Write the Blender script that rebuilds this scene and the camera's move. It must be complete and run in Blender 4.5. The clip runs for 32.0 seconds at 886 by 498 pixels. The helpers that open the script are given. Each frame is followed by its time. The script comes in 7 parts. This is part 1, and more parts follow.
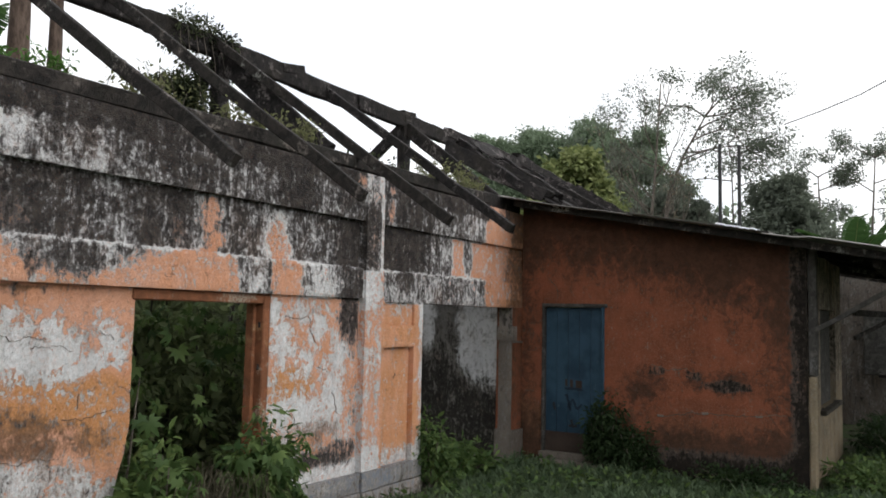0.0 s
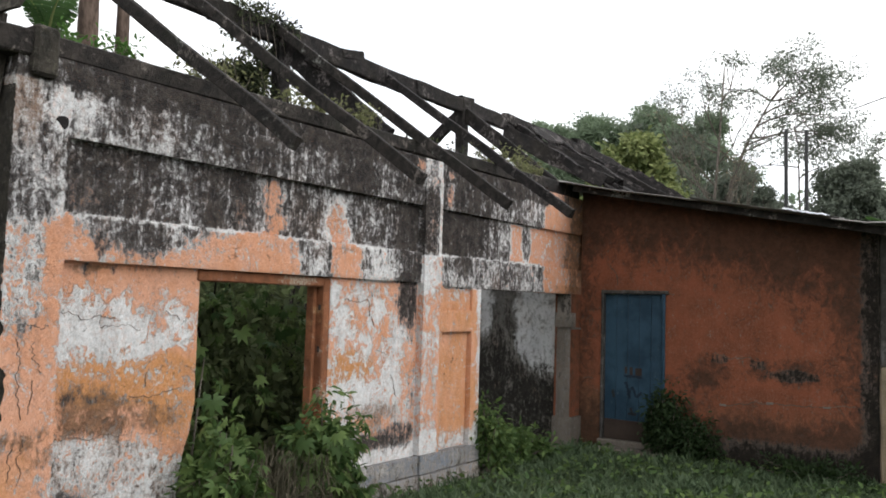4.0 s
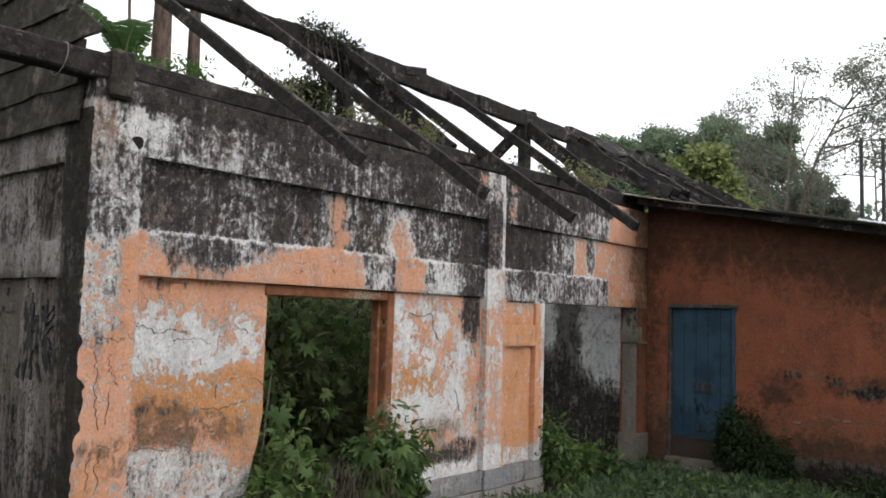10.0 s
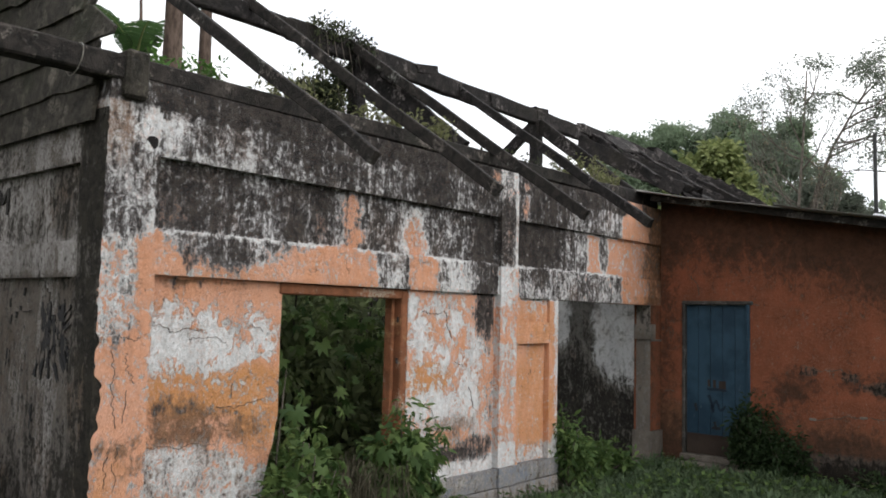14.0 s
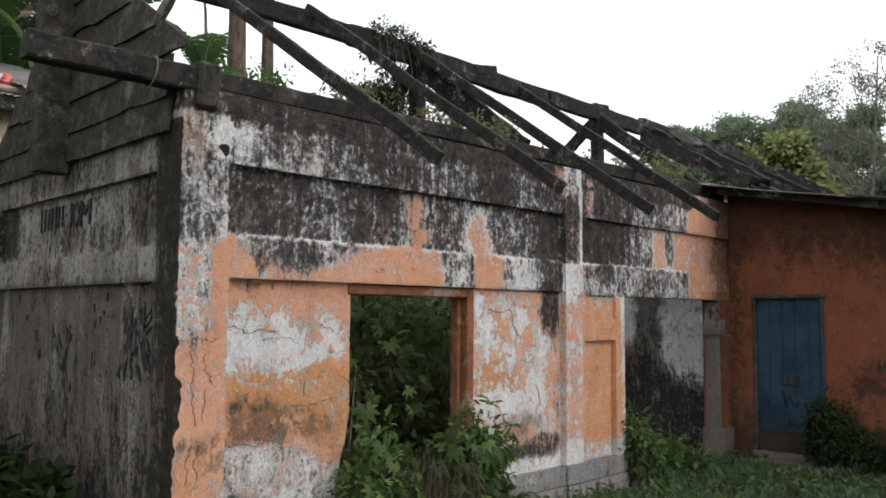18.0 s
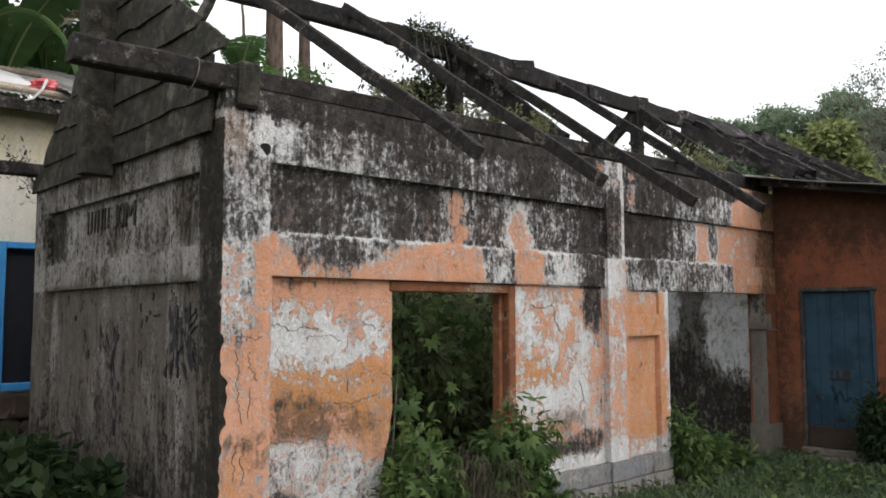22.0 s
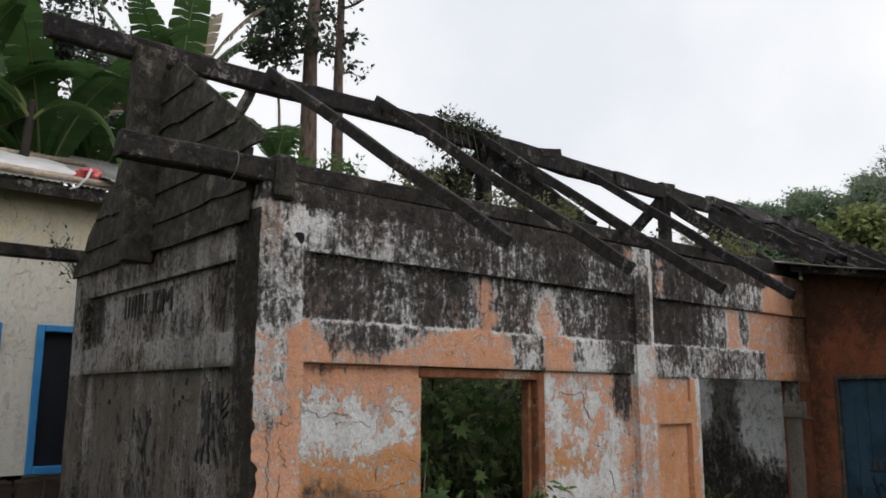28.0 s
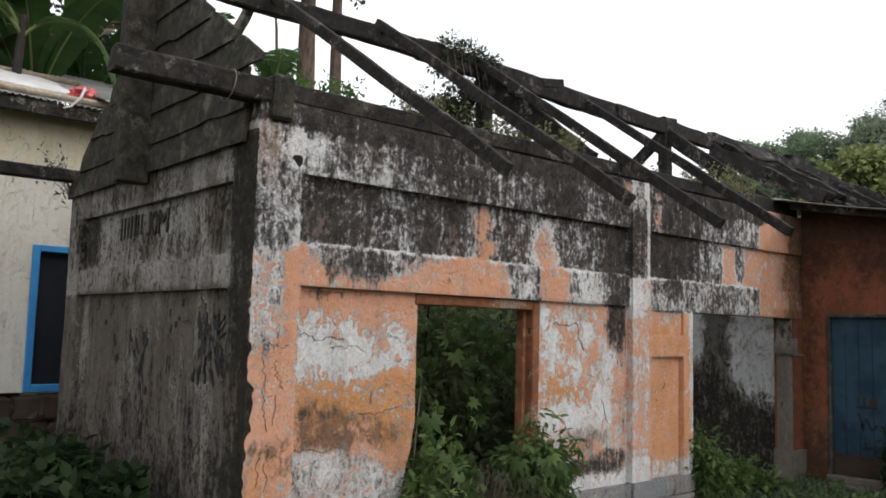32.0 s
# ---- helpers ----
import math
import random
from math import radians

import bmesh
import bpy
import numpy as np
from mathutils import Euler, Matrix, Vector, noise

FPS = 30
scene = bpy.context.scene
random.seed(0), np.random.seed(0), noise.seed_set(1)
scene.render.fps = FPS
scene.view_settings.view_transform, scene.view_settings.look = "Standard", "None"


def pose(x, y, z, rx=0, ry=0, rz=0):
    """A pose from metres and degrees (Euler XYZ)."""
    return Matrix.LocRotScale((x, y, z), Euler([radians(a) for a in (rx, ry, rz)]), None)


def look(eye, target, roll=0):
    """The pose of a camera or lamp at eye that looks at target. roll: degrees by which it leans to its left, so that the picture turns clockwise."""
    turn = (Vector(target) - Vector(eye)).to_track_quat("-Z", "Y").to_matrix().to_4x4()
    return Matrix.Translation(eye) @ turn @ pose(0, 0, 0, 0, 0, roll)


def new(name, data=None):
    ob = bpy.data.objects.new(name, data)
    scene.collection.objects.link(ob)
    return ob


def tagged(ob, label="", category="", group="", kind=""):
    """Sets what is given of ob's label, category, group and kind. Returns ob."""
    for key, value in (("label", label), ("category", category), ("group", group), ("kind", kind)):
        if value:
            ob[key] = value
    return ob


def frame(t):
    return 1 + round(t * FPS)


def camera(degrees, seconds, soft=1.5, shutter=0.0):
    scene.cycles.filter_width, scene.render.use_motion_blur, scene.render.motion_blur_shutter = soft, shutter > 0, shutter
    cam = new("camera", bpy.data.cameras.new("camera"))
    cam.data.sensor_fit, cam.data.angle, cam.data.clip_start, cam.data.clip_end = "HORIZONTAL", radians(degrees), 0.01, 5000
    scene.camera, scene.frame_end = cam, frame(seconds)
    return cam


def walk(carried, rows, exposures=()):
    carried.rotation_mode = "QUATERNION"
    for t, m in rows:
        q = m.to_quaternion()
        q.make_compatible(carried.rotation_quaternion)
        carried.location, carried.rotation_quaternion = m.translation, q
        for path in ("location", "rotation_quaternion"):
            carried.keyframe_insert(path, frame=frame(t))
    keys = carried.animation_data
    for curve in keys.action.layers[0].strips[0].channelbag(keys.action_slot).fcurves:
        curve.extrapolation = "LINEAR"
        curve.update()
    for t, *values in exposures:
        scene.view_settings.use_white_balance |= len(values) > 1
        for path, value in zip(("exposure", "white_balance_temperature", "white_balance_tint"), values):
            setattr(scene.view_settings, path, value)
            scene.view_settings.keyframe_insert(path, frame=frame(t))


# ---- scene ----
cam = camera(56.9, 32.0, soft=1.75)
PATH = [
    (0, (-0.004, -0.011, 1.946), (1.695, 1.031, 2.112), 1.2),
    (0.5, (0.013, 0.011, 1.93), (1.694, 1.08, 2.107), 1.6),
    (1, (0.013, 0.023, 1.917), (1.687, 1.107, 2.073), 1.6),
    (1.5, (0.01, 0.018, 1.905), (1.674, 1.119, 2.051), 1.6),
    (2, (0.007, 0.012, 1.909), (1.657, 1.133, 2.053), 1.6),
    (2.5, (0.016, 0.009, 1.925), (1.669, 1.128, 2.049), 2.0),
    (3, (0.02, 0.0, 1.918), (1.672, 1.119, 2.054), 2.2),
    (3.5, (0.014, 0.01, 1.91), (1.645, 1.159, 2.046), 1.6),
    (5.5, (-0.014, 0.046, 1.905), (1.584, 1.243, 2.029), 2.8),
    (6, (-0.015, 0.087, 1.888), (1.526, 1.359, 1.972), 2.4),
    (6.5, (-0.015, 0.084, 1.89), (1.491, 1.397, 1.973), 2.8),
    (7, (-0.014, 0.051, 1.889), (1.49, 1.367, 1.984), 2.4),
    (7.5, (-0.019, 0.058, 1.897), (1.487, 1.369, 2.007), 2.5),
    (8, (-0.024, 0.033, 1.895), (1.482, 1.342, 2.024), 2.0),
    (8.5, (-0.015, 0.03, 1.901), (1.497, 1.332, 2.04), 1.6),
    (9, (-0.015, 0.019, 1.9), (1.5, 1.316, 2.047), 1.8),
    (9.5, (-0.012, 0.023, 1.898), (1.504, 1.318, 2.056), 1.7),
    (10, (-0.005, 0.008, 1.903), (1.523, 1.287, 2.068), 1.7),
    (10.5, (-0.004, 0.003, 1.909), (1.543, 1.263, 2.058), 1.7),
    (11, (-0.003, 0.001, 1.903), (1.549, 1.255, 2.044), 1.7),
    (11.5, (-0.01, 0.017, 1.888), (1.537, 1.277, 2.033), 1.3),
    (12, (-0.016, 0.024, 1.89), (1.506, 1.314, 2.031), 1.7),
    (12.5, (-0.015, 0.049, 1.888), (1.512, 1.333, 2.028), 1.5),
    (13, (-0.015, 0.039, 1.901), (1.506, 1.33, 2.038), 1.5),
    (13.5, (-0.019, 0.034, 1.894), (1.497, 1.33, 2.04), 1.5),
    (15.5, (-0.014, 0.036, 1.905), (1.493, 1.337, 2.098), 1.0),
    (16, (-0.026, 0.01, 1.881), (1.468, 1.327, 2.065), 1.1),
    (16.5, (-0.057, 0.012, 1.892), (1.375, 1.394, 2.085), 0.8),
    (17, (-0.079, 0.016, 1.877), (1.336, 1.418, 2.06), 0.3),
    (17.5, (-0.082, 0.014, 1.874), (1.331, 1.421, 2.029), 0.9),
    (18, (-0.082, 0.015, 1.868), (1.329, 1.423, 2.03), 0.4),
    (18.5, (-0.075, -0.002, 1.866), (1.324, 1.42, 2.02), 0.5),
    (19, (-0.087, 0.038, 1.872), (1.321, 1.45, 2.025), 0.2),
    (19.5, (-0.093, 0.04, 1.874), (1.311, 1.457, 2.029), 0.9),
    (20, (-0.098, 0.05, 1.863), (1.304, 1.467, 2.027), 0.5),
    (20.5, (-0.103, 0.064, 1.873), (1.288, 1.493, 2.029), 0.4),
    (21, (-0.084, 0.067, 1.88), (1.292, 1.506, 2.073), -0.4),
    (21.5, (-0.07, 0.061, 1.855), (1.279, 1.528, 2.021), -0.4),
    (22, (-0.082, 0.056, 1.851), (1.263, 1.527, 2.009), -0.2),
    (22.5, (-0.084, 0.056, 1.851), (1.233, 1.55, 2.039), -0.4),
    (23, (-0.09, 0.051, 1.86), (1.216, 1.552, 2.062), -0.7),
    (23.5, (-0.092, 0.048, 1.852), (1.244, 1.517, 2.092), -0.1),
    (24, (-0.101, 0.05, 1.854), (1.227, 1.525, 2.101), 0.6),
    (24.5, (-0.118, 0.056, 1.864), (1.195, 1.543, 2.122), 0.7),
    (25, (-0.117, 0.06, 1.853), (1.19, 1.55, 2.121), 0.9),
    (25.5, (-0.112, 0.075, 1.857), (1.184, 1.576, 2.116), 0.7),
    (27.5, (-0.145, -0.019, 1.874), (1.122, 1.497, 2.184), -1.0),
    (28, (-0.152, -0.016, 1.876), (1.124, 1.482, 2.233), 0.2),
    (28.5, (-0.147, -0.005, 1.876), (1.113, 1.505, 2.238), 0.7),
    (29, (-0.156, -0.01, 1.866), (1.114, 1.501, 2.188), 1.1),
    (29.5, (-0.153, -0.004, 1.861), (1.123, 1.504, 2.169), 0.9),
    (30, (-0.142, 0.015, 1.859), (1.123, 1.537, 2.146), 0.6),
    (30.5, (-0.137, 0.017, 1.854), (1.123, 1.547, 2.116), 0.9),
    (31, (-0.141, 0.02, 1.849), (1.136, 1.538, 2.105), 1.6),
    (31.5, (-0.137, 0.03, 1.849), (1.158, 1.538, 2.067), 1.6),
    (32, (-0.136, 0.034, 1.835), (1.164, 1.541, 2.031), 1.5),
]
walk(cam, [(t, look(eye, target, roll)) for t, eye, target, roll in PATH], [(0, -0.08), (1, -0.06), (3, 0.16), (6, 0.28), (9, 0.15), (11, 0.09), (12, 0.12), (14.5, 0.08), (16, -0.02), (17, -0.05), (18, 0.03), (20, 0.08), (23, 0.11), (25, -0.04), (27.5, -0.42), (29, -0.46), (30, -0.30), (31, -0.16), (32, -0.06)])

# ---- world and light ----
world = bpy.data.worlds.new("overcast")
scene.world = world
world.use_nodes = True
wt = world.node_tree
wt.nodes.clear()
w_out = wt.nodes.new("ShaderNodeOutputWorld")
w_bg = wt.nodes.new("ShaderNodeBackground")
w_sky = wt.nodes.new("ShaderNodeTexSky")
w_sky.sky_type = "NISHITA"
w_sky.sun_disc = False
w_sky.sun_elevation, w_sky.sun_rotation = radians(52), radians(160)
w_sky.air_density, w_sky.dust_density = 1.0, 3.0
w_scale = wt.nodes.new("ShaderNodeVectorMath")
w_scale.operation = "SCALE"
w_scale.inputs["Scale"].default_value = 0.1
w_tex = wt.nodes.new("ShaderNodeTexCoord")
w_noise = wt.nodes.new("ShaderNodeTexNoise")
w_noise.inputs["Scale"].default_value = 2.2
w_noise.inputs["Detail"].default_value = 5
w_ramp = wt.nodes.new("ShaderNodeValToRGB")
w_ramp.color_ramp.elements[0].position, w_ramp.color_ramp.elements[0].color = 0.36, (1.22, 1.26, 1.33, 1)
w_ramp.color_ramp.elements[1].position, w_ramp.color_ramp.elements[1].color = 0.58, (1.5, 1.5, 1.51, 1)
w_mix = wt.nodes.new("ShaderNodeMix")
w_mix.data_type = "RGBA"
w_mix.inputs["Factor"].default_value = 0.85
wt.links.new(w_sky.outputs["Color"], w_scale.inputs[0])
wt.links.new(w_tex.outputs["Generated"], w_noise.inputs["Vector"])
wt.links.new(w_noise.outputs["Fac"], w_ramp.inputs["Fac"])
wt.links.new(w_scale.outputs["Vector"], w_mix.inputs["A"])
wt.links.new(w_ramp.outputs["Color"], w_mix.inputs["B"])
wt.links.new(w_mix.outputs["Result"], w_bg.inputs["Color"])
w_bg.inputs["Strength"].default_value = 1.04
wt.links.new(w_bg.outputs["Background"], w_out.inputs["Surface"])

sun = new("sun", bpy.data.lights.new("sun", "SUN"))
sun.data.energy, sun.data.angle, sun.data.color = 1.0, radians(50), (1.0, 0.97, 0.92)
sun.matrix_world = look((8, -8, 11), (6, 5, 0))


# ---- materials ----
class Mat:
    """A small builder of node materials."""

    def __init__(self, name, rough=0.85, metal=0.0):
        self.m = bpy.data.materials.new(name)
        self.m.use_nodes = True
        self.t = self.m.node_tree
        self.bsdf = self.t.nodes["Principled BSDF"]
        self.bsdf.inputs["Roughness"].default_value = rough
        self.bsdf.inputs["Specular IOR Level"].default_value = 0.2
        self.bsdf.inputs["Metallic"].default_value = metal
        self.coord = self.t.nodes.new("ShaderNodeTexCoord").outputs["Object"]

    def put(self, socket, value):
        if isinstance(value, bpy.types.NodeSocket):
            self.t.links.new(value, socket)
        elif isinstance(value, (tuple, list)) and len(value) == 3 and socket.type == "RGBA":
            socket.default_value = (*value, 1)
        else:
            socket.default_value = value

    def noise(self, scale, detail=6, rough=0.6, stretch=(1, 1, 1), warp=0.0, shift=(0, 0, 0)):
        mp = self.t.nodes.new("ShaderNodeMapping")
        mp.inputs["Scale"].default_value = stretch
        mp.inputs["Location"].default_value = shift
        self.t.links.new(self.coord, mp.inputs["Vector"])
        n = self.t.nodes.new("ShaderNodeTexNoise")
        n.inputs["Scale"].default_value, n.inputs["Detail"].default_value = scale, detail
        n.inputs["Roughness"].default_value, n.inputs["Distortion"].default_value = rough, warp
        self.t.links.new(mp.outputs["Vector"], n.inputs["Vector"])
        return n.outputs["Fac"]

    def math(self, op, a, b=0.0, c=0.0):
        n = self.t.nodes.new("ShaderNodeMath")
        n.operation = op
        for s, v in zip(n.inputs, (a, b, c)):
            self.put(s, v)
        return n.outputs[0]

    def step(self, value, lo, hi, to0=0.0, to1=1.0):
        n = self.t.nodes.new("ShaderNodeMapRange")
        n.interpolation_type = "SMOOTHSTEP"
        for s, v in zip(n.inputs, (value, lo, hi, to0, to1)):
            self.put(s, v)
        return n.outputs[0]

    def mix(self, fac, a, b):
        n = self.t.nodes.new("ShaderNodeMix")
        n.data_type = "RGBA"
        self.put(n.inputs["Factor"], fac)
        self.put(n.inputs["A"], a)
        self.put(n.inputs["B"], b)
        return n.outputs["Result"]

    def wear(self):
        n = self.t.nodes.new("ShaderNodeAttribute")
        n.attribute_name = "wear"
        s = self.t.nodes.new("ShaderNodeSeparateColor")
        self.t.links.new(n.outputs["Color"], s.inputs["Color"])
        return s.outputs["Red"], s.outputs["Green"], s.outputs["Blue"]

    def island(self, pieces=False):
        if pieces:
            return self.t.nodes.new("ShaderNodeObjectInfo").outputs["Random"]
        return self.t.nodes.new("ShaderNodeNewGeometry").outputs["Random Per Island"]

    def done(self, color, height=None, depth=0.01, rough=None):
        self.put(self.bsdf.inputs["Base Color"], color)
        if rough is not None:
            self.put(self.bsdf.inputs["Roughness"], rough)
        if height is not None:
            b = self.t.nodes.new("ShaderNodeBump")
            b.inputs["Distance"].default_value = depth
            b.inputs["Strength"].default_value = 1.0
            self.put(b.inputs["Height"], height)
            self.t.links.new(b.outputs["Normal"], self.bsdf.inputs["Normal"])
        return self.m


def plaster(name, paint, paint2, ochre, bare, bare2, mould, mould2, soot_shade=(0.04, 0.036, 0.03), soot_shade2=(0.07, 0.06, 0.05), grit=0.5):
    """Old limewash: paint over pale render, with peeling (red), black mould (green) and rusty dirt (blue) where the
    wear says, and a brown film of dirt and painted shade where the second attribute says.
    """
    k = Mat(name, 0.93)
    k.bsdf.inputs["Specular IOR Level"].default_value = 0.08
    r, g, b = k.wear()
    soot_shade_at = k.t.nodes.new("ShaderNodeAttribute")
    soot_shade_at.attribute_name = "soot_shade"
    big = k.noise(2.3, 6, 0.6, warp=0.6)
    cloud = k.noise(3.4, 8, 0.66, stretch=(1, 1, 0.62), warp=0.5, shift=(4, 7, 2))
    mid = k.noise(11, 10, 0.74, warp=0.35)
    fine = k.noise(56, 7, 0.75, stretch=(1, 1, 0.7))
    streak = k.noise(8.5, 9, 0.66, stretch=(1, 1, 0.16), warp=0.25)
    fleck = k.noise(30, 8, 0.78, stretch=(1, 1, 0.62), shift=(3, 1, 7))
    micro = k.noise(62, 5, 0.7, stretch=(1, 1, 0.7), shift=(1, 8, 3))
    marble = k.noise(8.5, 12, 0.72, stretch=(1, 1, 0.85), warp=0.7, shift=(2, 9, 4))
    crust = k.noise(23, 10, 0.72, stretch=(1, 1, 0.8), warp=0.6, shift=(7, 3, 6))
    drip = k.noise(24, 9, 0.72, stretch=(1, 1, 0.13), warp=0.3, shift=(6, 4, 9))
    wisp = k.noise(21, 9, 0.75, stretch=(1, 1, 0.3), warp=0.5, shift=(5, 3, 8))
    # paint, its fading and runs of dirt
    col = k.mix(k.step(big, 0.36, 0.66), paint, paint2)
    col = k.mix(k.step(k.math("ADD", b, k.math("MULTIPLY_ADD", cloud, 1.6, -0.8)), 0.1, 0.9), col, ochre)
    col = k.mix(k.math("MULTIPLY", k.math("MULTIPLY", k.step(streak, 0.46, 0.72), k.step(crust, 0.35, 0.6)), 0.42), col, tuple(v * 0.45 for v in paint))
    col = k.mix(k.math("MULTIPLY", k.math("MULTIPLY", k.step(cloud, 0.48, 0.66), k.step(marble, 0.40, 0.60)), 0.38), col, tuple(v * u for v, u in zip(paint, (0.72, 0.60, 0.52))))
    col = k.mix(k.math("MULTIPLY", k.step(fine, 0.46, 0.74), 0.5), col, tuple(min(1, v * 1.2 + 0.07) for v in paint))
    # peeling: a chalky bloom round sharp flakes
    n2 = k.math("ADD", k.math("MULTIPLY", marble, 0.38), k.math("ADD", k.math("MULTIPLY", crust, 0.38), k.math("MULTIPLY", fleck, 0.24)))
    peel = k.math("ADD", k.math("MULTIPLY_ADD", n2, 4.6, -1.8), k.math("MULTIPLY_ADD", r, 0.50, -0.25))
    w = k.step(peel, 0.475, 0.525)
    w = k.math("MAXIMUM", w, k.math("MULTIPLY", k.step(k.math("MULTIPLY_ADD", r, 0.16, micro), 0.71, 0.735), 0.85))
    bloom = k.math("MULTIPLY", k.step(peel, 0.22, 0.55), k.step(fine, 0.36, 0.62, 0.05, 0.42))
    w = k.math("MAXIMUM", w, bloom)
    under = k.mix(k.step(crust, 0.40, 0.60), bare, bare2)
    under = k.mix(k.math("MULTIPLY", k.step(fleck, 0.49, 0.60), k.step(big, 0.4, 0.6, 0.2, 0.6)), under, tuple((p + q) / 2 for p, q in zip(paint, bare2)))
    under = k.mix(k.math("MULTIPLY", k.step(streak, 0.46, 0.66), 0.26), under, tuple(v * 0.42 for v in bare2))
    under = k.mix(k.math("MULTIPLY", k.step(k.noise(41, 8, 0.75, stretch=(1, 1, 0.8), warp=0.5, shift=(2, 2, 5)), 0.50, 0.64), 0.28), under, tuple(v * 0.45 for v in bare2))
    col = k.mix(w, col, under)
    # brown film of soot and damp, which also carries painted shade
    sf = k.step(k.math("ADD", soot_shade_at.outputs["Fac"], k.math("ADD", k.math("MULTIPLY_ADD", cloud, 0.9, -0.45), k.math("ADD", k.math("MULTIPLY_ADD", marble, 2.2, -1.1), k.math("MULTIPLY_ADD", fleck, grit, -0.5 * grit)))), 0.16, 0.84)
    sf = k.math("MULTIPLY", sf, k.step(soot_shade_at.outputs["Fac"], 0.0, 0.25))
    col = k.mix(k.math("MULTIPLY", sf, 0.86), col, k.mix(k.step(mid, 0.35, 0.65), soot_shade, soot_shade2))
    # mould: grey film, then dark grey, then black, with pale scratched wisps
    n3 = k.math("ADD", k.math("ADD", k.math("MULTIPLY", streak, 0.15), k.math("MULTIPLY", cloud, 0.09)), k.math("ADD", k.math("MULTIPLY", marble, 0.20), k.math("MULTIPLY", crust, 0.24)))
    n3 = k.math("ADD", n3, k.math("ADD", k.math("MULTIPLY", drip, 0.15), k.math("MULTIPLY", fleck, 0.17)))
    black = k.math("ADD", k.math("MULTIPLY_ADD", n3, 10.5, -4.75), k.math("MULTIPLY_ADD", g, 1.05, -0.56))
    gate = k.step(g, 0.2, 0.5)
    col = k.mix(k.math("MULTIPLY", k.math("MULTIPLY", k.step(g, 0.25, 0.6), k.step(crust, 0.36, 0.60, 0.25, 1.0)), 0.62), col, tuple(v * 11 for v in mould))
    rust = k.step(k.noise(3.7, 6, 0.65, stretch=(1, 1, 0.6), shift=(6, 2, 1)), 0.5, 0.68)
    film = k.mix(rust, tuple(v * 6.0 for v in mould), tuple(v * s_ for v, s_ in zip(mould, (6.6, 4.3, 3.2))))
    col = k.mix(k.math("MULTIPLY", k.math("MULTIPLY", k.step(black, 0.0, 0.55), gate), 0.72), col, film)
    hold = k.step(g, 0.0, 0.3, 0.12, 1.0)
    col = k.mix(k.math("MULTIPLY", k.math("MULTIPLY", k.step(black, 0.30, 0.66), 0.78), hold), col, k.mix(rust, tuple(v * 3.0 for v in mould), tuple(v * 1.6 for v in mould2)))
    col = k.mix(k.math("MULTIPLY", k.math("MULTIPLY", k.step(black, 0.54, 0.92), 0.94), hold), col, k.mix(k.step(mid, 0.4, 0.6), mould, mould2))
    scratch = k.math("MULTIPLY", k.step(wisp, 0.55, 0.70), k.math("MULTIPLY", k.step(black, 0.2, 0.45), k.step(black, 1.05, 0.70)))
    col = k.mix(k.math("MULTIPLY", scratch, 0.55), col, tuple(v * 0.6 for v in bare2))
    spots = k.math("MAXIMUM", k.step(k.noise(34, 3, 0.6, shift=(9, 4, 2)), 0.66, 0.72), k.step(k.noise(29, 8, 0.70, stretch=(1, 1, 0.5), warp=1.0, shift=(1, 6, 3)), 0.69, 0.72))
    col = k.mix(k.math("MULTIPLY", spots, 0.6), col, (0.055, 0.04, 0.03))
    pits = k.math("MULTIPLY", k.step(k.noise(85, 4, 0.7, stretch=(1, 1, 0.75), shift=(4, 6, 1)), 0.57, 0.68), k.step(marble, 0.36, 0.56, 0.25, 1.0))
    col = k.mix(k.math("MULTIPLY", pits, 0.27 * grit), col, tuple(v * 0.35 for v in paint2))
    chips = k.step(k.noise(23, 9, 0.74, stretch=(1, 1, 0.55), warp=1.4, shift=(8, 2, 9)), 0.675, 0.70)
    col = k.mix(k.math("MULTIPLY", chips, k.step(r, -0.1, 0.5, 0.25, 0.85)), col, bare)
    crack = k.t.nodes.new("ShaderNodeTexVoronoi")
    crack.feature = "DISTANCE_TO_EDGE"
    crack.inputs["Scale"].default_value = 2.6
    mp = k.t.nodes.new("ShaderNodeVectorMath")
    mp.operation = "ADD"
    wob = k.t.nodes.new("ShaderNodeVectorMath")
    wob.operation = "SCALE"
    nn = k.t.nodes.new("ShaderNodeTexNoise")
    nn.inputs["Scale"].default_value = 4.0
    nn.inputs["Detail"].default_value = 6
    k.t.links.new(k.coord, nn.inputs["Vector"])
    k.t.links.new(nn.outputs["Color"], wob.inputs[0])
    wob.inputs["Scale"].default_value = 0.5
    k.t.links.new(k.coord, mp.inputs[0])
    k.t.links.new(wob.outputs[0], mp.inputs[1])
    k.t.links.new(mp.outputs[0], crack.inputs["Vector"])
    line = k.math("MULTIPLY", k.step(crack.outputs["Distance"], 0.010, 0.002), k.step(big, 0.54, 0.62))
    col = k.mix(k.math("MULTIPLY", line, 0.6), col, (0.06, 0.05, 0.045))
    h = k.math("ADD", k.math("MULTIPLY", w, -0.25), k.math("ADD", k.math("MULTIPLY", mid, 0.55), k.math("MULTIPLY", fine, 0.4)))
    h = k.math("SUBTRACT", h, k.math("MULTIPLY", line, 0.5))
    return k.done(col, h, 0.022 + 0.012 * grit)


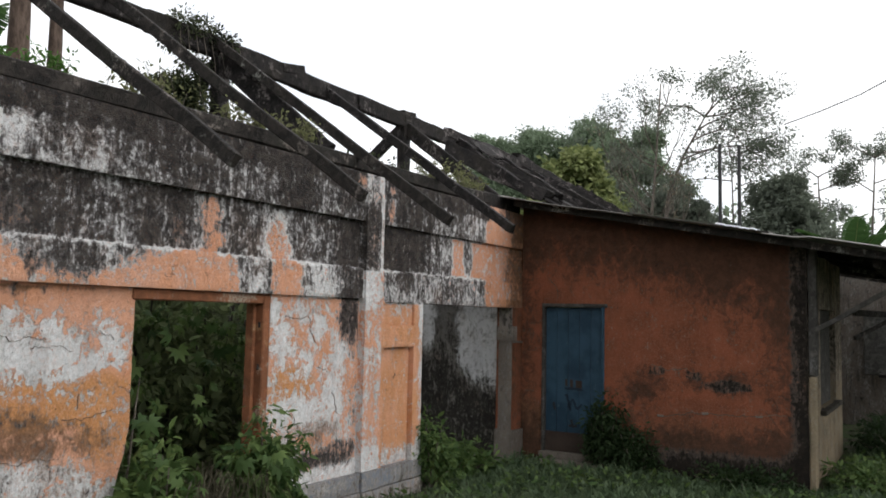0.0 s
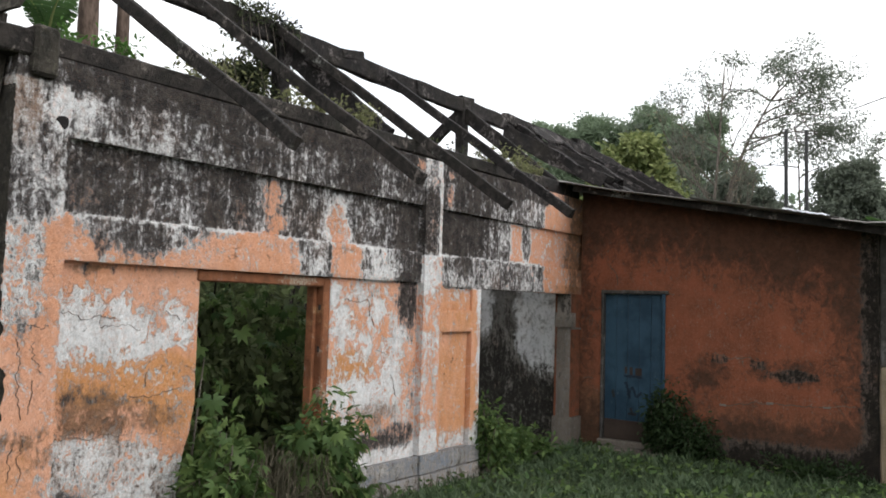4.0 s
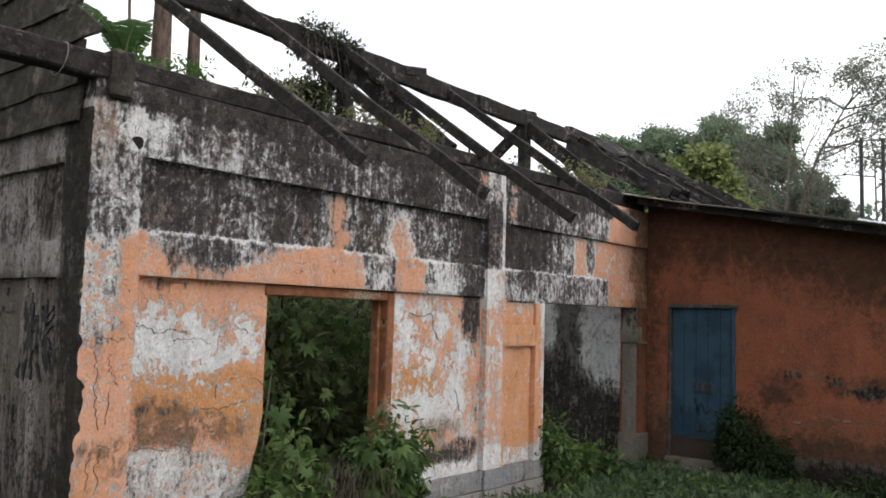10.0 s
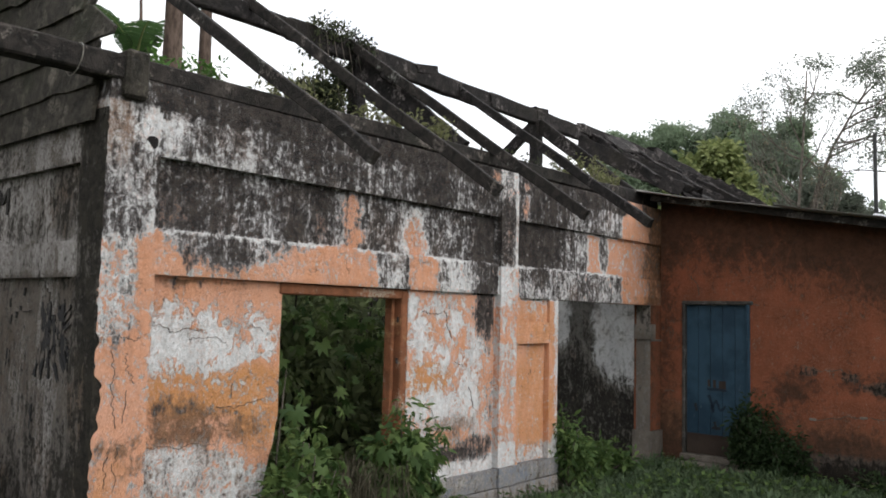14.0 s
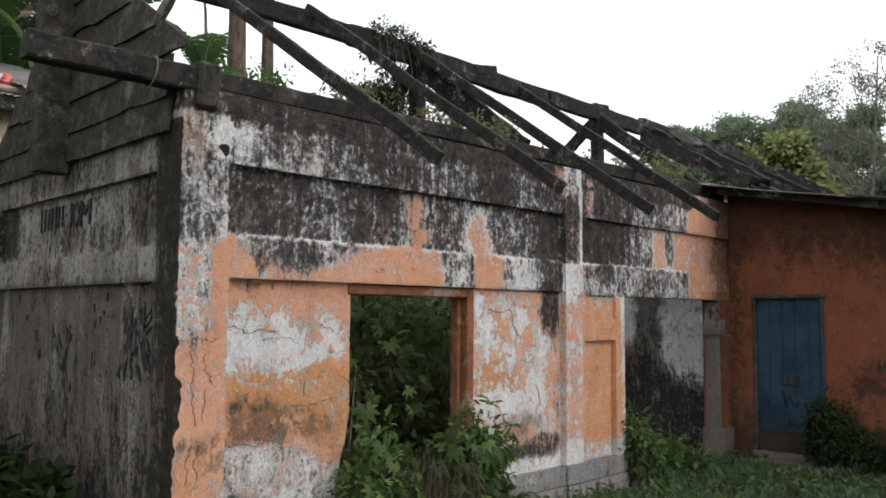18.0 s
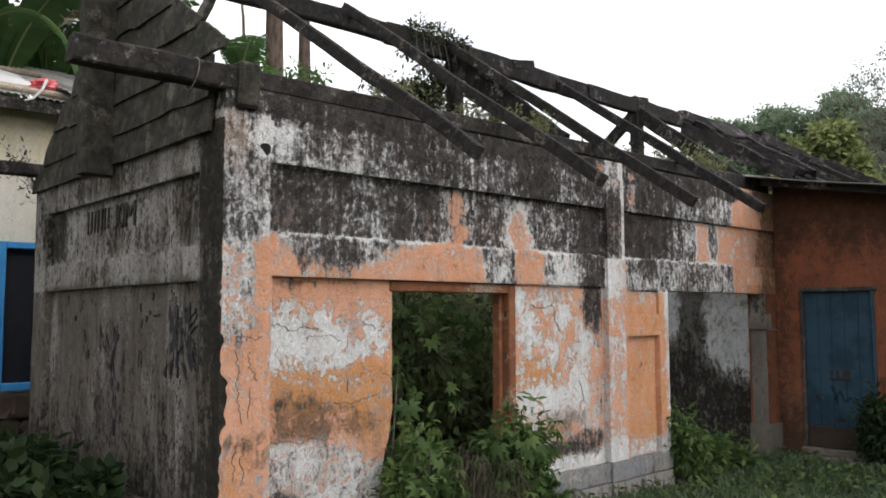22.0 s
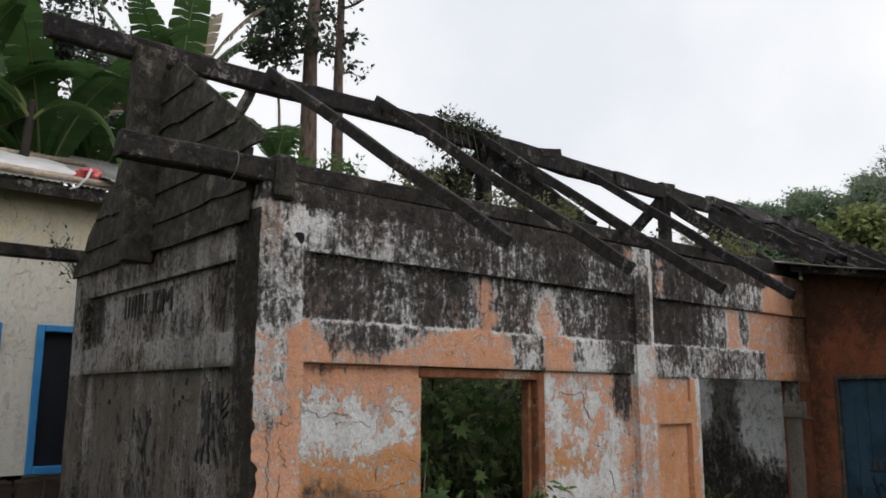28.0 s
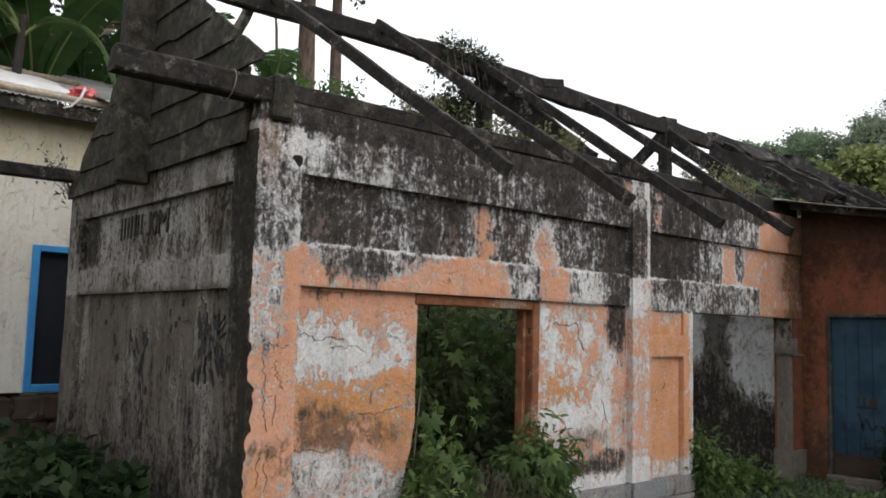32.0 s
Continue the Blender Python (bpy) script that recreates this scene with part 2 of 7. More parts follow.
M_FACADE = plaster("peeling_orange_plaster", (0.725, 0.39, 0.262), (0.70, 0.34, 0.195), (0.60, 0.285, 0.115), (0.84, 0.845, 0.85), (0.68, 0.68, 0.675), (0.026, 0.0242, 0.024), (0.070, 0.061, 0.055), (0.11, 0.062, 0.036), (0.24, 0.135, 0.075), 1.6)
M_GABLE = plaster("bare_grey_plaster", (0.115, 0.098, 0.082), (0.145, 0.125, 0.108), (0.085, 0.066, 0.05), (0.42, 0.40, 0.385), (0.27, 0.25, 0.235), (0.022, 0.020, 0.018), (0.044, 0.040, 0.032), (0.030, 0.028, 0.021), (0.058, 0.052, 0.040), 1.0)
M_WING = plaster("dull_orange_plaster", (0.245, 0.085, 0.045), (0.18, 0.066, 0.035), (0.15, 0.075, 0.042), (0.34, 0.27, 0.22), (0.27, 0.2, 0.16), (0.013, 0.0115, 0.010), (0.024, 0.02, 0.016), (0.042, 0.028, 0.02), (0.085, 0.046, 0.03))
M_INNER = plaster("stained_whitewash", (0.78, 0.78, 0.78), (0.70, 0.70, 0.71), (0.36, 0.33, 0.28), (0.66, 0.66, 0.66), (0.6, 0.6, 0.58), (0.030, 0.028, 0.025), (0.050, 0.046, 0.040), (0.058, 0.052, 0.043), (0.12, 0.107, 0.088), 1.2)
M_PLINTH = plaster("blue_grey_plinth", (0.19, 0.22, 0.27), (0.23, 0.235, 0.25), (0.24, 0.2, 0.17), (0.46, 0.44, 0.42), (0.36, 0.34, 0.32), (0.05, 0.045, 0.04), (0.08, 0.07, 0.05))
M_CREAM = plaster("cream_limewash", (0.66, 0.63, 0.57), (0.62, 0.585, 0.50), (0.66, 0.57, 0.38), (0.74, 0.71, 0.64), (0.7, 0.66, 0.58), (0.16, 0.13, 0.09), (0.2, 0.16, 0.1))
M_SIDE = plaster("dirty_cream_render", (0.26, 0.21, 0.14), (0.20, 0.165, 0.115), (0.2, 0.14, 0.08), (0.36, 0.33, 0.27), (0.28, 0.25, 0.2), (0.045, 0.04, 0.033), (0.07, 0.065, 0.045))
M_COLUMN = plaster("grey_concrete", (0.15, 0.13, 0.11), (0.19, 0.165, 0.14), (0.2, 0.11, 0.065), (0.27, 0.25, 0.23), (0.22, 0.2, 0.18), (0.05, 0.045, 0.04), (0.08, 0.07, 0.06))


def timber(name, dark, light, rough=0.8, moss=(0.07, 0.075, 0.04), crusted=0.75):
    k = Mat(name, rough)
    grain = k.noise(9, 8, 0.7, stretch=(1, 1, 1), warp=0.8)
    fine = k.noise(55, 5, 0.7)
    big = k.noise(1.7, 4, 0.6)
    col = k.mix(k.step(grain, 0.35, 0.68), dark, light)
    col = k.mix(k.math("MULTIPLY", k.step(big, 0.52, 0.66), 0.5), col, moss)
    col = k.mix(k.math("MULTIPLY", k.step(fine, 0.62, 0.76), 0.4), col, tuple(min(0.5, v * 4) for v in light))
    col = k.mix(k.math("MULTIPLY", k.step(k.noise(3.3, 5, 0.7, shift=(5, 5, 5)), 0.56, 0.72), 0.6), col, tuple(min(0.5, v * 2.6) for v in light))
    lichen = k.math("MULTIPLY", k.step(k.noise(4.2, 8, 0.72, shift=(8, 1, 5)), 0.55, 0.64), k.step(fine, 0.4, 0.56))
    col = k.mix(k.math("MULTIPLY", lichen, 0.12 + 0.6 * crusted), col, tuple(min(0.5, v * 7 + 0.03) for v in light))
    crust = k.math("MULTIPLY", k.step(k.noise(1.9, 7, 0.7, shift=(3, 7, 1)), 0.57, 0.66), k.step(k.noise(19, 8, 0.75, shift=(1, 1, 4)), 0.47, 0.60))
    col = k.mix(k.math("MULTIPLY", crust, crusted), col, tuple(min(0.34, v * 9 + 0.04) for v in light))
    return k.done(col, k.math("ADD", grain, k.math("MULTIPLY", fine, 0.4)), 0.02)


M_CHAR = timber("charred_timber", (0.010, 0.0092, 0.0092), (0.030, 0.026, 0.025), 0.8, (0.020, 0.017, 0.012))
M_BEAM = timber("weathered_dark_timber", (0.012, 0.0108, 0.010), (0.040, 0.034, 0.030), 0.8, (0.022, 0.022, 0.016))
M_BOARD = timber("grey_mossy_board", (0.019, 0.0175, 0.014), (0.060, 0.053, 0.043), 0.85, (0.026, 0.03, 0.016), 0.15)
M_FRAME = timber("old_orange_painted_wood", (0.18, 0.072, 0.036), (0.28, 0.112, 0.055), 0.75, (0.13, 0.06, 0.03))
M_OLDGREY = timber("dull_grey_wood", (0.035, 0.034, 0.031), (0.085, 0.08, 0.072), 0.85, (0.05, 0.05, 0.04), 0.1)
M_GREYWOOD = timber("pale_grey_wood", (0.12, 0.115, 0.10), (0.24, 0.22, 0.19), 0.85)
M_BAMBOO = timber("dry_bamboo", (0.34, 0.27, 0.2), (0.55, 0.46, 0.36), 0.6, (0.3, 0.25, 0.19))


def painted(name, c1, c2, chip, rough=0.55, bare=0.62):
    k = Mat(name, rough)
    big, mid = k.noise(3, 5), k.noise(16, 8, 0.7, stretch=(1, 1, 0.5))
    col = k.mix(k.step(big, 0.35, 0.65), c1, c2)
    col = k.mix(k.step(mid, bare, bare + 0.06), col, chip)
    return k.done(col, mid, 0.004)


M_BLUE = painted("faded_blue_paint", (0.017, 0.040, 0.064), (0.031, 0.068, 0.101), (0.055, 0.09, 0.115))
M_BRIGHTBLUE = painted("bright_blue_paint", (0.04, 0.20, 0.46), (0.05, 0.25, 0.52), (0.2, 0.4, 0.6), 0.45)
M_TIN = painted("rusted_zinc", (0.17, 0.16, 0.15), (0.22, 0.21, 0.20), (0.16, 0.10, 0.07), 0.6)
M_TINLIGHT = painted("pale_zinc", (0.52, 0.51, 0.5), (0.42, 0.41, 0.41), (0.3, 0.24, 0.2), 0.45)
M_WHITETIN = painted("new_white_tin", (0.78, 0.80, 0.84), (0.72, 0.74, 0.78), (0.6, 0.6, 0.6), 0.35)
M_RED = painted("red_cloth", (0.62, 0.11, 0.12), (0.72, 0.24, 0.24), (0.6, 0.25, 0.22), 0.9)
M_CLOTH = painted("grey_white_cloth", (0.6, 0.58, 0.58), (0.68, 0.67, 0.68), (0.45, 0.42, 0.4), 0.9)
M_DARKROOM = painted("unlit_room_fill", (0.010, 0.011, 0.015), (0.014, 0.015, 0.02), (0.022, 0.022, 0.026), 0.6)
M_FADED = painted("faded_black_lettering", (0.028, 0.026, 0.025), (0.05, 0.047, 0.044), (0.11, 0.10, 0.09), 0.9, 0.56)
M_SCRAWL = painted("black_scrawl", (0.022, 0.022, 0.023), (0.04, 0.038, 0.038), (0.12, 0.105, 0.092), 0.9, 0.50)
M_DOORMARK = painted("worn_dark_mark", (0.016, 0.022, 0.032), (0.02, 0.034, 0.052), (0.03, 0.08, 0.12), 0.8)
M_RUBBLE = painted("brown_brick", (0.036, 0.026, 0.021), (0.055, 0.04, 0.032), (0.05, 0.05, 0.04), 0.9)
M_CRACK = painted("dark_plaster_crack", (0.09, 0.065, 0.05), (0.16, 0.11, 0.085), (0.14, 0.10, 0.08), 0.95)
M_CABLE = painted("black_cable", (0.02, 0.02, 0.02), (0.03, 0.03, 0.03), (0.03, 0.03, 0.03))


def leaf_mat(name, a, b, c, rough=0.6, clear=0.38):
    k = Mat(name, rough)
    ran = k.island()
    col = k.mix(ran, a, b)
    col = k.mix(k.step(k.noise(2.5, 4), 0.5, 0.7), col, c)
    k.bsdf.inputs["Transmission Weight"].default_value = 0.0
    k.bsdf.inputs["Specular IOR Level"].default_value = 0.18
    m = k.done(col)
    tr = k.t.nodes.new("ShaderNodeBsdfTranslucent")
    k.put(tr.inputs["Color"], col)
    mx = k.t.nodes.new("ShaderNodeMixShader")
    mx.inputs[0].default_value = clear
    outn = k.t.nodes["Material Output"]
    k.t.links.new(k.bsdf.outputs[0], mx.inputs[1])
    k.t.links.new(tr.outputs[0], mx.inputs[2])
    k.t.links.new(mx.outputs[0], outn.inputs["Surface"])
    return m


M_LEAF = leaf_mat("shrub_leaf", (0.045, 0.09, 0.03), (0.15, 0.215, 0.07), (0.085, 0.145, 0.048), 0.5, 0.45)
M_LEAFLIGHT = leaf_mat("fresh_cassava_leaf", (0.065, 0.15, 0.035), (0.11, 0.21, 0.05), (0.08, 0.17, 0.04))
# shrub leaf darkened in its colour for shrubs that stand in shade
M_LEAFSHADE = leaf_mat("shaded_shrub_leaf", (0.018, 0.034, 0.014), (0.034, 0.058, 0.02), (0.024, 0.045, 0.017))
M_THICKET = leaf_mat("thicket_leaf", (0.10, 0.125, 0.065), (0.26, 0.31, 0.15), (0.15, 0.185, 0.095), 0.7, 0.6)
M_TREE = leaf_mat("tree_leaf", (0.05, 0.095, 0.032), (0.085, 0.15, 0.05), (0.065, 0.11, 0.04))
M_TREELIGHT = leaf_mat("yellow_green_tree_leaf", (0.11, 0.145, 0.055), (0.34, 0.37, 0.155), (0.19, 0.235, 0.09), 0.6, 0.42)
# distance haze is painted into the next two leaf colours
M_TREEHAZE = leaf_mat("hazed_green_tree_leaf", (0.17, 0.225, 0.15), (0.26, 0.33, 0.215), (0.21, 0.275, 0.18), 0.8, 0.5)
M_TREEHAZEDIM = leaf_mat("dim_hazed_green_tree_leaf", (0.15, 0.175, 0.14), (0.21, 0.24, 0.185), (0.18, 0.205, 0.16), 0.8, 0.45)
M_TREEDARK = leaf_mat("blackish_tree_leaf", (0.05, 0.065, 0.048), (0.085, 0.105, 0.075), (0.065, 0.085, 0.06))
M_BANANA = leaf_mat("banana_leaf", (0.040, 0.085, 0.026), (0.062, 0.120, 0.036), (0.048, 0.10, 0.03), 0.45, 0.42)
M_DRYLEAF = leaf_mat("dry_leaf", (0.22, 0.18, 0.125), (0.33, 0.28, 0.2), (0.18, 0.15, 0.10), 0.8)
M_STRAW = leaf_mat("grey_dry_stem", (0.07, 0.065, 0.042), (0.19, 0.165, 0.12), (0.10, 0.10, 0.06), 0.8)
M_GRASS = leaf_mat("grass_blade", (0.042, 0.072, 0.036), (0.135, 0.185, 0.10), (0.075, 0.115, 0.058), 0.5)
M_DUSTY = leaf_mat("dusty_yellow_weed_leaf", (0.12, 0.13, 0.06), (0.25, 0.26, 0.13), (0.17, 0.18, 0.08), 0.8, 0.5)
M_VINE = leaf_mat("dusty_vine_leaf", (0.04, 0.052, 0.03), (0.10, 0.115, 0.055), (0.03, 0.036, 0.03))
k = Mat("bark", 0.9)
n1 = k.noise(10, 7, 0.7, stretch=(1, 1, 0.3))
M_BARK = k.done(k.mix(k.step(n1, 0.35, 0.65), (0.07, 0.05, 0.04), (0.17, 0.125, 0.10)), n1, 0.02)
k = Mat("dark_bark", 0.9)
n1 = k.noise(10, 7, 0.7, stretch=(1, 1, 0.3))
M_DARKBARK = k.done(k.mix(k.step(n1, 0.35, 0.65), (0.02, 0.018, 0.016), (0.05, 0.042, 0.036)), n1, 0.02)
k = Mat("grey_branch_bark", 0.9)
n1 = k.noise(8, 7, 0.7)
M_GREYBARK = k.done(k.mix(k.step(n1, 0.35, 0.65), (0.10, 0.085, 0.07), (0.19, 0.165, 0.14)), n1, 0.02)
k = Mat("soil_and_litter", 0.95)
n1, n2 = k.noise(2.2, 8, 0.65), k.noise(24, 6, 0.7)
M_SOIL = k.done(k.mix(k.step(n1, 0.4, 0.6), k.mix(n2, (0.045, 0.04, 0.026), (0.07, 0.055, 0.04)), (0.04, 0.065, 0.022)), n2, 0.03)


# ---- mesh helpers ----
def link_mesh(name, verts, faces, mat, parent=None, label="", smooth=False):
    me = bpy.data.meshes.new(name)
    me.from_pydata([tuple(v) for v in verts], [], faces)
    me.materials.append(mat)
    if smooth:
        me.polygons.foreach_set("use_smooth", [True] * len(me.polygons))
    me.update()
    ob = new(name, me)
    ob.parent = parent
    if label:
        tagged(ob, label)
    return ob


def part(name, bm, mat, parent=None, label=""):
    me = bpy.data.meshes.new(name)
    bm.to_mesh(me)
    bm.free()
    me.materials.append(mat)
    ob = new(name, me)
    ob.parent = parent
    if label:
        tagged(ob, label)
    return ob


def root(name, label, category, kind="", group="", at=(0, 0, 0)):
    """An Empty that holds a thing's parts, which stay in world places."""
    ob = new(name)
    ob.empty_display_size = 0.1
    return tagged(ob, label, category, group, kind)


def rough_box(x0, x1, y0, y1, z0, z1, bevel=0.01, jit=0.004):
    bm = bmesh.new()
    bmesh.ops.create_cube(bm, size=1)
    for v in bm.verts:
        v.co = Vector((x0 + (v.co.x + 0.5) * (x1 - x0), y0 + (v.co.y + 0.5) * (y1 - y0), z0 + (v.co.z + 0.5) * (z1 - z0)))
    bmesh.ops.subdivide_edges(bm, edges=[e for e in bm.edges if e.calc_length() > 0.25], cuts=3)
    for v in bm.verts:
        v.co += noise.noise_vector(v.co * 5.1) * jit
    if bevel:
        bmesh.ops.bevel(bm, geom=[e for e in bm.edges if len(e.link_faces) == 2 and e.calc_face_angle(0) > 0.9], offset=bevel, segments=1, affect="EDGES")
    return bm


def slab(name, side, a, z, front, back, mat, parent, wear, cell=0.05, lump=0.004, label=""):
    """A plastered piece of wall. side "y": it faces -y and a runs along x; side "x": it faces -x and a runs along y.
    a: (left, right), each a number or a function of z; z: (bottom, top), the top a number or a function of a. wear: a function of (a, z)."""
    al, ar = [(v if callable(v) else (lambda _, v=v: v)) for v in a]
    z0, ztop = z[0], z[1] if callable(z[1]) else (lambda _, v=z[1]: v)
    zm = ztop((al(z0) + ar(z0)) / 2)
    na = max(2, int(abs(ar(zm) - al(zm)) / cell))
    nz = max(2, int((zm - z0) / cell))
    verts, faces, cols, soot_shades = [], [], [], []

    def place(s, zz, depth):
        return (s, depth, zz) if side == "y" else (depth, s, zz)

    for j in range(nz + 1):
        for i in range(na + 1):
            f, g = i / na, j / nz
            zz = z0 + (zm - z0) * g
            s = al(zz) + (ar(zz) - al(zz)) * f
            zz = z0 + (ztop(s) - z0) * g
            edge = i in (0, na) or j in (0, nz)
            d = front + lump * noise.noise((s * 3.1, zz * 3.1, front * 7)) + 0.6 * lump * noise.noise((s * 14, zz * 14, front))
            if edge:
                d += 0.004 + 0.004 * noise.noise((s * 23, zz * 23, 5))
            verts.append(place(s, zz, d))
            wv = wear(s, zz)
            cols.append((*wv[:3], 1))
            soot_shades.append(wv[3] if len(wv) > 3 else 0.0)
    ring = [i for i in range(na + 1)] + [j * (na + 1) + na for j in range(1, nz + 1)] + [nz * (na + 1) + i for i in range(na - 1, -1, -1)] + [j * (na + 1) for j in range(nz - 1, 0, -1)]
    base = len(verts)
    for r in ring:
        v = verts[r]
        verts.append((v[0], back, v[2]) if side == "y" else (back, v[1], v[2]))
        cols.append(cols[r])
        soot_shades.append(soot_shades[r])
    for j in range(nz):
        for i in range(na):
            q = j * (na + 1) + i
            quad = (q, q + 1, q + na + 2, q + na + 1)
            faces.append(quad if side == "y" else quad[::-1])
    n = len(ring)
    for i in range(n):
        quad = (ring[i], base + i, base + (i + 1) % n, ring[(i + 1) % n])
        faces.append(quad if side == "y" else quad[::-1])
    cap = [base + i for i in range(n)]
    faces.append(cap[::-1] if side == "y" else cap)
    ob = link_mesh(name, verts, faces, mat, parent, label)
    att = ob.data.color_attributes.new("wear", "FLOAT_COLOR", "POINT")
    att.data.foreach_set("color", np.array(cols, np.float32).ravel())
    att = ob.data.attributes.new("soot_shade", "FLOAT", "POINT")
    att.data.foreach_set("value", np.array(soot_shades, np.float32))
    return ob


def blot(s, z, cs, cz, rs, rz, amount):
    """A soft round stain."""
    d = ((s - cs) / rs) ** 2 + ((z - cz) / rz) ** 2
    return amount * math.exp(-d * d) if d < 3 else 0.0


def spot(s, z, cs, cz, rs, rz, amount):
    """A stain that fades out slowly, so that its rim is broken by the grain."""
    return amount * math.exp(-1.1 * (((s - cs) / rs) ** 2 + ((z - cz) / rz) ** 2))


def ramp(v, a, b):
    t = min(1.0, max(0.0, (v - a) / (b - a)))
    return t * t * (3 - 2 * t)


def stick(p0, p1, w, h, seed=0, segs=8, wob=0.012, ragged=0.0, up=(0, 0, 1)):
    """A squared timber from p0 to p1, w wide and h deep, a little crooked, with worn edges."""
    rnd = random.Random(seed)
    p0, p1 = Vector(p0), Vector(p1)
    way = (p1 - p0).normalized()
    side = way.cross(Vector(up)).normalized()
    top = side.cross(way).normalized()
    verts, faces = [], []
    c = 0.18
    shape = [(-1, -1 + c), (-1 + c, -1), (1 - c, -1), (1, -1 + c), (1, 1 - c), (1 - c, 1), (-1 + c, 1), (-1, 1 - c)]
    for i in range(segs + 1):
        t = i / segs
        o = p0.lerp(p1, t)
        off = side * (noise.noise((t * 3 + seed * 1.7, seed, 0)) * wob) + top * (noise.noise((t * 3, seed * 2.3, 4)) * wob)
        for u, v in shape:
            k1 = 1 + 0.10 * noise.noise((t * 9 + u, seed + v, 2))
            e = way * (ragged * rnd.uniform(-1, 0.4)) if i == segs else (way * (ragged * rnd.uniform(-0.4, 1)) if i == 0 else Vector())
            verts.append(o + off + side * (u * w / 2 * k1) + top * (v * h / 2 * k1) + e)
    for i in range(segs):
        for j in range(8):
            a, b = i * 8 + j, i * 8 + (j + 1) % 8
            faces.append((a, b, b + 8, a + 8))
    faces.append(tuple(range(8))[::-1])
    faces.append(tuple(range(segs * 8, segs * 8 + 8)))
    return verts, faces


def beam(name, p0, p1, w, h, mat, parent=None, seed=0, **kw):
    label = kw.pop("label", "")
    v, f = stick(p0, p1, w, h, seed, **kw)
    return link_mesh(name, v, f, mat, parent, label)


def tube(points, radii, sides=7):
    verts, faces = [], []
    pts = [Vector(p) for p in points]
    for i, p in enumerate(pts):
        way = (pts[min(i + 1, len(pts) - 1)] - pts[max(i - 1, 0)]).normalized()
        s = way.cross(Vector((0.13, 0.31, 1) if abs(way.z) < 0.9 else (1, 0.2, 0))).normalized()
        u = s.cross(way)
        for j in range(sides):
            a = 2 * math.pi * j / sides
            verts.append(p + (s * math.cos(a) + u * math.sin(a)) * radii[i])
    for i in range(len(pts) - 1):
        for j in range(sides):
            a, b = i * sides + j, i * sides + (j + 1) % sides
            faces.append((a, b, b + sides, a + sides))
    faces.append(tuple(range(sides))[::-1])
    faces.append(tuple(range((len(pts) - 1) * sides, len(pts) * sides)))
    return verts, faces


def joined(pieces):
    verts, faces = [], []
    for v, f in pieces:
        o = len(verts)
        verts += v
        faces += [tuple(i + o for i in q) for q in f]
    return verts, faces


# Leaf shapes: points and triangles, the stalk at the origin, the tip along +x, the face up.
LEAF = (np.array([(0, 0, 0), (0.35, 0.2, 0.05), (0.35, -0.2, 0.05), (0.7, 0.14, 0.02), (0.7, -0.14, 0.02), (1, 0, -0.12), (0.5, 0, -0.02)], float),
        [(0, 6, 1), (0, 2, 6), (1, 6, 3), (2, 4, 6), (3, 6, 5), (4, 5, 6)])


def lobed(n, spread):
    pts, tris = [(0, 0, 0)], []
    for i in range(n):
        a = radians(-spread + 2 * spread * i / (n - 1))
        l = 1.0 - 0.35 * abs(2 * i / (n - 1) - 1)
        c, s = math.cos(a), math.sin(a)
        b = len(pts)
        for u, v, w in ((0.48, 0.19, 0.0), (0.48, -0.19, 0.0), (1, 0, -0.38)):
            pts.append((l * (u * c - v * s), l * (u * s + v * c), w * l))
        tris += [(0, b + 1, b), (b, b + 1, b + 2)]
    return np.array(pts, float), tris


PALM = lobed(7, 115)
FAR = (np.array([(0, 0, 0), (0.5, 0.24, 0.06), (0.5, -0.24, 0.06), (1, 0, -0.1)], float), [(0, 2, 1), (1, 2, 3)])
BLADE = (np.array([(0, 0.5, 0), (0, -0.5, 0), (0.5, 0.42, 0.0), (0.5, -0.42, 0.0), (1, 0, -0.22)], float), [(0, 1, 3), (0, 3, 2), (2, 3, 4)])


def scatter(name, shape, places, ways, sizes, widths, mat, parent=None, label="", kind=""):
    """One mesh of many leaves. ways: the direction of each tip; widths: the ratio of width to length."""
    pts, tris = shape
    n, k = len(places), len(pts)
    ways = ways / (np.linalg.norm(ways, axis=1, keepdims=True) + 1e-9)
    ref = np.random.normal(size=(n, 3)) * 0.55 + (0, 0, 1)
    side = np.cross(ref, ways)
    side /= np.linalg.norm(side, axis=1, keepdims=True) + 1e-9
    top = np.cross(ways, side)
    co = places[:, None] + sizes[:, None, None] * (pts[None, :, :1] * ways[:, None] + pts[None, :, 1:2] * widths[:, None, None] * side[:, None] + pts[None, :, 2:] * top[:, None])
    idx = (np.array(tris)[None] + (np.arange(n) * k)[:, None, None]).reshape(-1)
    me = bpy.data.meshes.new(name)
    me.vertices.add(n * k)
    me.vertices.foreach_set("co", co.astype(np.float32).ravel())
    m = len(idx) // 3
    me.loops.add(m * 3)
    me.loops.foreach_set("vertex_index", idx.astype(np.int32))
    me.polygons.add(m)
    me.polygons.foreach_set("loop_start", np.arange(0, m * 3, 3, dtype=np.int32))
    me.update(calc_edges=True)
    me.materials.append(mat)
    ob = new(name, me)
    ob.parent = parent
    return tagged(ob, label, kind=kind)


rng = np.random.default_rng(4)


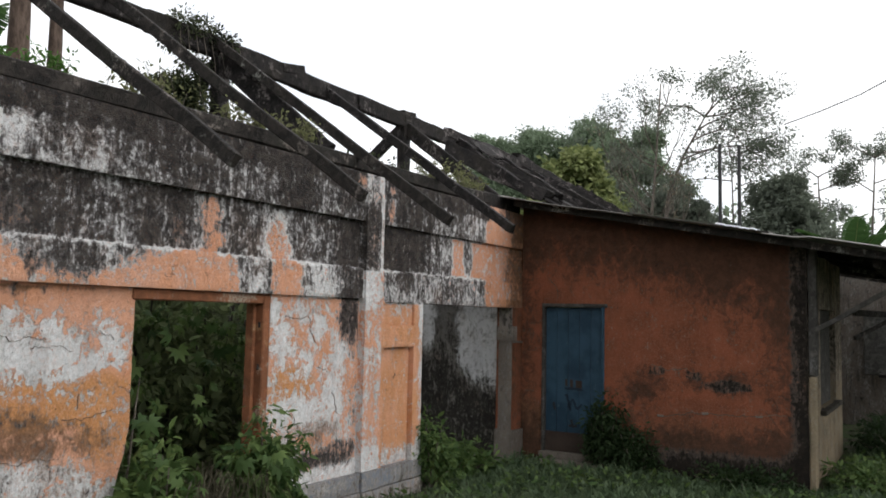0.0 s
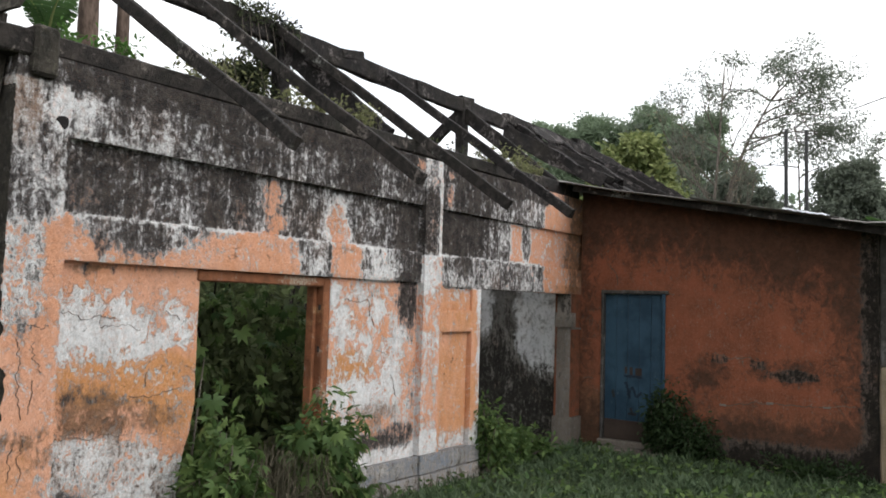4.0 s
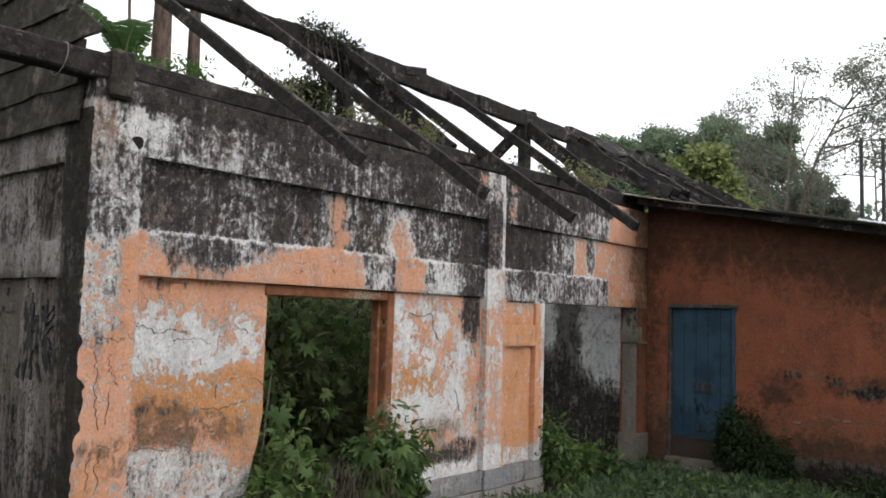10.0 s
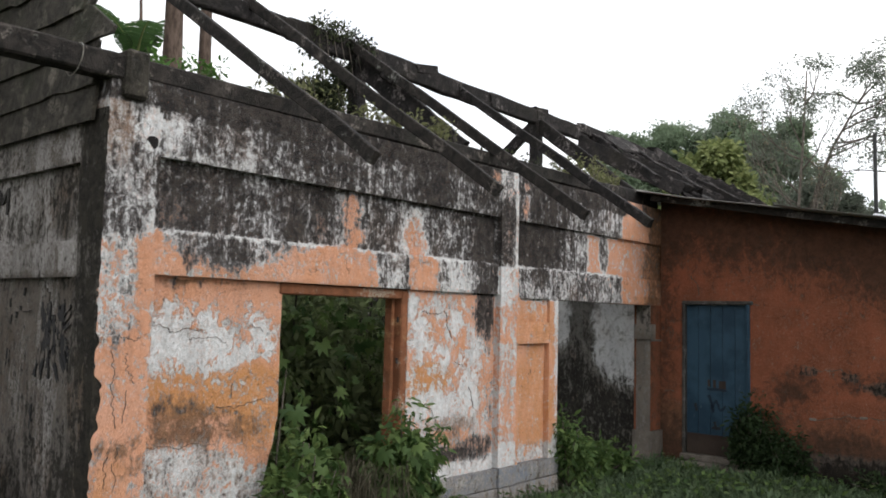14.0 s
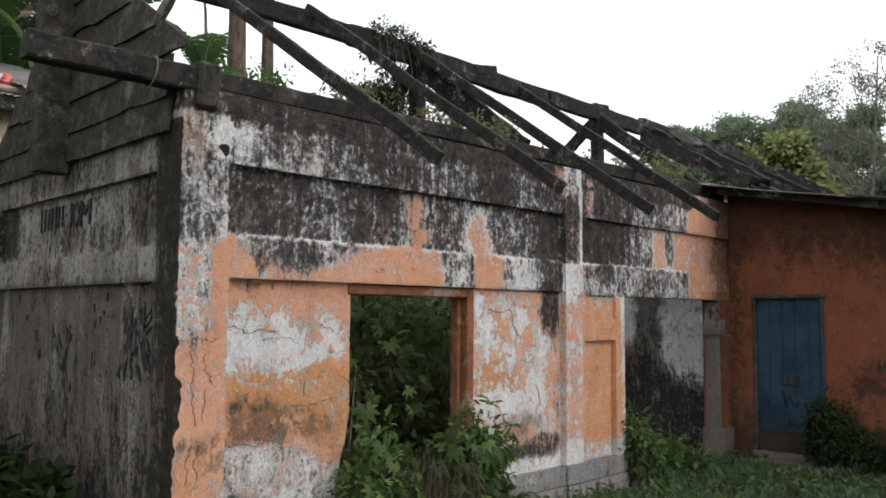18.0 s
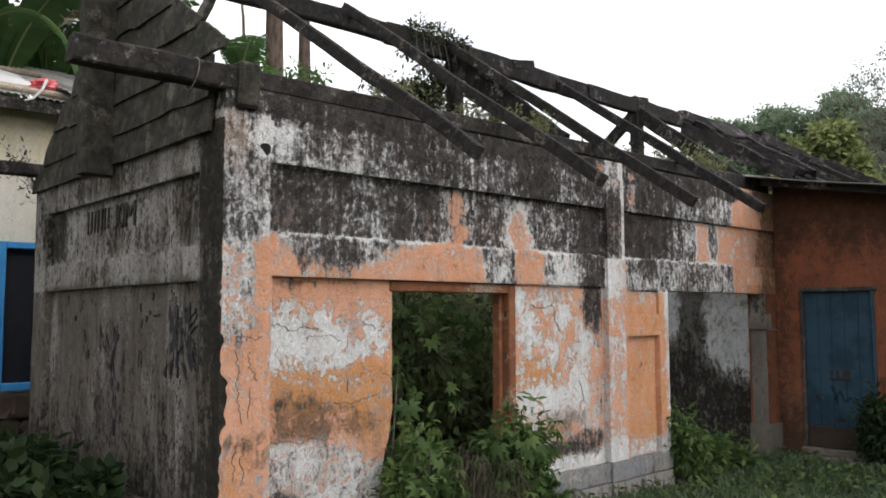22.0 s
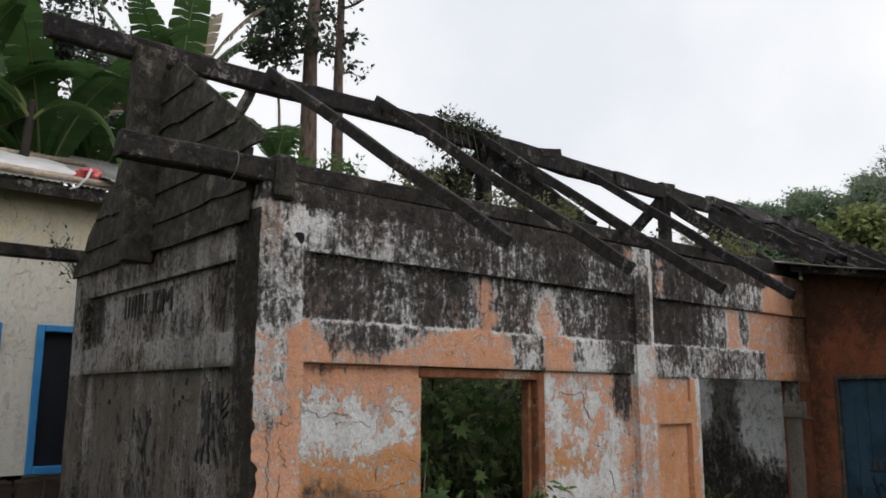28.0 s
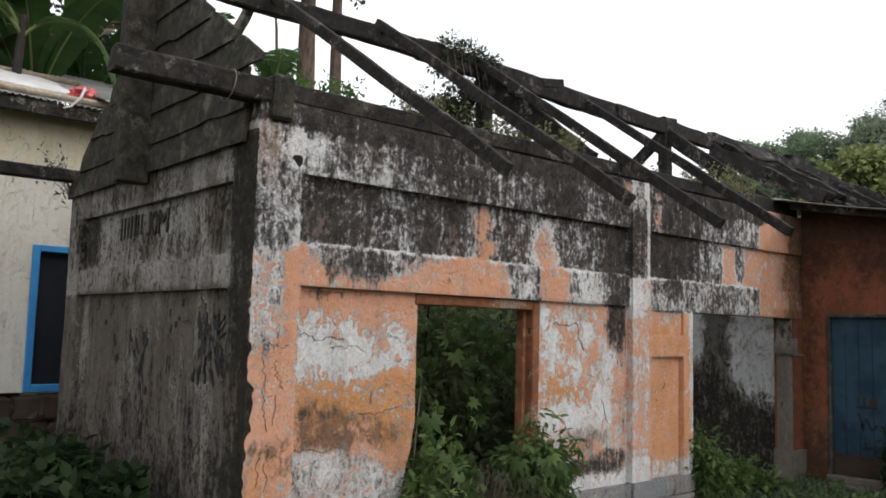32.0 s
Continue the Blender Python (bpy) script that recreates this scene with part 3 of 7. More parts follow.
def clumps(centres, radii, per, size, flat=1.0, droop=0.0, spread=0.35):
    """Leaf places and directions in lumpy balls, denser towards their skins."""
    places, ways, sizes = [], [], []
    for (c, r, n) in zip(centres, radii, per):
        d = rng.normal(size=(n, 3))
        d /= np.linalg.norm(d, axis=1, keepdims=True)
        rad = r * rng.uniform(0.15, 1.0, (n, 1)) ** 0.6
        places.append(np.array(c) + d * rad * (1, 1, flat))
        ways.append(d + rng.normal(size=(n, 3)) * spread + (0, 0, -droop))
        sizes.append(size * rng.uniform(0.6, 1.3, n))
    return np.concatenate(places), np.concatenate(ways), np.concatenate(sizes)

# ---- the plan ----
Y, X, W = 5.058, 2.5, 10.416  # the faces of the long facade, the gable wall and the wing
Z_LINTEL, Z_FRIEZE, Z_BAND, Z_TOP = 2.12, 2.432, 2.92, 3.42
DEEP = 0.25
BACK = 9.15


# ---- ground ----
def ground_height(x, y):
    far = max(0.0, math.hypot(x - 6, y - 4) - 14)
    near = 0.03 * noise.noise((x * 0.7, y * 0.7, 0)) + 0.05 * noise.noise((x * 0.25, y * 0.25, 3))
    back = 0.28 * ramp(y, 9.3, 10.3) * ramp(9 - x, 0, 4)
    return near + back + min(far * 0.02, 3.0)


steps = [-400, -200, -100, -60, -40, -30, -22, -16] + [v * 0.5 for v in range(-24, 49)] + [28, 34, 42, 55, 80, 120, 200, 400]
gv = [(x, y, ground_height(x, y) if abs(x) + abs(y) < 200 else 3.0) for y in steps for x in steps]
gn = len(steps)
ground = link_mesh("ground", gv, [(j * gn + i, j * gn + i + 1, (j + 1) * gn + i + 1, (j + 1) * gn + i) for j in range(gn - 1) for i in range(gn - 1)], M_SOIL, smooth=True)
tagged(ground, "brown soil with leaf litter and low weeds", "ground", kind="structure")


# ---- long facade ----
def facade_wear(x, z):
    """How far the paint of the long facade has peeled (r), gone black with mould (g), yellowed (b) and browned by dirt
    and painted shade (film).
    """
    wob = 0.5 * noise.noise((x * 3.1, z * 3.1, 5)) + 0.5 * noise.noise((x * 9.3, z * 6.1, 2))
    zz, xx = z + 0.05 * wob, x + 0.07 * wob
    r, g, b, film = 0.12, 0.04, 0.0, 0.0
    if z >= Z_TOP - 0.17 + 0.05 * wob - 0.02:
        # soaked strip under the wall plate
        r, g, film = 2.2, 1.08, 0.6
        for cx, cz, rx, rz in ((6.66, 3.33, 0.10, 0.07), (7.21, 3.3, 0.06, 0.06)):
            v = blot(x, z, cx, cz, rx, rz, 1.0)
            r, g, film = r - v * 2.4, g - v * 0.75, film - v * 0.4
        if x > 9.45:
            r, g, film = -0.2, 0.35, 0.4
    elif z >= Z_BAND:
        # pale band, marbled black
        r, g = 2.4, 0.57 + 0.10 * ramp(x, 3.1, 3.4) * (1 - ramp(x, 4.2, 4.6))
        g += 0.12 * ramp(x, 4.1, 4.9) + 0.12 * ramp(x, 5.9, 6.5) * (1 - ramp(x, 7.9, 8.3)) - 0.12 * ramp(x, 7.9, 8.3)
        g += blot(x, z, 5.73, 3.08, 0.26, 0.18, 0.55) + blot(x, z, 4.3, 3.1, 0.3, 0.12, 0.25) + blot(x, z, 7.55, 3.1, 0.25, 0.2, 0.25)
        g -= blot(x, z, 2.90, 3.15, 0.20, 0.09, 0.30) + blot(x, z, 3.5, 3.08, 0.25, 0.14, 0.10) + blot(x, z, 3.0, 2.98, 0.3, 0.06, 0.08) + 0.15 * blot(x, z, 3.6, 2.94, 0.8, 0.04, 1.0)
        film += blot(x, z, 5.2, 3.15, 0.3, 0.2, 0.35)
        v = blot(x, z, 7.19, 3.07, 0.07, 0.14, 1.0) + ramp(xx, 9.25, 9.4)
        r, g = r - 2.6 * v, g - 0.45 * v
    elif z >= Z_FRIEZE + 0.004:
        # sunk panels of the frieze, nearly black with pale runs
        r, g, film = 2.2, 0.76 + 0.10 * (1 - ramp(x, 3.5, 3.8)) - 0.17 * ramp(x, 4.9, 5.2) * (1 - ramp(x, 6.1, 6.3)), 0.35
        g += 0.10 * ramp(x, 4.0, 4.6) + 0.28 * ramp(xx, 6.25, 6.45) * (1 - ramp(x, 6.8, 7.0)) + 0.25 * blot(x, z, 4.15, 2.75, 0.35, 0.3, 1.0)
        g += blot(x, z, 7.45, 2.66, 0.45, 0.4, 0.35) - 0.2 * ramp(x, 7.8, 8.2)
        g -= 0.20 * ramp(noise.noise((x * 3.7, 3.3, z * 0.5)), 0.05, 0.4)
        v = blot(x, z, 3.02, 2.56, 0.17, 0.13, 1.0) + blot(x, z, 4.38, 2.62, 0.09, 0.2, 0.85) + blot(x, z, 6.6, 2.7, 0.07, 0.15, 0.5)
        r, g, film = r - v * 1.6, g - v * 0.35, film + v * 0.75
        v = 0.0
        for cx, cz, rx, rz in ((4.70, 2.73, 0.13, 0.20), (4.72, 2.54, 0.13, 0.12), (5.50, 2.62, 0.11, 0.20), (5.56, 2.5, 0.13, 0.1)):
            v = max(v, min(1.0, spot(xx, zz, cx, cz, rx * 1.5, rz * 1.35, 1.05)))
        v = max(v, ramp(xx, 8.45, 8.62) * (1 - 0.75 * blot(x, z, 8.95, 2.72, 0.13, 0.3, 1.0)))
        r, g, film = r - 2.15 * ramp(v, 0.15, 1.0), g - 0.66 * ramp(v, 0.2, 0.95), film - v * 0.3
    elif z >= 2.09 and not 6.735 <= x <= 7.03:
        # lintel course
        edge = 2.30 - 0.11 * ramp(x, 2.95, 3.45) + 0.21 * ramp(x, 3.5, 4.1) + 0.05 * noise.noise((x * 17, z * 9, 3)) + 0.03 * noise.noise((x * 37, z * 25, 6))
        grey = ramp(zz + 0.03 * wob, edge - 0.16, edge + 0.16) * ramp(x, 2.86, 2.95) * (1 - 0.8 * ramp(x, 4.1, 4.4))
        grey = max(grey, 0.9 * ramp(xx, 4.93, 5.05) * (1 - ramp(x, 5.34, 5.42)), 0.8 * ramp(x, 5.68, 5.85) * (1 - ramp(x, 7.0, 7.03)), 0.85 * ramp(x, 7.03, 7.1) * (1 - ramp(xx, 9.25, 9.45)))
        chalk = noise.noise((x * 5.5, z * 9, 4)) + 0.6 * noise.noise((x * 15, z * 13, 9))
        r += 1.85 * ramp(grey, 0.15, 1.0) - 0.18 + 0.45 * chalk
        g += (0.46 - 0.2 * ramp(x, 5.6, 5.8) * (1 - ramp(x, 6.2, 6.4))) * ramp(grey, 0.05, 0.75) + 0.08 * chalk + 0.05 * (1 - ramp(x, 3.3, 3.8)) + blot(x, z, 3.38, 2.3, 0.26, 0.12, 0.10) - blot(x, z, 5.18, 2.25, 0.2, 0.2, 0.12) + 0.38 * ramp(xx, 6.25, 6.5) * (1 - ramp(x, 6.72, 6.74))
        g += blot(x, z, 7.5, 2.32, 0.25, 0.12, 0.3) + blot(x, z, 8.3, 2.2, 0.3, 0.12, 0.12) + blot(x, z, 3.12, 2.22, 0.035, 0.08, 0.6)
        film += 0.35 * grey
        # pale lip: chipped edge, with the light it catches painted in
        lip = ramp(z, 2.40, 2.43) * ramp(noise.noise((x * 2.3, 7, 1)) + 0.8 * noise.noise((x * 11, 2, 5)), -0.45, 0.35) * (1 - ramp(x, 9.2, 9.4))
        r, g, film = r + 1.6 * lip, g * (1 - 0.6 * lip), film * (1 - 0.8 * lip)
    # corner pilaster: streaked white above, orange with flakes below
    if x < 2.88 and z < 3.25:
        high = ramp(zz, 2.30, 2.42)
        r, g, b, film = -0.20 + 2.1 * high, 0.06 + 0.40 * high, 0.0, 0.0
        g += high * (0.12 * (1 - ramp(z, 2.9, 3.0)) - 0.30 * ramp(x, 2.77, 2.84)) - blot(x, z, 2.84, 3.1, 0.14, 0.12, 0.4)
        tan = (1 - ramp(xx, 2.62, 2.70)) * ramp(zz, 2.68, 2.85)
        r, g, film = r - 0.2 * tan, g - 0.22 * tan, film + 0.85 * tan
        mottle = (1 - ramp(xx, 2.70, 2.78)) * ramp(zz, 1.58, 1.75) * (1 - high)
        r, g = r + 1.0 * mottle, g + 0.16 * mottle
        g += blot(x, z, 2.66, 1.70, 0.14, 0.08, 0.12)
        b += 0.45 * blot(x, z, 2.65, 0.78, 0.14, 0.2, 1.0)
        film += blot(x, z, 2.72, 1.02, 0.2, 0.08, 0.5) + blot(x, z, 2.74, 0.9, 0.2, 0.1, 0.35) + 0.12 * (1 - ramp(z, 1.0, 1.6))
        r += 0.95 * (1 - ramp(zz + 0.5 * (x - 2.7), 0.50, 0.62)) + blot(x, z, 2.74, 1.05, 0.12, 0.14, 0.35) + 0.25 * ramp(x, 2.80, 2.86) * (1 - ramp(z, 1.6, 2.0))
        g += 0.12 * (1 - ramp(z, 0.5, 0.9))
    # walled-up panel beside the doorway
    if 2.88 <= x < 4.2 and z < 2.12:
        r = -0.55
        for cx, cz, rx, rz in ((3.02, 1.70, 0.20, 0.20), (3.03, 1.84, 0.07, 0.12), (2.93, 1.54, 0.06, 0.12), (3.25, 1.62, 0.24, 0.16), (3.45, 1.66, 0.16, 0.14), (3.38, 1.80, 0.07, 0.10), (3.52, 1.53, 0.10, 0.07), (3.80, 1.72, 0.12, 0.12), (3.70, 1.58, 0.10, 0.07), (3.9, 1.6, 0.07, 0.08)):
            r = max(r, min(1.6, spot(xx, zz, cx, cz, rx * 1.05, rz * 1.05, 2.1) - 0.2))
        flake = 0.06 * noise.noise((x * 8, z * 8, 1)) + 0.04 * noise.noise((x * 21, z * 19, 5))
        low = 1 - ramp(zz + flake, 0.85 - 0.30 * ramp(x, 3.3, 3.95), 1.07 - 0.30 * ramp(x, 3.3, 3.95))
        r += 1.15 * low + 0.45 * (1 - ramp(z, 0.6, 0.9)) * ramp(x, 3.4, 3.8)
        r += 0.30 * noise.noise((x * 9, z * 7, 2)) + 0.12 - 0.45 * blot(x, z, 3.5, 2.05, 0.9, 0.1, 1.0)
        b += blot(x, z, 3.38, 1.32, 0.6, 0.2, 1.0) + blot(x, z, 3.85, 1.15, 0.25, 0.35, 0.85)
        film += blot(x, z, 3.10, 1.17, 0.30, 0.16, 0.65) + blot(x, z, 3.42, 1.08, 0.45, 0.14, 0.60) + blot(x, z, 3.12, 1.0, 0.25, 0.06, 0.6) + blot(x, z, 3.7, 0.95, 0.3, 0.15, 0.35)
        film += 0.48 * low + blot(x, z, 3.1, 2.09, 0.16, 0.07, 0.8) + blot(x, z, 3.35, 2.1, 0.5, 0.03, 0.5) + blot(x, z, 3.5, 1.78, 0.08, 0.08, 0.4)
        g += blot(x, z, 2.99, 0.52, 0.17, 0.08, 0.75) + 0.85 * (1 - ramp(zz, 0.36, 0.43)) + 0.18 * low + blot(x, z, 3.1, 1.2, 0.2, 0.08, 0.25) + blot(x, z, 3.05, 2.08, 0.03, 0.08, 0.5) + blot(x, z, 3.27, 2.08, 0.03, 0.06, 0.5)
    # pier between doorway and pilaster
    if 5.3 < x < 6.735 and z < 2.12:
        r = -0.15
        for cx, cz, rx, rz in ((5.60, 1.70, 0.14, 0.20), (5.92, 1.48, 0.12, 0.09), (5.90, 1.96, 0.10, 0.12), (6.08, 1.82, 0.10, 0.16), (5.5, 1.98, 0.06, 0.15), (6.32, 1.25, 0.14, 0.22), (5.94, 1.06, 0.16, 0.12), (6.4, 1.6, 0.12, 0.2), (5.62, 1.05, 0.10, 0.12)):
            r = max(r, min(1.0, spot(xx, zz, cx, cz, rx * 1.25, rz * 1.25, 1.35) - 0.1))
        r += 0.15 + 0.30 * noise.noise((x * 9, z * 7, 2)) + 0.50 * (1 - ramp(z, 1.0, 1.35)) + 0.9 * (1 - ramp(zz, 0.46, 0.56))
        b += blot(x, z, 5.72, 1.30, 0.32, 0.16, 1.0) + 0.15
        film += blot(x, z, 6.05, 0.82, 0.4, 0.14, 0.50) + 0.15 * (1 - ramp(z, 1.0, 1.4)) + blot(x, z, 6.0, 0.57, 0.7, 0.09, 0.5)
        g += blot(xx, z, 6.58, 1.95, 0.20, 0.32, 0.75) + blot(x, z, 6.65, 1.3, 0.10, 0.7, 0.25) + blot(x, z, 5.95, 0.57, 0.25, 0.08, 0.75) + blot(x, z, 6.45, 0.6, 0.28, 0.14, 0.7) + blot(x, z, 6.05, 2.0, 0.08, 0.1, 0.3)
    # pilaster
    if 6.73 < x < 7.04:
        high = ramp(zz, 2.36, 2.48)
        r = 0.22 + 1.0 * high + blot(x, z, 6.9, 2.2, 0.3, 0.22, 0.9) + blot(x, z, 6.95, 1.45, 0.1, 0.3, 0.5) + 0.75 * (1 - ramp(zz, 0.55, 0.75)) + 0.35 * (1 - ramp(x, 6.78, 6.83))
        g = 0.02 + high * (0.72 - 0.75 * ramp(x, 6.965, 6.99)) - 0.3 * ramp(z, 3.0, 3.15)
        film = 0.3 * high
    # the cleaner pier past it
    if 7.03 < x < 9.0 and z < 2.09:
        r = -0.35 + 1.2 * (1 - ramp(zz, 0.48, 0.62)) + 1.1 * ramp(xx, 7.74, 7.80) + 0.55 * ramp(zz, 1.86, 2.0)
        g, b = 0.0, 0.50
        film = 0.28 * (1 - ramp(z, 0.5, 0.7))
    if x > 9.6 and z < 2.2:
        r, b, film = -0.1, 0.3, 0.35
        g += blot(x, z, 10.2, 0.4, 0.4, 0.5, 0.25)
    # shade of the wing roof near the corner, painted in as brown film
    film += 0.95 * ramp(x, 9.75, 10.3) * ramp(z, 1.2, 2.4)
    return 0.45 + 0.66 * (r - 0.5), g, b, 0.8 * film


wall_south = root("wall_south", "long roofless facade of peeling orange plaster with black mould", "wall", "structure")
edge_low = lambda z: X + 0.14 * max(0, noise.noise((z * 3.3, 1.7, 0)) + 0.15) * (1 - ramp(z, 1.75, 1.95)) + 0.06 * max(0, noise.noise((z * 11, 4, 2))) * (1 - ramp(z, 1.9, 2.2)) + 0.02 * abs(noise.noise((z * 29, 4, 7)))
broken = lambda z: 4.008 - 0.13 * (1 - ramp(z, 0.4, 1.15)) + 0.02 * noise.noise((z * 6.5, 0.4, 8)) * (1 - ramp(z, 1.0, 1.4))
slab("corner_pilaster", "y", (edge_low, 2.88), (-0.2, Z_TOP), Y, Y + 0.30, M_FACADE, wall_south, facade_wear, 0.03)
slab("upper_band", "y", (2.88, W + 0.15), (Z_BAND, Z_TOP), Y, Y + DEEP, M_FACADE, wall_south, facade_wear, 0.03)
slab("frieze_panel", "y", (2.88, 6.735), (Z_FRIEZE, Z_BAND), Y + 0.07, Y + DEEP, M_FACADE, wall_south, facade_wear, 0.03)
slab("frieze_panel", "y", (7.03, W + 0.15), (Z_FRIEZE, Z_BAND), Y + 0.05, Y + DEEP, M_FACADE, wall_south, facade_wear, 0.03)
slab("lintel_course", "y", (2.88, 5.415), (Z_LINTEL, Z_FRIEZE), Y, Y + DEEP, M_FACADE, wall_south, facade_wear, 0.03)
slab("lintel_course", "y", (5.42, 6.735), (Z_LINTEL, Z_FRIEZE), Y + 0.003, Y + DEEP, M_FACADE, wall_south, facade_wear, 0.03)
slab("lintel_course", "y", (7.03, W + 0.15), (2.095, Z_FRIEZE), Y, Y + DEEP, M_FACADE, wall_south, facade_wear, 0.03)
slab("lower_panel", "y", (2.88, broken), (0.30, Z_LINTEL), Y + 0.07, Y + DEEP, M_FACADE, wall_south, facade_wear, 0.03)
slab("pier", "y", (5.43, 6.735), (0.36, Z_LINTEL), Y + 0.05, Y + DEEP, M_FACADE, wall_south, facade_wear, 0.03)
slab("pilaster", "y", (6.735, 7.03), (0.37, 3.24), Y - 0.025, Y + DEEP, M_FACADE, wall_south, facade_wear, 0.03)
slab("pier_edge", "y", (7.03, 7.11), (0.36, Z_LINTEL), Y, Y + DEEP, M_FACADE, wall_south, facade_wear, 0.03)
slab("pier_edge", "y", (7.685, 7.86), (0.36, 2.095), Y, Y + DEEP, M_FACADE, wall_south, facade_wear, 0.03)
slab("pier_panel", "y", (7.11, 7.685), (0.36, 1.612), Y + 0.065, Y + DEEP, M_FACADE, wall_south, facade_wear, 0.03)
slab("pier_panel", "y", (7.11, 7.685), (1.612, 1.84), Y + 0.004, Y + DEEP, M_FACADE, wall_south, facade_wear, 0.03)
slab("pier_panel", "y", (7.11, 7.685), (1.84, 2.095), Y + 0.035, Y + DEEP, M_FACADE, wall_south, facade_wear, 0.03)
slab("end_pier", "y", (10.15, W + 0.15), (-0.2, 2.095), Y + 0.004, Y + DEEP, M_WING, wall_south, lambda x, z: (-0.1, 0.1 * ramp(0.5 - z, 0, 0.4), 0.4, 0.35))
plinth_wear = lambda x, z: (0.36 + 0.25 * ramp(x, 7.1, 7.9) + blot(x, z, 6.0, 0.3, 0.5, 0.1, 0.4), 0.30 + 0.25 * (1 - ramp(z, 0.05, 0.25)), 0.3)
slab("plinth", "y", (2.54, lambda z: broken(0.35) + 0.01), (-0.2, 0.335), Y - 0.02, Y + DEEP, M_PLINTH, wall_south, plinth_wear, 0.05, 0.008)
for xa, xb, zt, yf in ((5.40, 6.735, 0.36, -0.015), (6.735, 7.03, 0.37, -0.045), (7.03, 7.87, 0.36, -0.02)):
    slab("plinth_course", "y", (xa, xb), (0.178, zt), Y + yf, Y + DEEP, M_PLINTH, wall_south, plinth_wear, 0.05, 0.008)
    slab("plinth_course", "y", (xa, xb), (-0.2, 0.166), Y + yf - 0.012, Y + DEEP, M_PLINTH, wall_south, plinth_wear, 0.05, 0.008)

# grey post with a notched head on a pedestal, at the end of the wide opening
column = root("concrete_column", "grey concrete side of the pier on a square pedestal beside the opening", "column", "structure")
col_wear = lambda s, z: (0.2, 0.15 + 0.3 * ramp(z, 1.5, 1.9), 0.2)
PX = 10.15
slab("shaft", "x", (Y + 0.012, Y + 0.215), (0.42, 2.095), PX - 0.012, PX + 0.1, M_COLUMN, column, col_wear, 0.05, 0.006)
slab("capital", "x", (Y - 0.012, Y + 0.235), (1.64, 1.84), PX - 0.045, PX + 0.1, M_COLUMN, column, col_wear, 0.05, 0.008)
slab("pedestal", "y", (PX - 0.05, W - 0.006), (-0.2, 0.43), Y - 0.045, Y + DEEP, M_COLUMN, column, col_wear, 0.05, 0.006)
part("ledge", rough_box(PX + 0.002, W - 0.006, Y - 0.02, Y + 0.02, 1.612, 1.64, 0.006, 0.005), M_COLUMN, column)

# doorway frame of the overgrown opening
door_1 = root("door_1", "empty doorway with a worn orange wooden frame", "doorway", "structure")
part("jamb", rough_box(5.345, 5.428, Y + 0.05, Y + 0.20, 0.0, 2.11), M_FRAME, door_1)
part("jamb", rough_box(5.30, 5.345, Y + 0.13, Y + 0.23, 0.0, 2.06), M_FRAME, door_1)
part("head", rough_box(3.98, 5.345, Y + 0.05, Y + 0.20, 2.03, 2.118), M_FRAME, door_1)
part("jamb", rough_box(4.0, 4.03, Y + 0.14, Y + 0.23, 1.2, 2.03), M_FRAME, door_1)
for z in (1.82, 1.45):
    part("hinge", rough_box(5.333, 5.347, Y + 0.085, Y + 0.105, z, z + 0.05, 0.003, 0.001), M_CHAR, door_1, "rusted iron hinge")


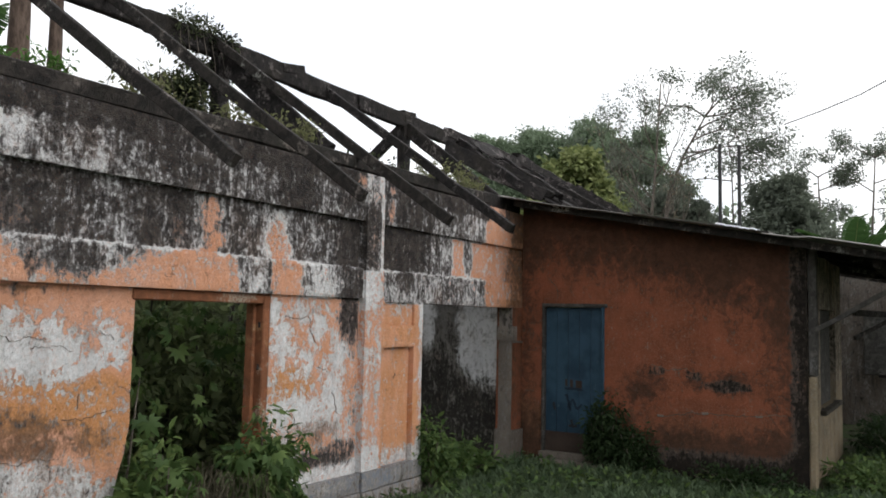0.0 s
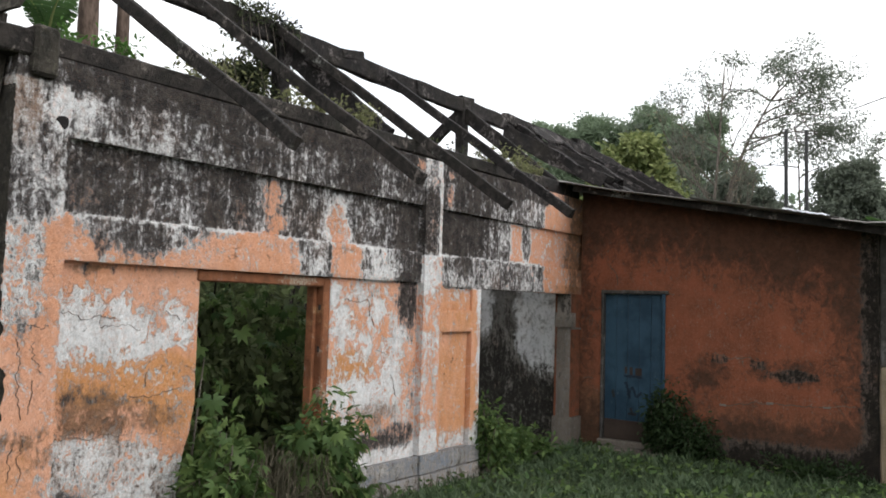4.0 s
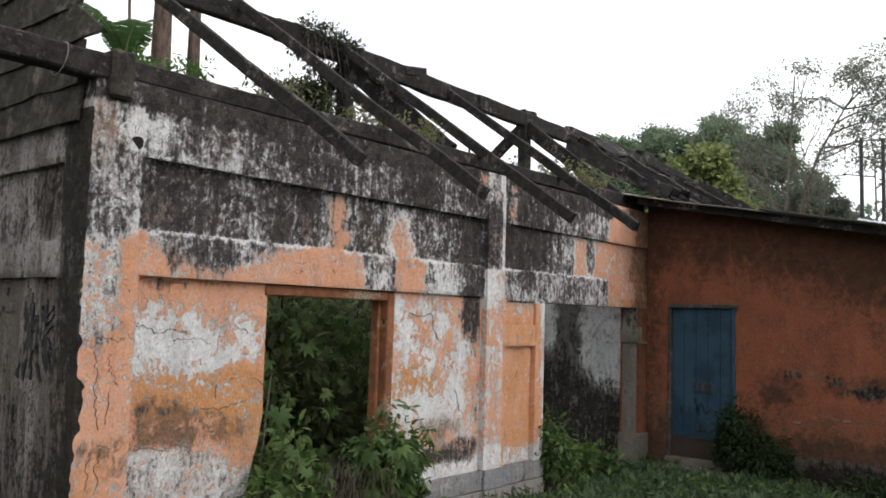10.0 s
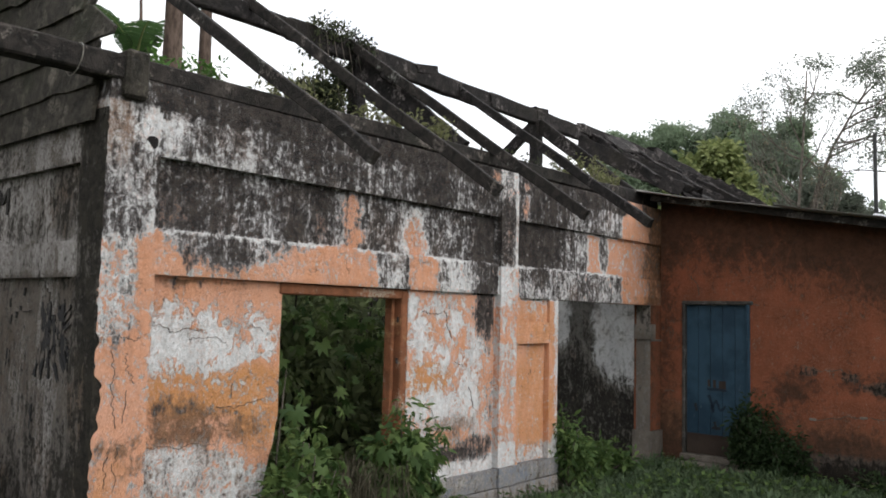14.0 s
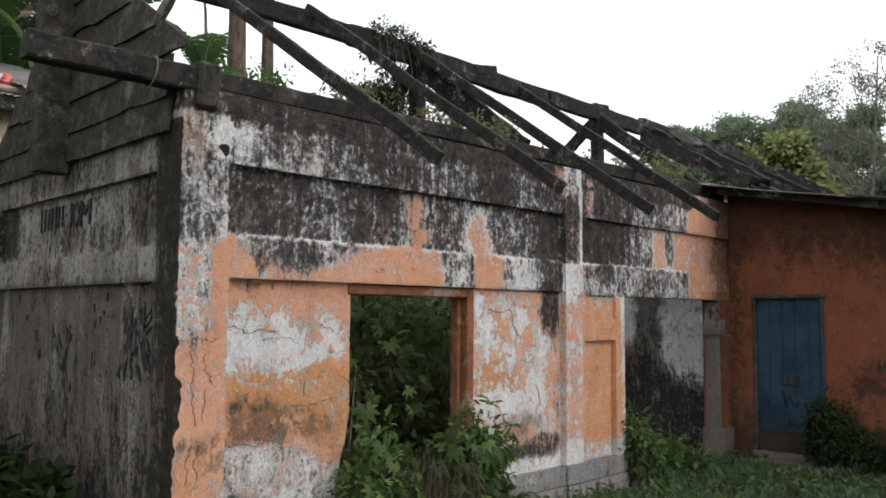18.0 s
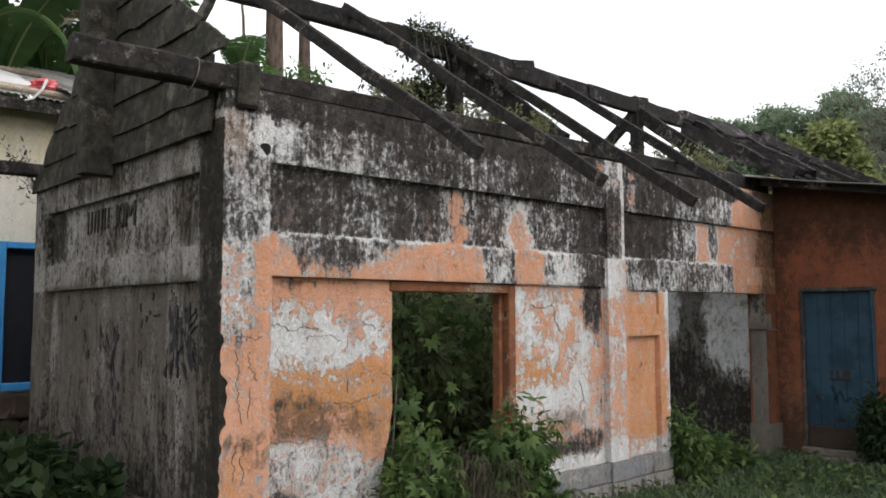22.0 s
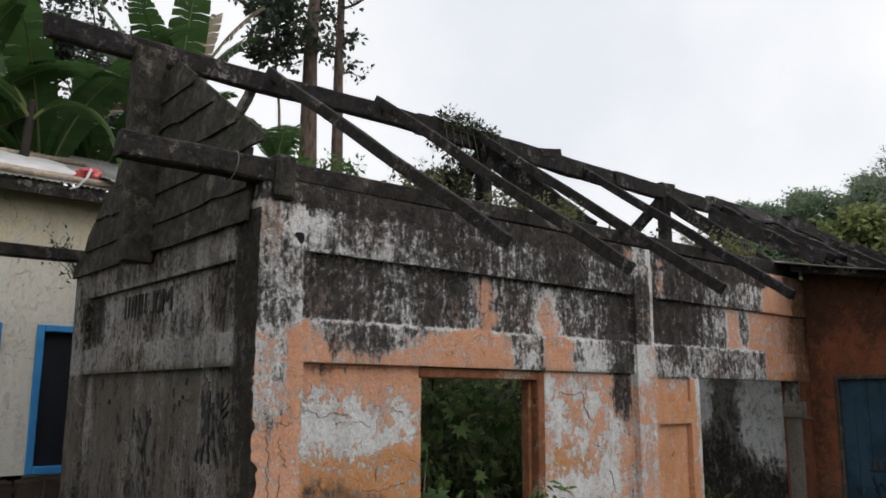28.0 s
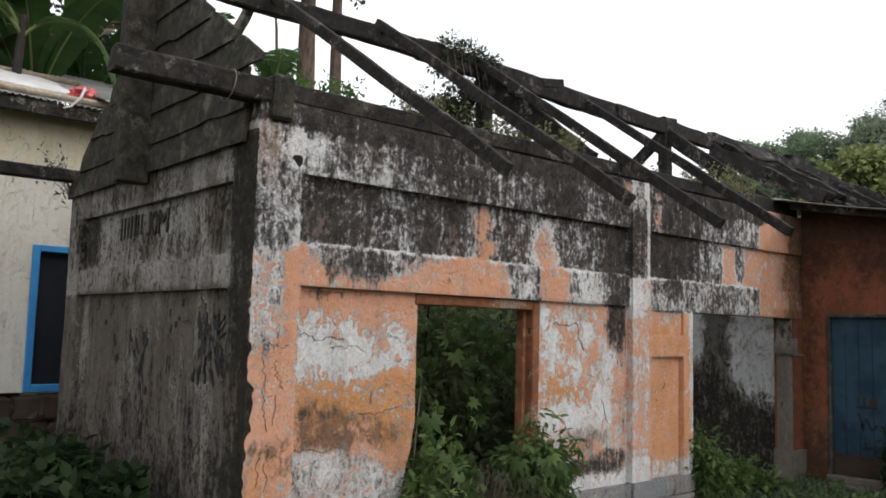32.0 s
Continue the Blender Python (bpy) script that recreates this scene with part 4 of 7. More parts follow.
# ---- grey gable wall ----
def gable_wear(y, z):
    wob = 0.5 * noise.noise((y * 2.9, z * 2.1, 3)) + 0.5 * noise.noise((y * 9, z * 4, 6))
    strip = 1 - ramp(y + 0.05 * wob, 5.36, 5.46)
    r, g, b, film = 0.30, 0.30, 0.1, 0.22
    if z > 2.86:
        r, g, film = 0.75, 0.32, 0.30
        g += blot(y, z, 7.3, 3.05, 0.8, 0.2, 0.2) - blot(y, z, 5.9, 3.0, 0.3, 0.2, 0.2)
    elif z > 2.335:
        r, g = 0.85, 0.32
        g += blot(y, z, 8.6, 2.62, 0.24, 0.3, 0.75) + blot(y, z, 5.65, 2.65, 0.3, 0.3, 0.45) + blot(y, z, 7.2, 2.5, 0.9, 0.12, 0.15)
        r += blot(y, z, 8.2, 2.55, 0.14, 0.25, 0.6) + blot(y, z, 6.5, 2.6, 0.4, 0.2, 0.25) + blot(y, z, 7.9, 2.45, 0.5, 0.1, 0.3)
    elif z > 2.09:
        r, g, b = 0.85, 0.18, 0.15
        g += blot(y, z, 7.4, 2.2, 0.35, 0.12, 0.3)
        film += blot(y, z, 7.2, 2.2, 0.7, 0.1, 0.25)
    else:
        r += blot(y, z, 5.95, 1.9, 0.12, 0.3, 0.6) + blot(y, z, 7.55, 1.4, 0.12, 0.5, 0.25) + blot(y, z, 8.65, 1.5, 0.12, 0.6, 0.55) + blot(y, z, 5.7, 1.0, 0.25, 0.5, 0.25)
        g += blot(y, z, 7.1, 1.25, 0.35, 0.5, 0.12) + 0.18 * (1 - ramp(z, 0.7, 1.1)) + 0.14 * (1 - ramp(z + 0.2 * wob, 0.9, 1.7))
        b += blot(y, z, 6.6, 1.3, 0.9, 0.5, 0.5) + blot(y, z, 8.0, 1.5, 0.5, 0.4, 0.3)
        # film at the foot stands for moss and painted shade together
        film += 0.55 * (1 - ramp(z + 0.15 * wob, 0.45, 0.85))
    film += 0.45 * noise.noise((y * 1.3, z * 0.7, 4))
    r += 0.5 * noise.noise((y * 4.3, z * 0.5, 7)) + 0.25 * noise.noise((y * 1.1, z * 1.3, 2))
    g += 0.42 * strip * ramp(z, 1.2, 1.6) + 0.30 * strip
    # broken corner: dark rubble, its recess shade painted in through the mould channel
    g += 0.55 * (1 - ramp(y + 0.04 * wob, 5.12, 5.22)) * (1 - ramp(z, 1.3, 1.6))
    film += 0.55 * strip
    return r, g, b, film


wall_west = root("wall_west", "grey weathered plaster gable wall with dark scrawls", "wall", "structure")
slab("corner_strip", "x", (Y + 0.008, 5.41), (-0.2, 3.19), X - 0.004, X + DEEP, M_GABLE, wall_west, gable_wear, 0.05, 0.006)
slab("corner_strip", "x", (8.77, BACK), (-0.2, 3.17), X - 0.004, X + DEEP, M_GABLE, wall_west, gable_wear, 0.05, 0.006)
slab("upper_band", "x", (5.41, 8.77), (2.86, 3.18), X, X + DEEP, M_GABLE, wall_west, gable_wear, 0.05, 0.006)
slab("frieze_panel", "x", (5.41, 8.77), (2.335, 2.86), X + 0.06, X + DEEP, M_GABLE, wall_west, gable_wear, 0.05, 0.006)
slab("lintel_course", "x", (5.41, 8.77), (2.09, 2.335), X + 0.004, X + DEEP, M_GABLE, wall_west, gable_wear, 0.05, 0.006)
slab("lower_panel", "x", (5.41, 8.77), (-0.2, 2.09), X + 0.065, X + DEEP, M_GABLE, wall_west, gable_wear, 0.06, 0.008)

foot_wear = lambda y, z: (0.3, 0.62 - 0.2 * ramp(y, 6.5, 8.0), 0.2, 0.8)
slab("plinth", "x", (5.2, BACK), (-0.2, 0.46), X - 0.085, X + 0.02, M_GABLE, wall_west, foot_wear, 0.08, 0.014)

# faded painted lettering: what can be read, the rest as plain bars, and spray strokes
lettering = root("faded_lettering", "faded black painted lettering on the gable", "sign")
def letter(body, y, width, parent):
    """A painted capital on the sunk panel of the gable, from y towards the corner."""
    cu = bpy.data.curves.new("letter", "FONT")
    cu.body, cu.size, cu.extrude = body, 1.0, 0.004
    tmp = bpy.data.objects.new("letter", cu)
    me = bpy.data.meshes.new_from_object(tmp)
    bpy.data.objects.remove(tmp)
    co = np.empty(len(me.vertices) * 3, np.float32)
    me.vertices.foreach_get("co", co)
    co = co.reshape(-1, 3)
    lo, hi = co.min(0), co.max(0)
    out = np.empty_like(co)
    out[:, 0] = X + 0.0485 - co[:, 2]
    out[:, 1] = y - (co[:, 0] - lo[0]) / (hi[0] - lo[0]) * width
    out[:, 2] = 2.585 + (co[:, 1] - lo[1]) / (hi[1] - lo[1]) * 0.205
    me.vertices.foreach_set("co", out.ravel())
    me.materials.clear()
    me.materials.append(M_FADED)
    ob = new("letter", me)
    ob.parent = parent
    return ob


for body, y0, wd in (("J", 7.14, 0.09), ("O", 7.03, 0.13), ("M", 6.88, 0.21)):
    letter(body, y0, wd, lettering)
for y0 in (7.77, 7.68, 7.60, 7.52, 7.43, 7.36, 7.27):
    part("stroke", rough_box(X + 0.049, X + 0.066, y0 - 0.014, y0 + 0.014, 2.585 + 0.02 * (y0 < 7.5), 2.79, 0.002, 0.006), M_FADED, lettering)


def scrawl(name, pts, width, seed, x=X + 0.057, wander=0.0):
    """A run of sprayed paint, a thin uneven film on the plaster."""
    rnd = random.Random(seed)
    bm = bmesh.new()
    rows_ = []
    n = 14
    for i in range(n * (len(pts) - 1) + 1):
        q, f = min(i // n, len(pts) - 2), i / n - min(i // n, len(pts) - 2)
        a, b = Vector((0, *pts[q])), Vector((0, *pts[q + 1]))
        p = a.lerp(b, f)
        d = (b - a).normalized()
        s = Vector((0, -d.z, d.y))
        p = p + s * (wander * (noise.noise((i * 0.13, seed, 5)) + 0.6 * noise.noise((i * 0.45, seed, 9))))
        wl, wr = (width * (0.35 + 0.65 * abs(noise.noise((i * 0.31 + seed, s_, 3)) + 0.35)) for s_ in (1.3, 7.7))
        rows_.append([bm.verts.new((x - 0.003, p.y + s.y * wl, p.z + s.z * wl)), bm.verts.new((x - 0.003, p.y - s.y * wr, p.z - s.z * wr))])
        rows_[-1] += [bm.verts.new(v.co + Vector((0.014, 0, 0))) for v in rows_[-1]]
    for a, b in zip(rows_, rows_[1:]):
        for i, j in ((0, 1), (1, 3), (3, 2), (2, 0)):
            bm.faces.new((a[i], a[j], b[j], b[i]))
    return bm


graffiti = root("graffiti", "black sprayed scrawls on the grey gable", "graffiti")


def sprayed(pts, width, times, seed):
    """One sprayed line, gone over several times."""
    rnd = random.Random(seed)
    for i in range(times):
        dy, dz = rnd.gauss(0, width * 0.55), rnd.gauss(0, width * 0.9)
        part("stroke", scrawl("s", [(y + dy + rnd.gauss(0, 0.012), z + dz) for y, z in pts], width * rnd.uniform(0.25, 0.5), seed * 9 + i, X + 0.057 - 0.0006 * i), M_SCRAWL, graffiti)


sprayed(((5.88, 1.92), (5.90, 1.60), (5.96, 1.38)), 0.075, 5, 1)
sprayed(((5.74, 1.84), (5.70, 1.60), (5.57, 1.42)), 0.075, 5, 2)
sprayed(((5.56, 1.83), (5.74, 1.68), (5.88, 1.62)), 0.06, 5, 3)
sprayed(((5.80, 1.80), (5.80, 1.52)), 0.08, 4, 4)
sprayed(((7.37, 1.68), (7.19, 1.43), (7.07, 1.13), (7.10, 0.90)), 0.055, 5, 5)
sprayed(((7.02, 1.76), (7.10, 1.58), (7.16, 1.43)), 0.06, 4, 6)
sprayed(((7.80, 1.70), (7.72, 1.46)), 0.03, 2, 7)
sprayed(((6.07, 1.08), (6.06, 0.94)), 0.035, 3, 8)
sprayed(((6.54, 1.56), (6.55, 1.43)), 0.035, 2, 9)
sprayed(((6.32, 1.85), (6.18, 1.86)), 0.012, 1, 10)
for i in range(14):
    yy, zz = random.uniform(5.6, 8.5), random.uniform(1.2, 2.05)
    part("chip", scrawl("s", ((yy, zz), (yy + random.uniform(-0.02, 0.02), zz - random.uniform(0.03, 0.09))), 0.016, 20 + i), M_FADED, graffiti)

# wall behind, inside
# mould and film set high to paint the dimness behind the thicket
plain_dark = lambda s, z: (0.1, 0.95 + 0.3 * (1 - ramp(z, 0.3, 1.2)), 0.2, 1.0)
wall_north = root("wall_north", "inner back wall of the roofless room, painted dark for shade", "wall", "structure")
slab("inner_face", "y", (X + DEEP, W), (-0.2, 3.2), BACK - DEEP, BACK, M_INNER, wall_north, plain_dark, 0.12)


def inner_wear(y, z):
    wob = 0.10 * noise.noise((y * 4.1, z * 2.3, 8)) + 0.05 * noise.noise((y * 13, z * 5, 1))
    foot = 0.92 + 0.50 * ramp(y + wob, 5.75, 6.35)
    run = ramp(y + wob, 5.98, 6.22) * (1 - ramp(y + wob, 6.38, 6.60))
    dark = max(1 - ramp(z + wob, foot - 0.2, foot + 0.3), run)
    # foot darkening: stain, with the plants' shade painted in
    low = 1 - ramp(z + wob, foot - 0.25, foot + 0.1)
    return 0.2, 0.02 + 0.26 * dark + 0.42 * low + 0.25 * (1 - ramp(z, foot, foot + 0.5)), 0.1, 0.85 * dark + 0.2 * low + 0.2


wall_east = root("wall_east", "stained whitewashed inner wall of the roofless room", "wall", "structure")
slab("inner_face", "x", (Y + DEEP, BACK), (-0.2, 3.3), W, W + DEEP, M_INNER, wall_east, inner_wear, 0.06)


# ---- orange wing with the blue door ----
def eaves(y):
    return 3.70 - 0.1825 * (5.52 - y)


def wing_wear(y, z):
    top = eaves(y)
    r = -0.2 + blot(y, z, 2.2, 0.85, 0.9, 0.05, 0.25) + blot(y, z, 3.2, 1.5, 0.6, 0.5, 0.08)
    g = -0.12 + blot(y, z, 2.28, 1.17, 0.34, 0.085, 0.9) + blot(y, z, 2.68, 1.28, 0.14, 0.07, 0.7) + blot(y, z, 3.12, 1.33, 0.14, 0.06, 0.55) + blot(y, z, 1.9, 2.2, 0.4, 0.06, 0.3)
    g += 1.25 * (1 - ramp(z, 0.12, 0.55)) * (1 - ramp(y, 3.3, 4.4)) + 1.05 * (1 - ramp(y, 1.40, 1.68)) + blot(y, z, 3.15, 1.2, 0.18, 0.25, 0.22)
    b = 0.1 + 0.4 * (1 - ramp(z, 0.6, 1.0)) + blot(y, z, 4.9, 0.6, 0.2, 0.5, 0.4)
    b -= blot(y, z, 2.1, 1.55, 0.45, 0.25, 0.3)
    # film towards the eaves and inner corner: soot, with eave shade painted in
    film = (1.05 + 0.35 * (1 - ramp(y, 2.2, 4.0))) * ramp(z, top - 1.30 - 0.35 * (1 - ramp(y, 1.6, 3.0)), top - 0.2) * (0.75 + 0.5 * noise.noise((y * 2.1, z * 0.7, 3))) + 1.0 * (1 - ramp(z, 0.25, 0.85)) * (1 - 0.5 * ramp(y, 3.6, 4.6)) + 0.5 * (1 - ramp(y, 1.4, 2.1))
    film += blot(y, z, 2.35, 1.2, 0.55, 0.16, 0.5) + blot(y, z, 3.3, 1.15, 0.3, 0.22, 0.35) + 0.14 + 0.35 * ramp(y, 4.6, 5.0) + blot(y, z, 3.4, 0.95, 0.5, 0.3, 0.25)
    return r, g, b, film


wall_wing = root("wall_wing", "dull orange plastered wing wall stained dark at the foot", "wall", "structure")
under = lambda y: eaves(y) - 0.05
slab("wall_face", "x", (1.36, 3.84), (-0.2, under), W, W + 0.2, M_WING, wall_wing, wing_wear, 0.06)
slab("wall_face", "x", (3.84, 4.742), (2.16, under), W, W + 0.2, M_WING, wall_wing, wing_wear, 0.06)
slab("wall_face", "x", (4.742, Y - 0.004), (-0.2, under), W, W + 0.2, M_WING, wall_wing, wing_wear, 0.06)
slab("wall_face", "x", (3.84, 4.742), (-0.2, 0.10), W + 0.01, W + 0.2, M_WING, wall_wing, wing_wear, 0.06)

door_2 = root("door_2", "closed faded blue plank door with torn paper scraps", "door", "structure")
part("frame_post", rough_box(W - 0.02, W + 0.1, 4.70, 4.74, 0.10, 2.155), M_OLDGREY, door_2)
part("frame_post", rough_box(W - 0.02, W + 0.1, 3.842, 3.885, 0.10, 2.155), M_BLUE, door_2)
part("frame_head", rough_box(W - 0.025, W + 0.1, 3.80, 4.74, 2.115, 2.165), M_OLDGREY, door_2)
for i in range(5):
    y0 = 3.887 + i * 0.1625
    part("plank", rough_box(W + 0.045, W + 0.075, y0 + 0.002, y0 + 0.1605, 0.42 if i != 2 else 0.40, 2.113, 0.004, 0.003), M_BLUE, door_2)
part("bottom_board", rough_box(W + 0.03, W + 0.07, 3.887, 4.698, 0.17, 0.43, 0.006, 0.004), M_RUBBLE, door_2, "unpainted brown board")
part("sill", rough_box(W - 0.06, W + 0.15, 3.80, 4.76, 0.08, 0.165, 0.01, 0.006), M_COLUMN, door_2)
for y0, y1, z0, z1 in ((4.17, 4.26, 1.03, 1.13), (4.30, 4.34, 1.04, 1.14), (4.38, 4.41, 1.05, 1.14)):
    part("paper_scrap", rough_box(W + 0.040, W + 0.0465, y0, y1, z0, z1, 0.001, 0.004), M_RUBBLE, door_2, "torn brown paper scrap")
door_marks = (((4.42, 1.02), (4.16, 1.01)), ((4.40, 0.94), (4.36, 0.84), (4.33, 0.72)), ((4.36, 0.76), (4.30, 0.88), (4.24, 0.74), (4.17, 0.82)), ((4.32, 0.60), (4.30, 0.52)), ((4.36, 0.52), (4.24, 0.52)), ((4.58, 0.82), (4.56, 0.72)))
for i, pts in enumerate(door_marks):
    part("scrawl", scrawl("s", pts, 0.026, 40 + i, W + 0.0435), M_DOORMARK if i < 3 else M_CABLE, door_2)
doorstep = part("doorstep", rough_box(W - 0.32, W - 0.07, 3.75, 4.75, -0.1, 0.09, 0.02, 0.015), M_COLUMN)
tagged(doorstep, "worn grey stone step below the blue door", "step", kind="structure")
# cracks and pits in the facade's plaster
def facade_crack(pts, width, seed, y=Y):
    bm = scrawl("s", pts, width * 0.6, seed, y - 0.002, 0.03)
    for v in bm.verts:
        v.co = Vector((v.co.y, v.co.x, v.co.z))
    bmesh.ops.reverse_faces(bm, faces=bm.faces[:])
    return part("crack", bm, M_CRACK, wall_south)


for i, (pts, wd) in enumerate((
        (((2.60, 1.62), (2.63, 1.45), (2.62, 1.30), (2.66, 1.12)), 0.006), (((2.70, 1.60), (2.72, 1.48), (2.77, 1.40)), 0.006), (((2.72, 1.36), (2.71, 1.15)), 0.005),
        (((2.68, 1.0), (2.66, 0.85), (2.68, 0.72)), 0.006), (((2.62, 0.95), (2.60, 0.75)), 0.005), (((2.65, 1.72), (2.74, 1.68), (2.80, 1.70)), 0.006))):
    facade_crack(pts, wd, 200 + i)
for i, (pts, wd) in enumerate((
        (((2.92, 1.78), (3.12, 1.74), (3.30, 1.76)), 0.004), (((3.20, 1.68), (3.36, 1.70), (3.52, 1.66)), 0.004), (((3.45, 1.20), (3.60, 1.18), (3.85, 1.23)), 0.006), (((3.58, 1.36), (3.57, 1.26)), 0.008),
        (((2.95, 0.96), (3.2, 0.95), (3.45, 0.93)), 0.005), (((3.72, 1.8), (3.84, 1.74)), 0.004))):
    facade_crack(pts, wd, 220 + i, Y + 0.07)
for i, (pts, wd) in enumerate((
        (((5.62, 1.92), (5.78, 1.90), (5.95, 1.93)), 0.004), (((5.95, 1.92), (5.98, 1.78), (6.05, 1.68)), 0.004), (((5.55, 1.10), (5.7, 1.06), (5.82, 0.98)), 0.004), (((6.1, 1.45), (6.25, 1.40)), 0.004), (((6.32, 1.2), (6.42, 0.98)), 0.005))):
    facade_crack(pts, wd, 240 + i, Y + 0.05)
facade_crack(((7.40, 1.33), (7.40, 1.27)), 0.012, 260, Y + 0.065)

# broken hooks and chips on the wing wall
for yy, zz in ((3.10, 0.757), (2.54, 0.83), (1.91, 0.845)):
    p_ = part("plaster_chip", rough_box(W - 0.012, W + 0.01, yy - 0.05, yy + 0.03, zz - 0.015, zz + 0.012, 0.004, 0.016), M_COLUMN, wall_wing)

# thin cracks in the wing's plaster
for i, pts in enumerate((((3.10, 0.76), (2.8, 0.80), (2.54, 0.83)), ((2.54, 0.83), (2.2, 0.82), (1.91, 0.845), (1.6, 0.88)), ((5.0, 0.95), (4.93, 0.97), (4.85, 0.96)), ((3.2, 1.4), (3.0, 1.34), (2.75, 1.36)), ((4.62, 2.5), (4.53, 2.38), (4.5, 2.24)), ((4.74, 2.13), (4.55, 2.12)), ((3.84, 2.13), (3.72, 2.12)))):
    part("crack", scrawl("s", pts, 0.009, 70 + i, W - 0.001, 0.03), M_CRACK, wall_wing)

# side of the wing along the veranda
wall_side = root("wall_side", "weathered cream and grey side wall under the veranda roof", "wall", "structure")
side_wear = lambda s, z: (0.2, 0.35 * ramp(z, 0.9, 1.4) + 0.25, 0.3)
slab("wall_face", "y", (W + 0.014, 11.55), (-0.2, 2.85), 1.355, 1.55, M_SIDE, wall_side, side_wear, 0.08)
slab("wall_face", "y", (11.55, 13.3), (-0.2, 0.86), 1.36, 1.55, M_SIDE, wall_side, side_wear, 0.08)
slab("wall_face", "y", (11.55, 13.3), (2.15, 2.85), 1.36, 1.55, M_SIDE, wall_side, side_wear, 0.08)
slab("wall_face", "y", (13.3, 14.1), (-0.2, 2.85), 1.36, 1.55, M_SIDE, wall_side, side_wear, 0.08)
part("shutter", rough_box(11.55, 13.3, 1.44, 1.48, 0.86, 2.15, 0.005, 0.004), M_OLDGREY, wall_side, "closed grey board shutter")
part("sill", rough_box(11.45, 13.4, 1.28, 1.40, 0.80, 0.86), M_BOARD, wall_side)
part("corner_post", rough_box(W - 0.01, W + 0.1, 1.255, 1.352, 1.35, 2.9, 0.015, 0.012), M_OLDGREY, wall_side)
part("corner_post", rough_box(W - 0.02, W + 0.08, 1.262, 1.352, -0.1, 1.35, 0.02, 0.02), M_SIDE, wall_side)
veranda = root("veranda", "dark timber veranda posts and a slanted brace", "veranda")
beam("brace", (10.3, 1.30, 1.86), (10.3, -0.30, 3.02 - 0.2), 0.045, 0.055, M_OLDGREY, veranda, 3)
for px, py in ((14.4, 1.3), (16.2, 0.9), (17.6, -0.2), (15.2, -0.8)):
    beam("post", (px, py, -0.1), (px, py, 2.75), 0.11, 0.11, M_BEAM, veranda, int(px * 7))
beam("rail", (14.4, 1.2, 2.15), (17.5, 0.5, 2.15), 0.05, 0.10, M_BEAM, veranda, 5)
beam("rail", (14.4, 1.2, 1.75), (17.5, 0.2, 2.45), 0.05, 0.06, M_BEAM, veranda, 6)
beam("eave_beam", (10.25, 0.62, 2.66), (17.6, 0.62, 2.66), 0.07, 0.13, M_BEAM, veranda, 7)
# far wall, table and panel at the veranda's end
wall_far = root("wall_far", "pale boarded wall at the far end of the veranda", "wall", "structure")
slab("wall_face", "x", (-3.0, 4.0), (-0.2, 3.0), 18.2, 18.4, M_GABLE, wall_far, lambda s, z: (0.2, 0.3, 0.4), 0.3)
part("shutter", rough_box(18.13, 18.19, 0.6, 1.35, 1.0, 2.2), M_OLDGREY, wall_far)
part("shutter", rough_box(18.13, 18.19, -0.5, 0.3, 1.0, 2.2), M_BOARD, wall_far)
bench = root("wooden_table", "dark wooden table on the veranda", "table")
part("top", rough_box(16.4, 17.4, 0.0, 1.0, 1.04, 1.1), M_BEAM, bench)
for a_, b_ in ((16.45, 0.05), (16.45, 0.95), (17.35, 0.05), (17.35, 0.95)):
    beam("leg", (a_, b_, -0.05), (a_, b_, 1.045), 0.06, 0.06, M_BEAM, bench, int(a_ * 10 + b_ * 10))
carton = part("cardboard_panel", rough_box(17.0, 17.08, 0.15, 0.8, 0.35, 0.98, 0.01, 0.01), M_BAMBOO)
tagged(carton, "pale brown panel leaning under the table", "panel")


# ---- wing roof of corrugated sheets ----
def corrugated(x0, x1, y0, y1, zf, wave=0.076, amp=0.009, thick=0.004, seed=0, along="y"):
    """A corrugated sheet between two edges; its ridges run along y, or along x."""
    rnd = random.Random(seed)
    bm = bmesh.new()
    n = max(6, int((x1 - x0) / wave * 6)) if along == "y" else max(6, int((y1 - y0) / wave * 6))
    m = 8
    lift = rnd.uniform(0, 0.012)
    grid = []
    for side in (0, 1):
        for i in range(n + 1):
            row = []
            for j in range(m + 1):
                if along == "y":
                    x, y = x0 + (x1 - x0) * i / n, y0 + (y1 - y0) * j / m
                    ph = x / wave
                else:
                    x, y = x0 + (x1 - x0) * j / m, y0 + (y1 - y0) * i / n
                    ph = y / wave
                z = zf(x, y) + amp * math.sin(2 * math.pi * ph) + lift + 0.012 * noise.noise((x * 1.3 + seed, y * 1.3, 0)) - side * thick
                row.append(bm.verts.new((x + 0.012 * noise.noise((y * 5, seed, 1)), y, z)))
            grid.append(row)
    k0 = n + 1
    for i in range(n):
        for j in range(m):
            bm.faces.new((grid[i][j], grid[i + 1][j], grid[i + 1][j + 1], grid[i][j + 1]))
            bm.faces.new((grid[k0 + i][j], grid[k0 + i][j + 1], grid[k0 + i + 1][j + 1], grid[k0 + i + 1][j]))
    for i in range(n):
        for j in (0, m):
            bm.faces.new((grid[i][j], grid[k0 + i][j], grid[k0 + i + 1][j], grid[i + 1][j]))
    for j in range(m):
        for i in (0, n):
            bm.faces.new((grid[i][j], grid[i][j + 1], grid[k0 + i][j + 1], grid[k0 + i][j]))
    return bm


roof_wing = root("roof_wing", "low-pitched roof of rusted corrugated zinc sheets", "roof", "structure")
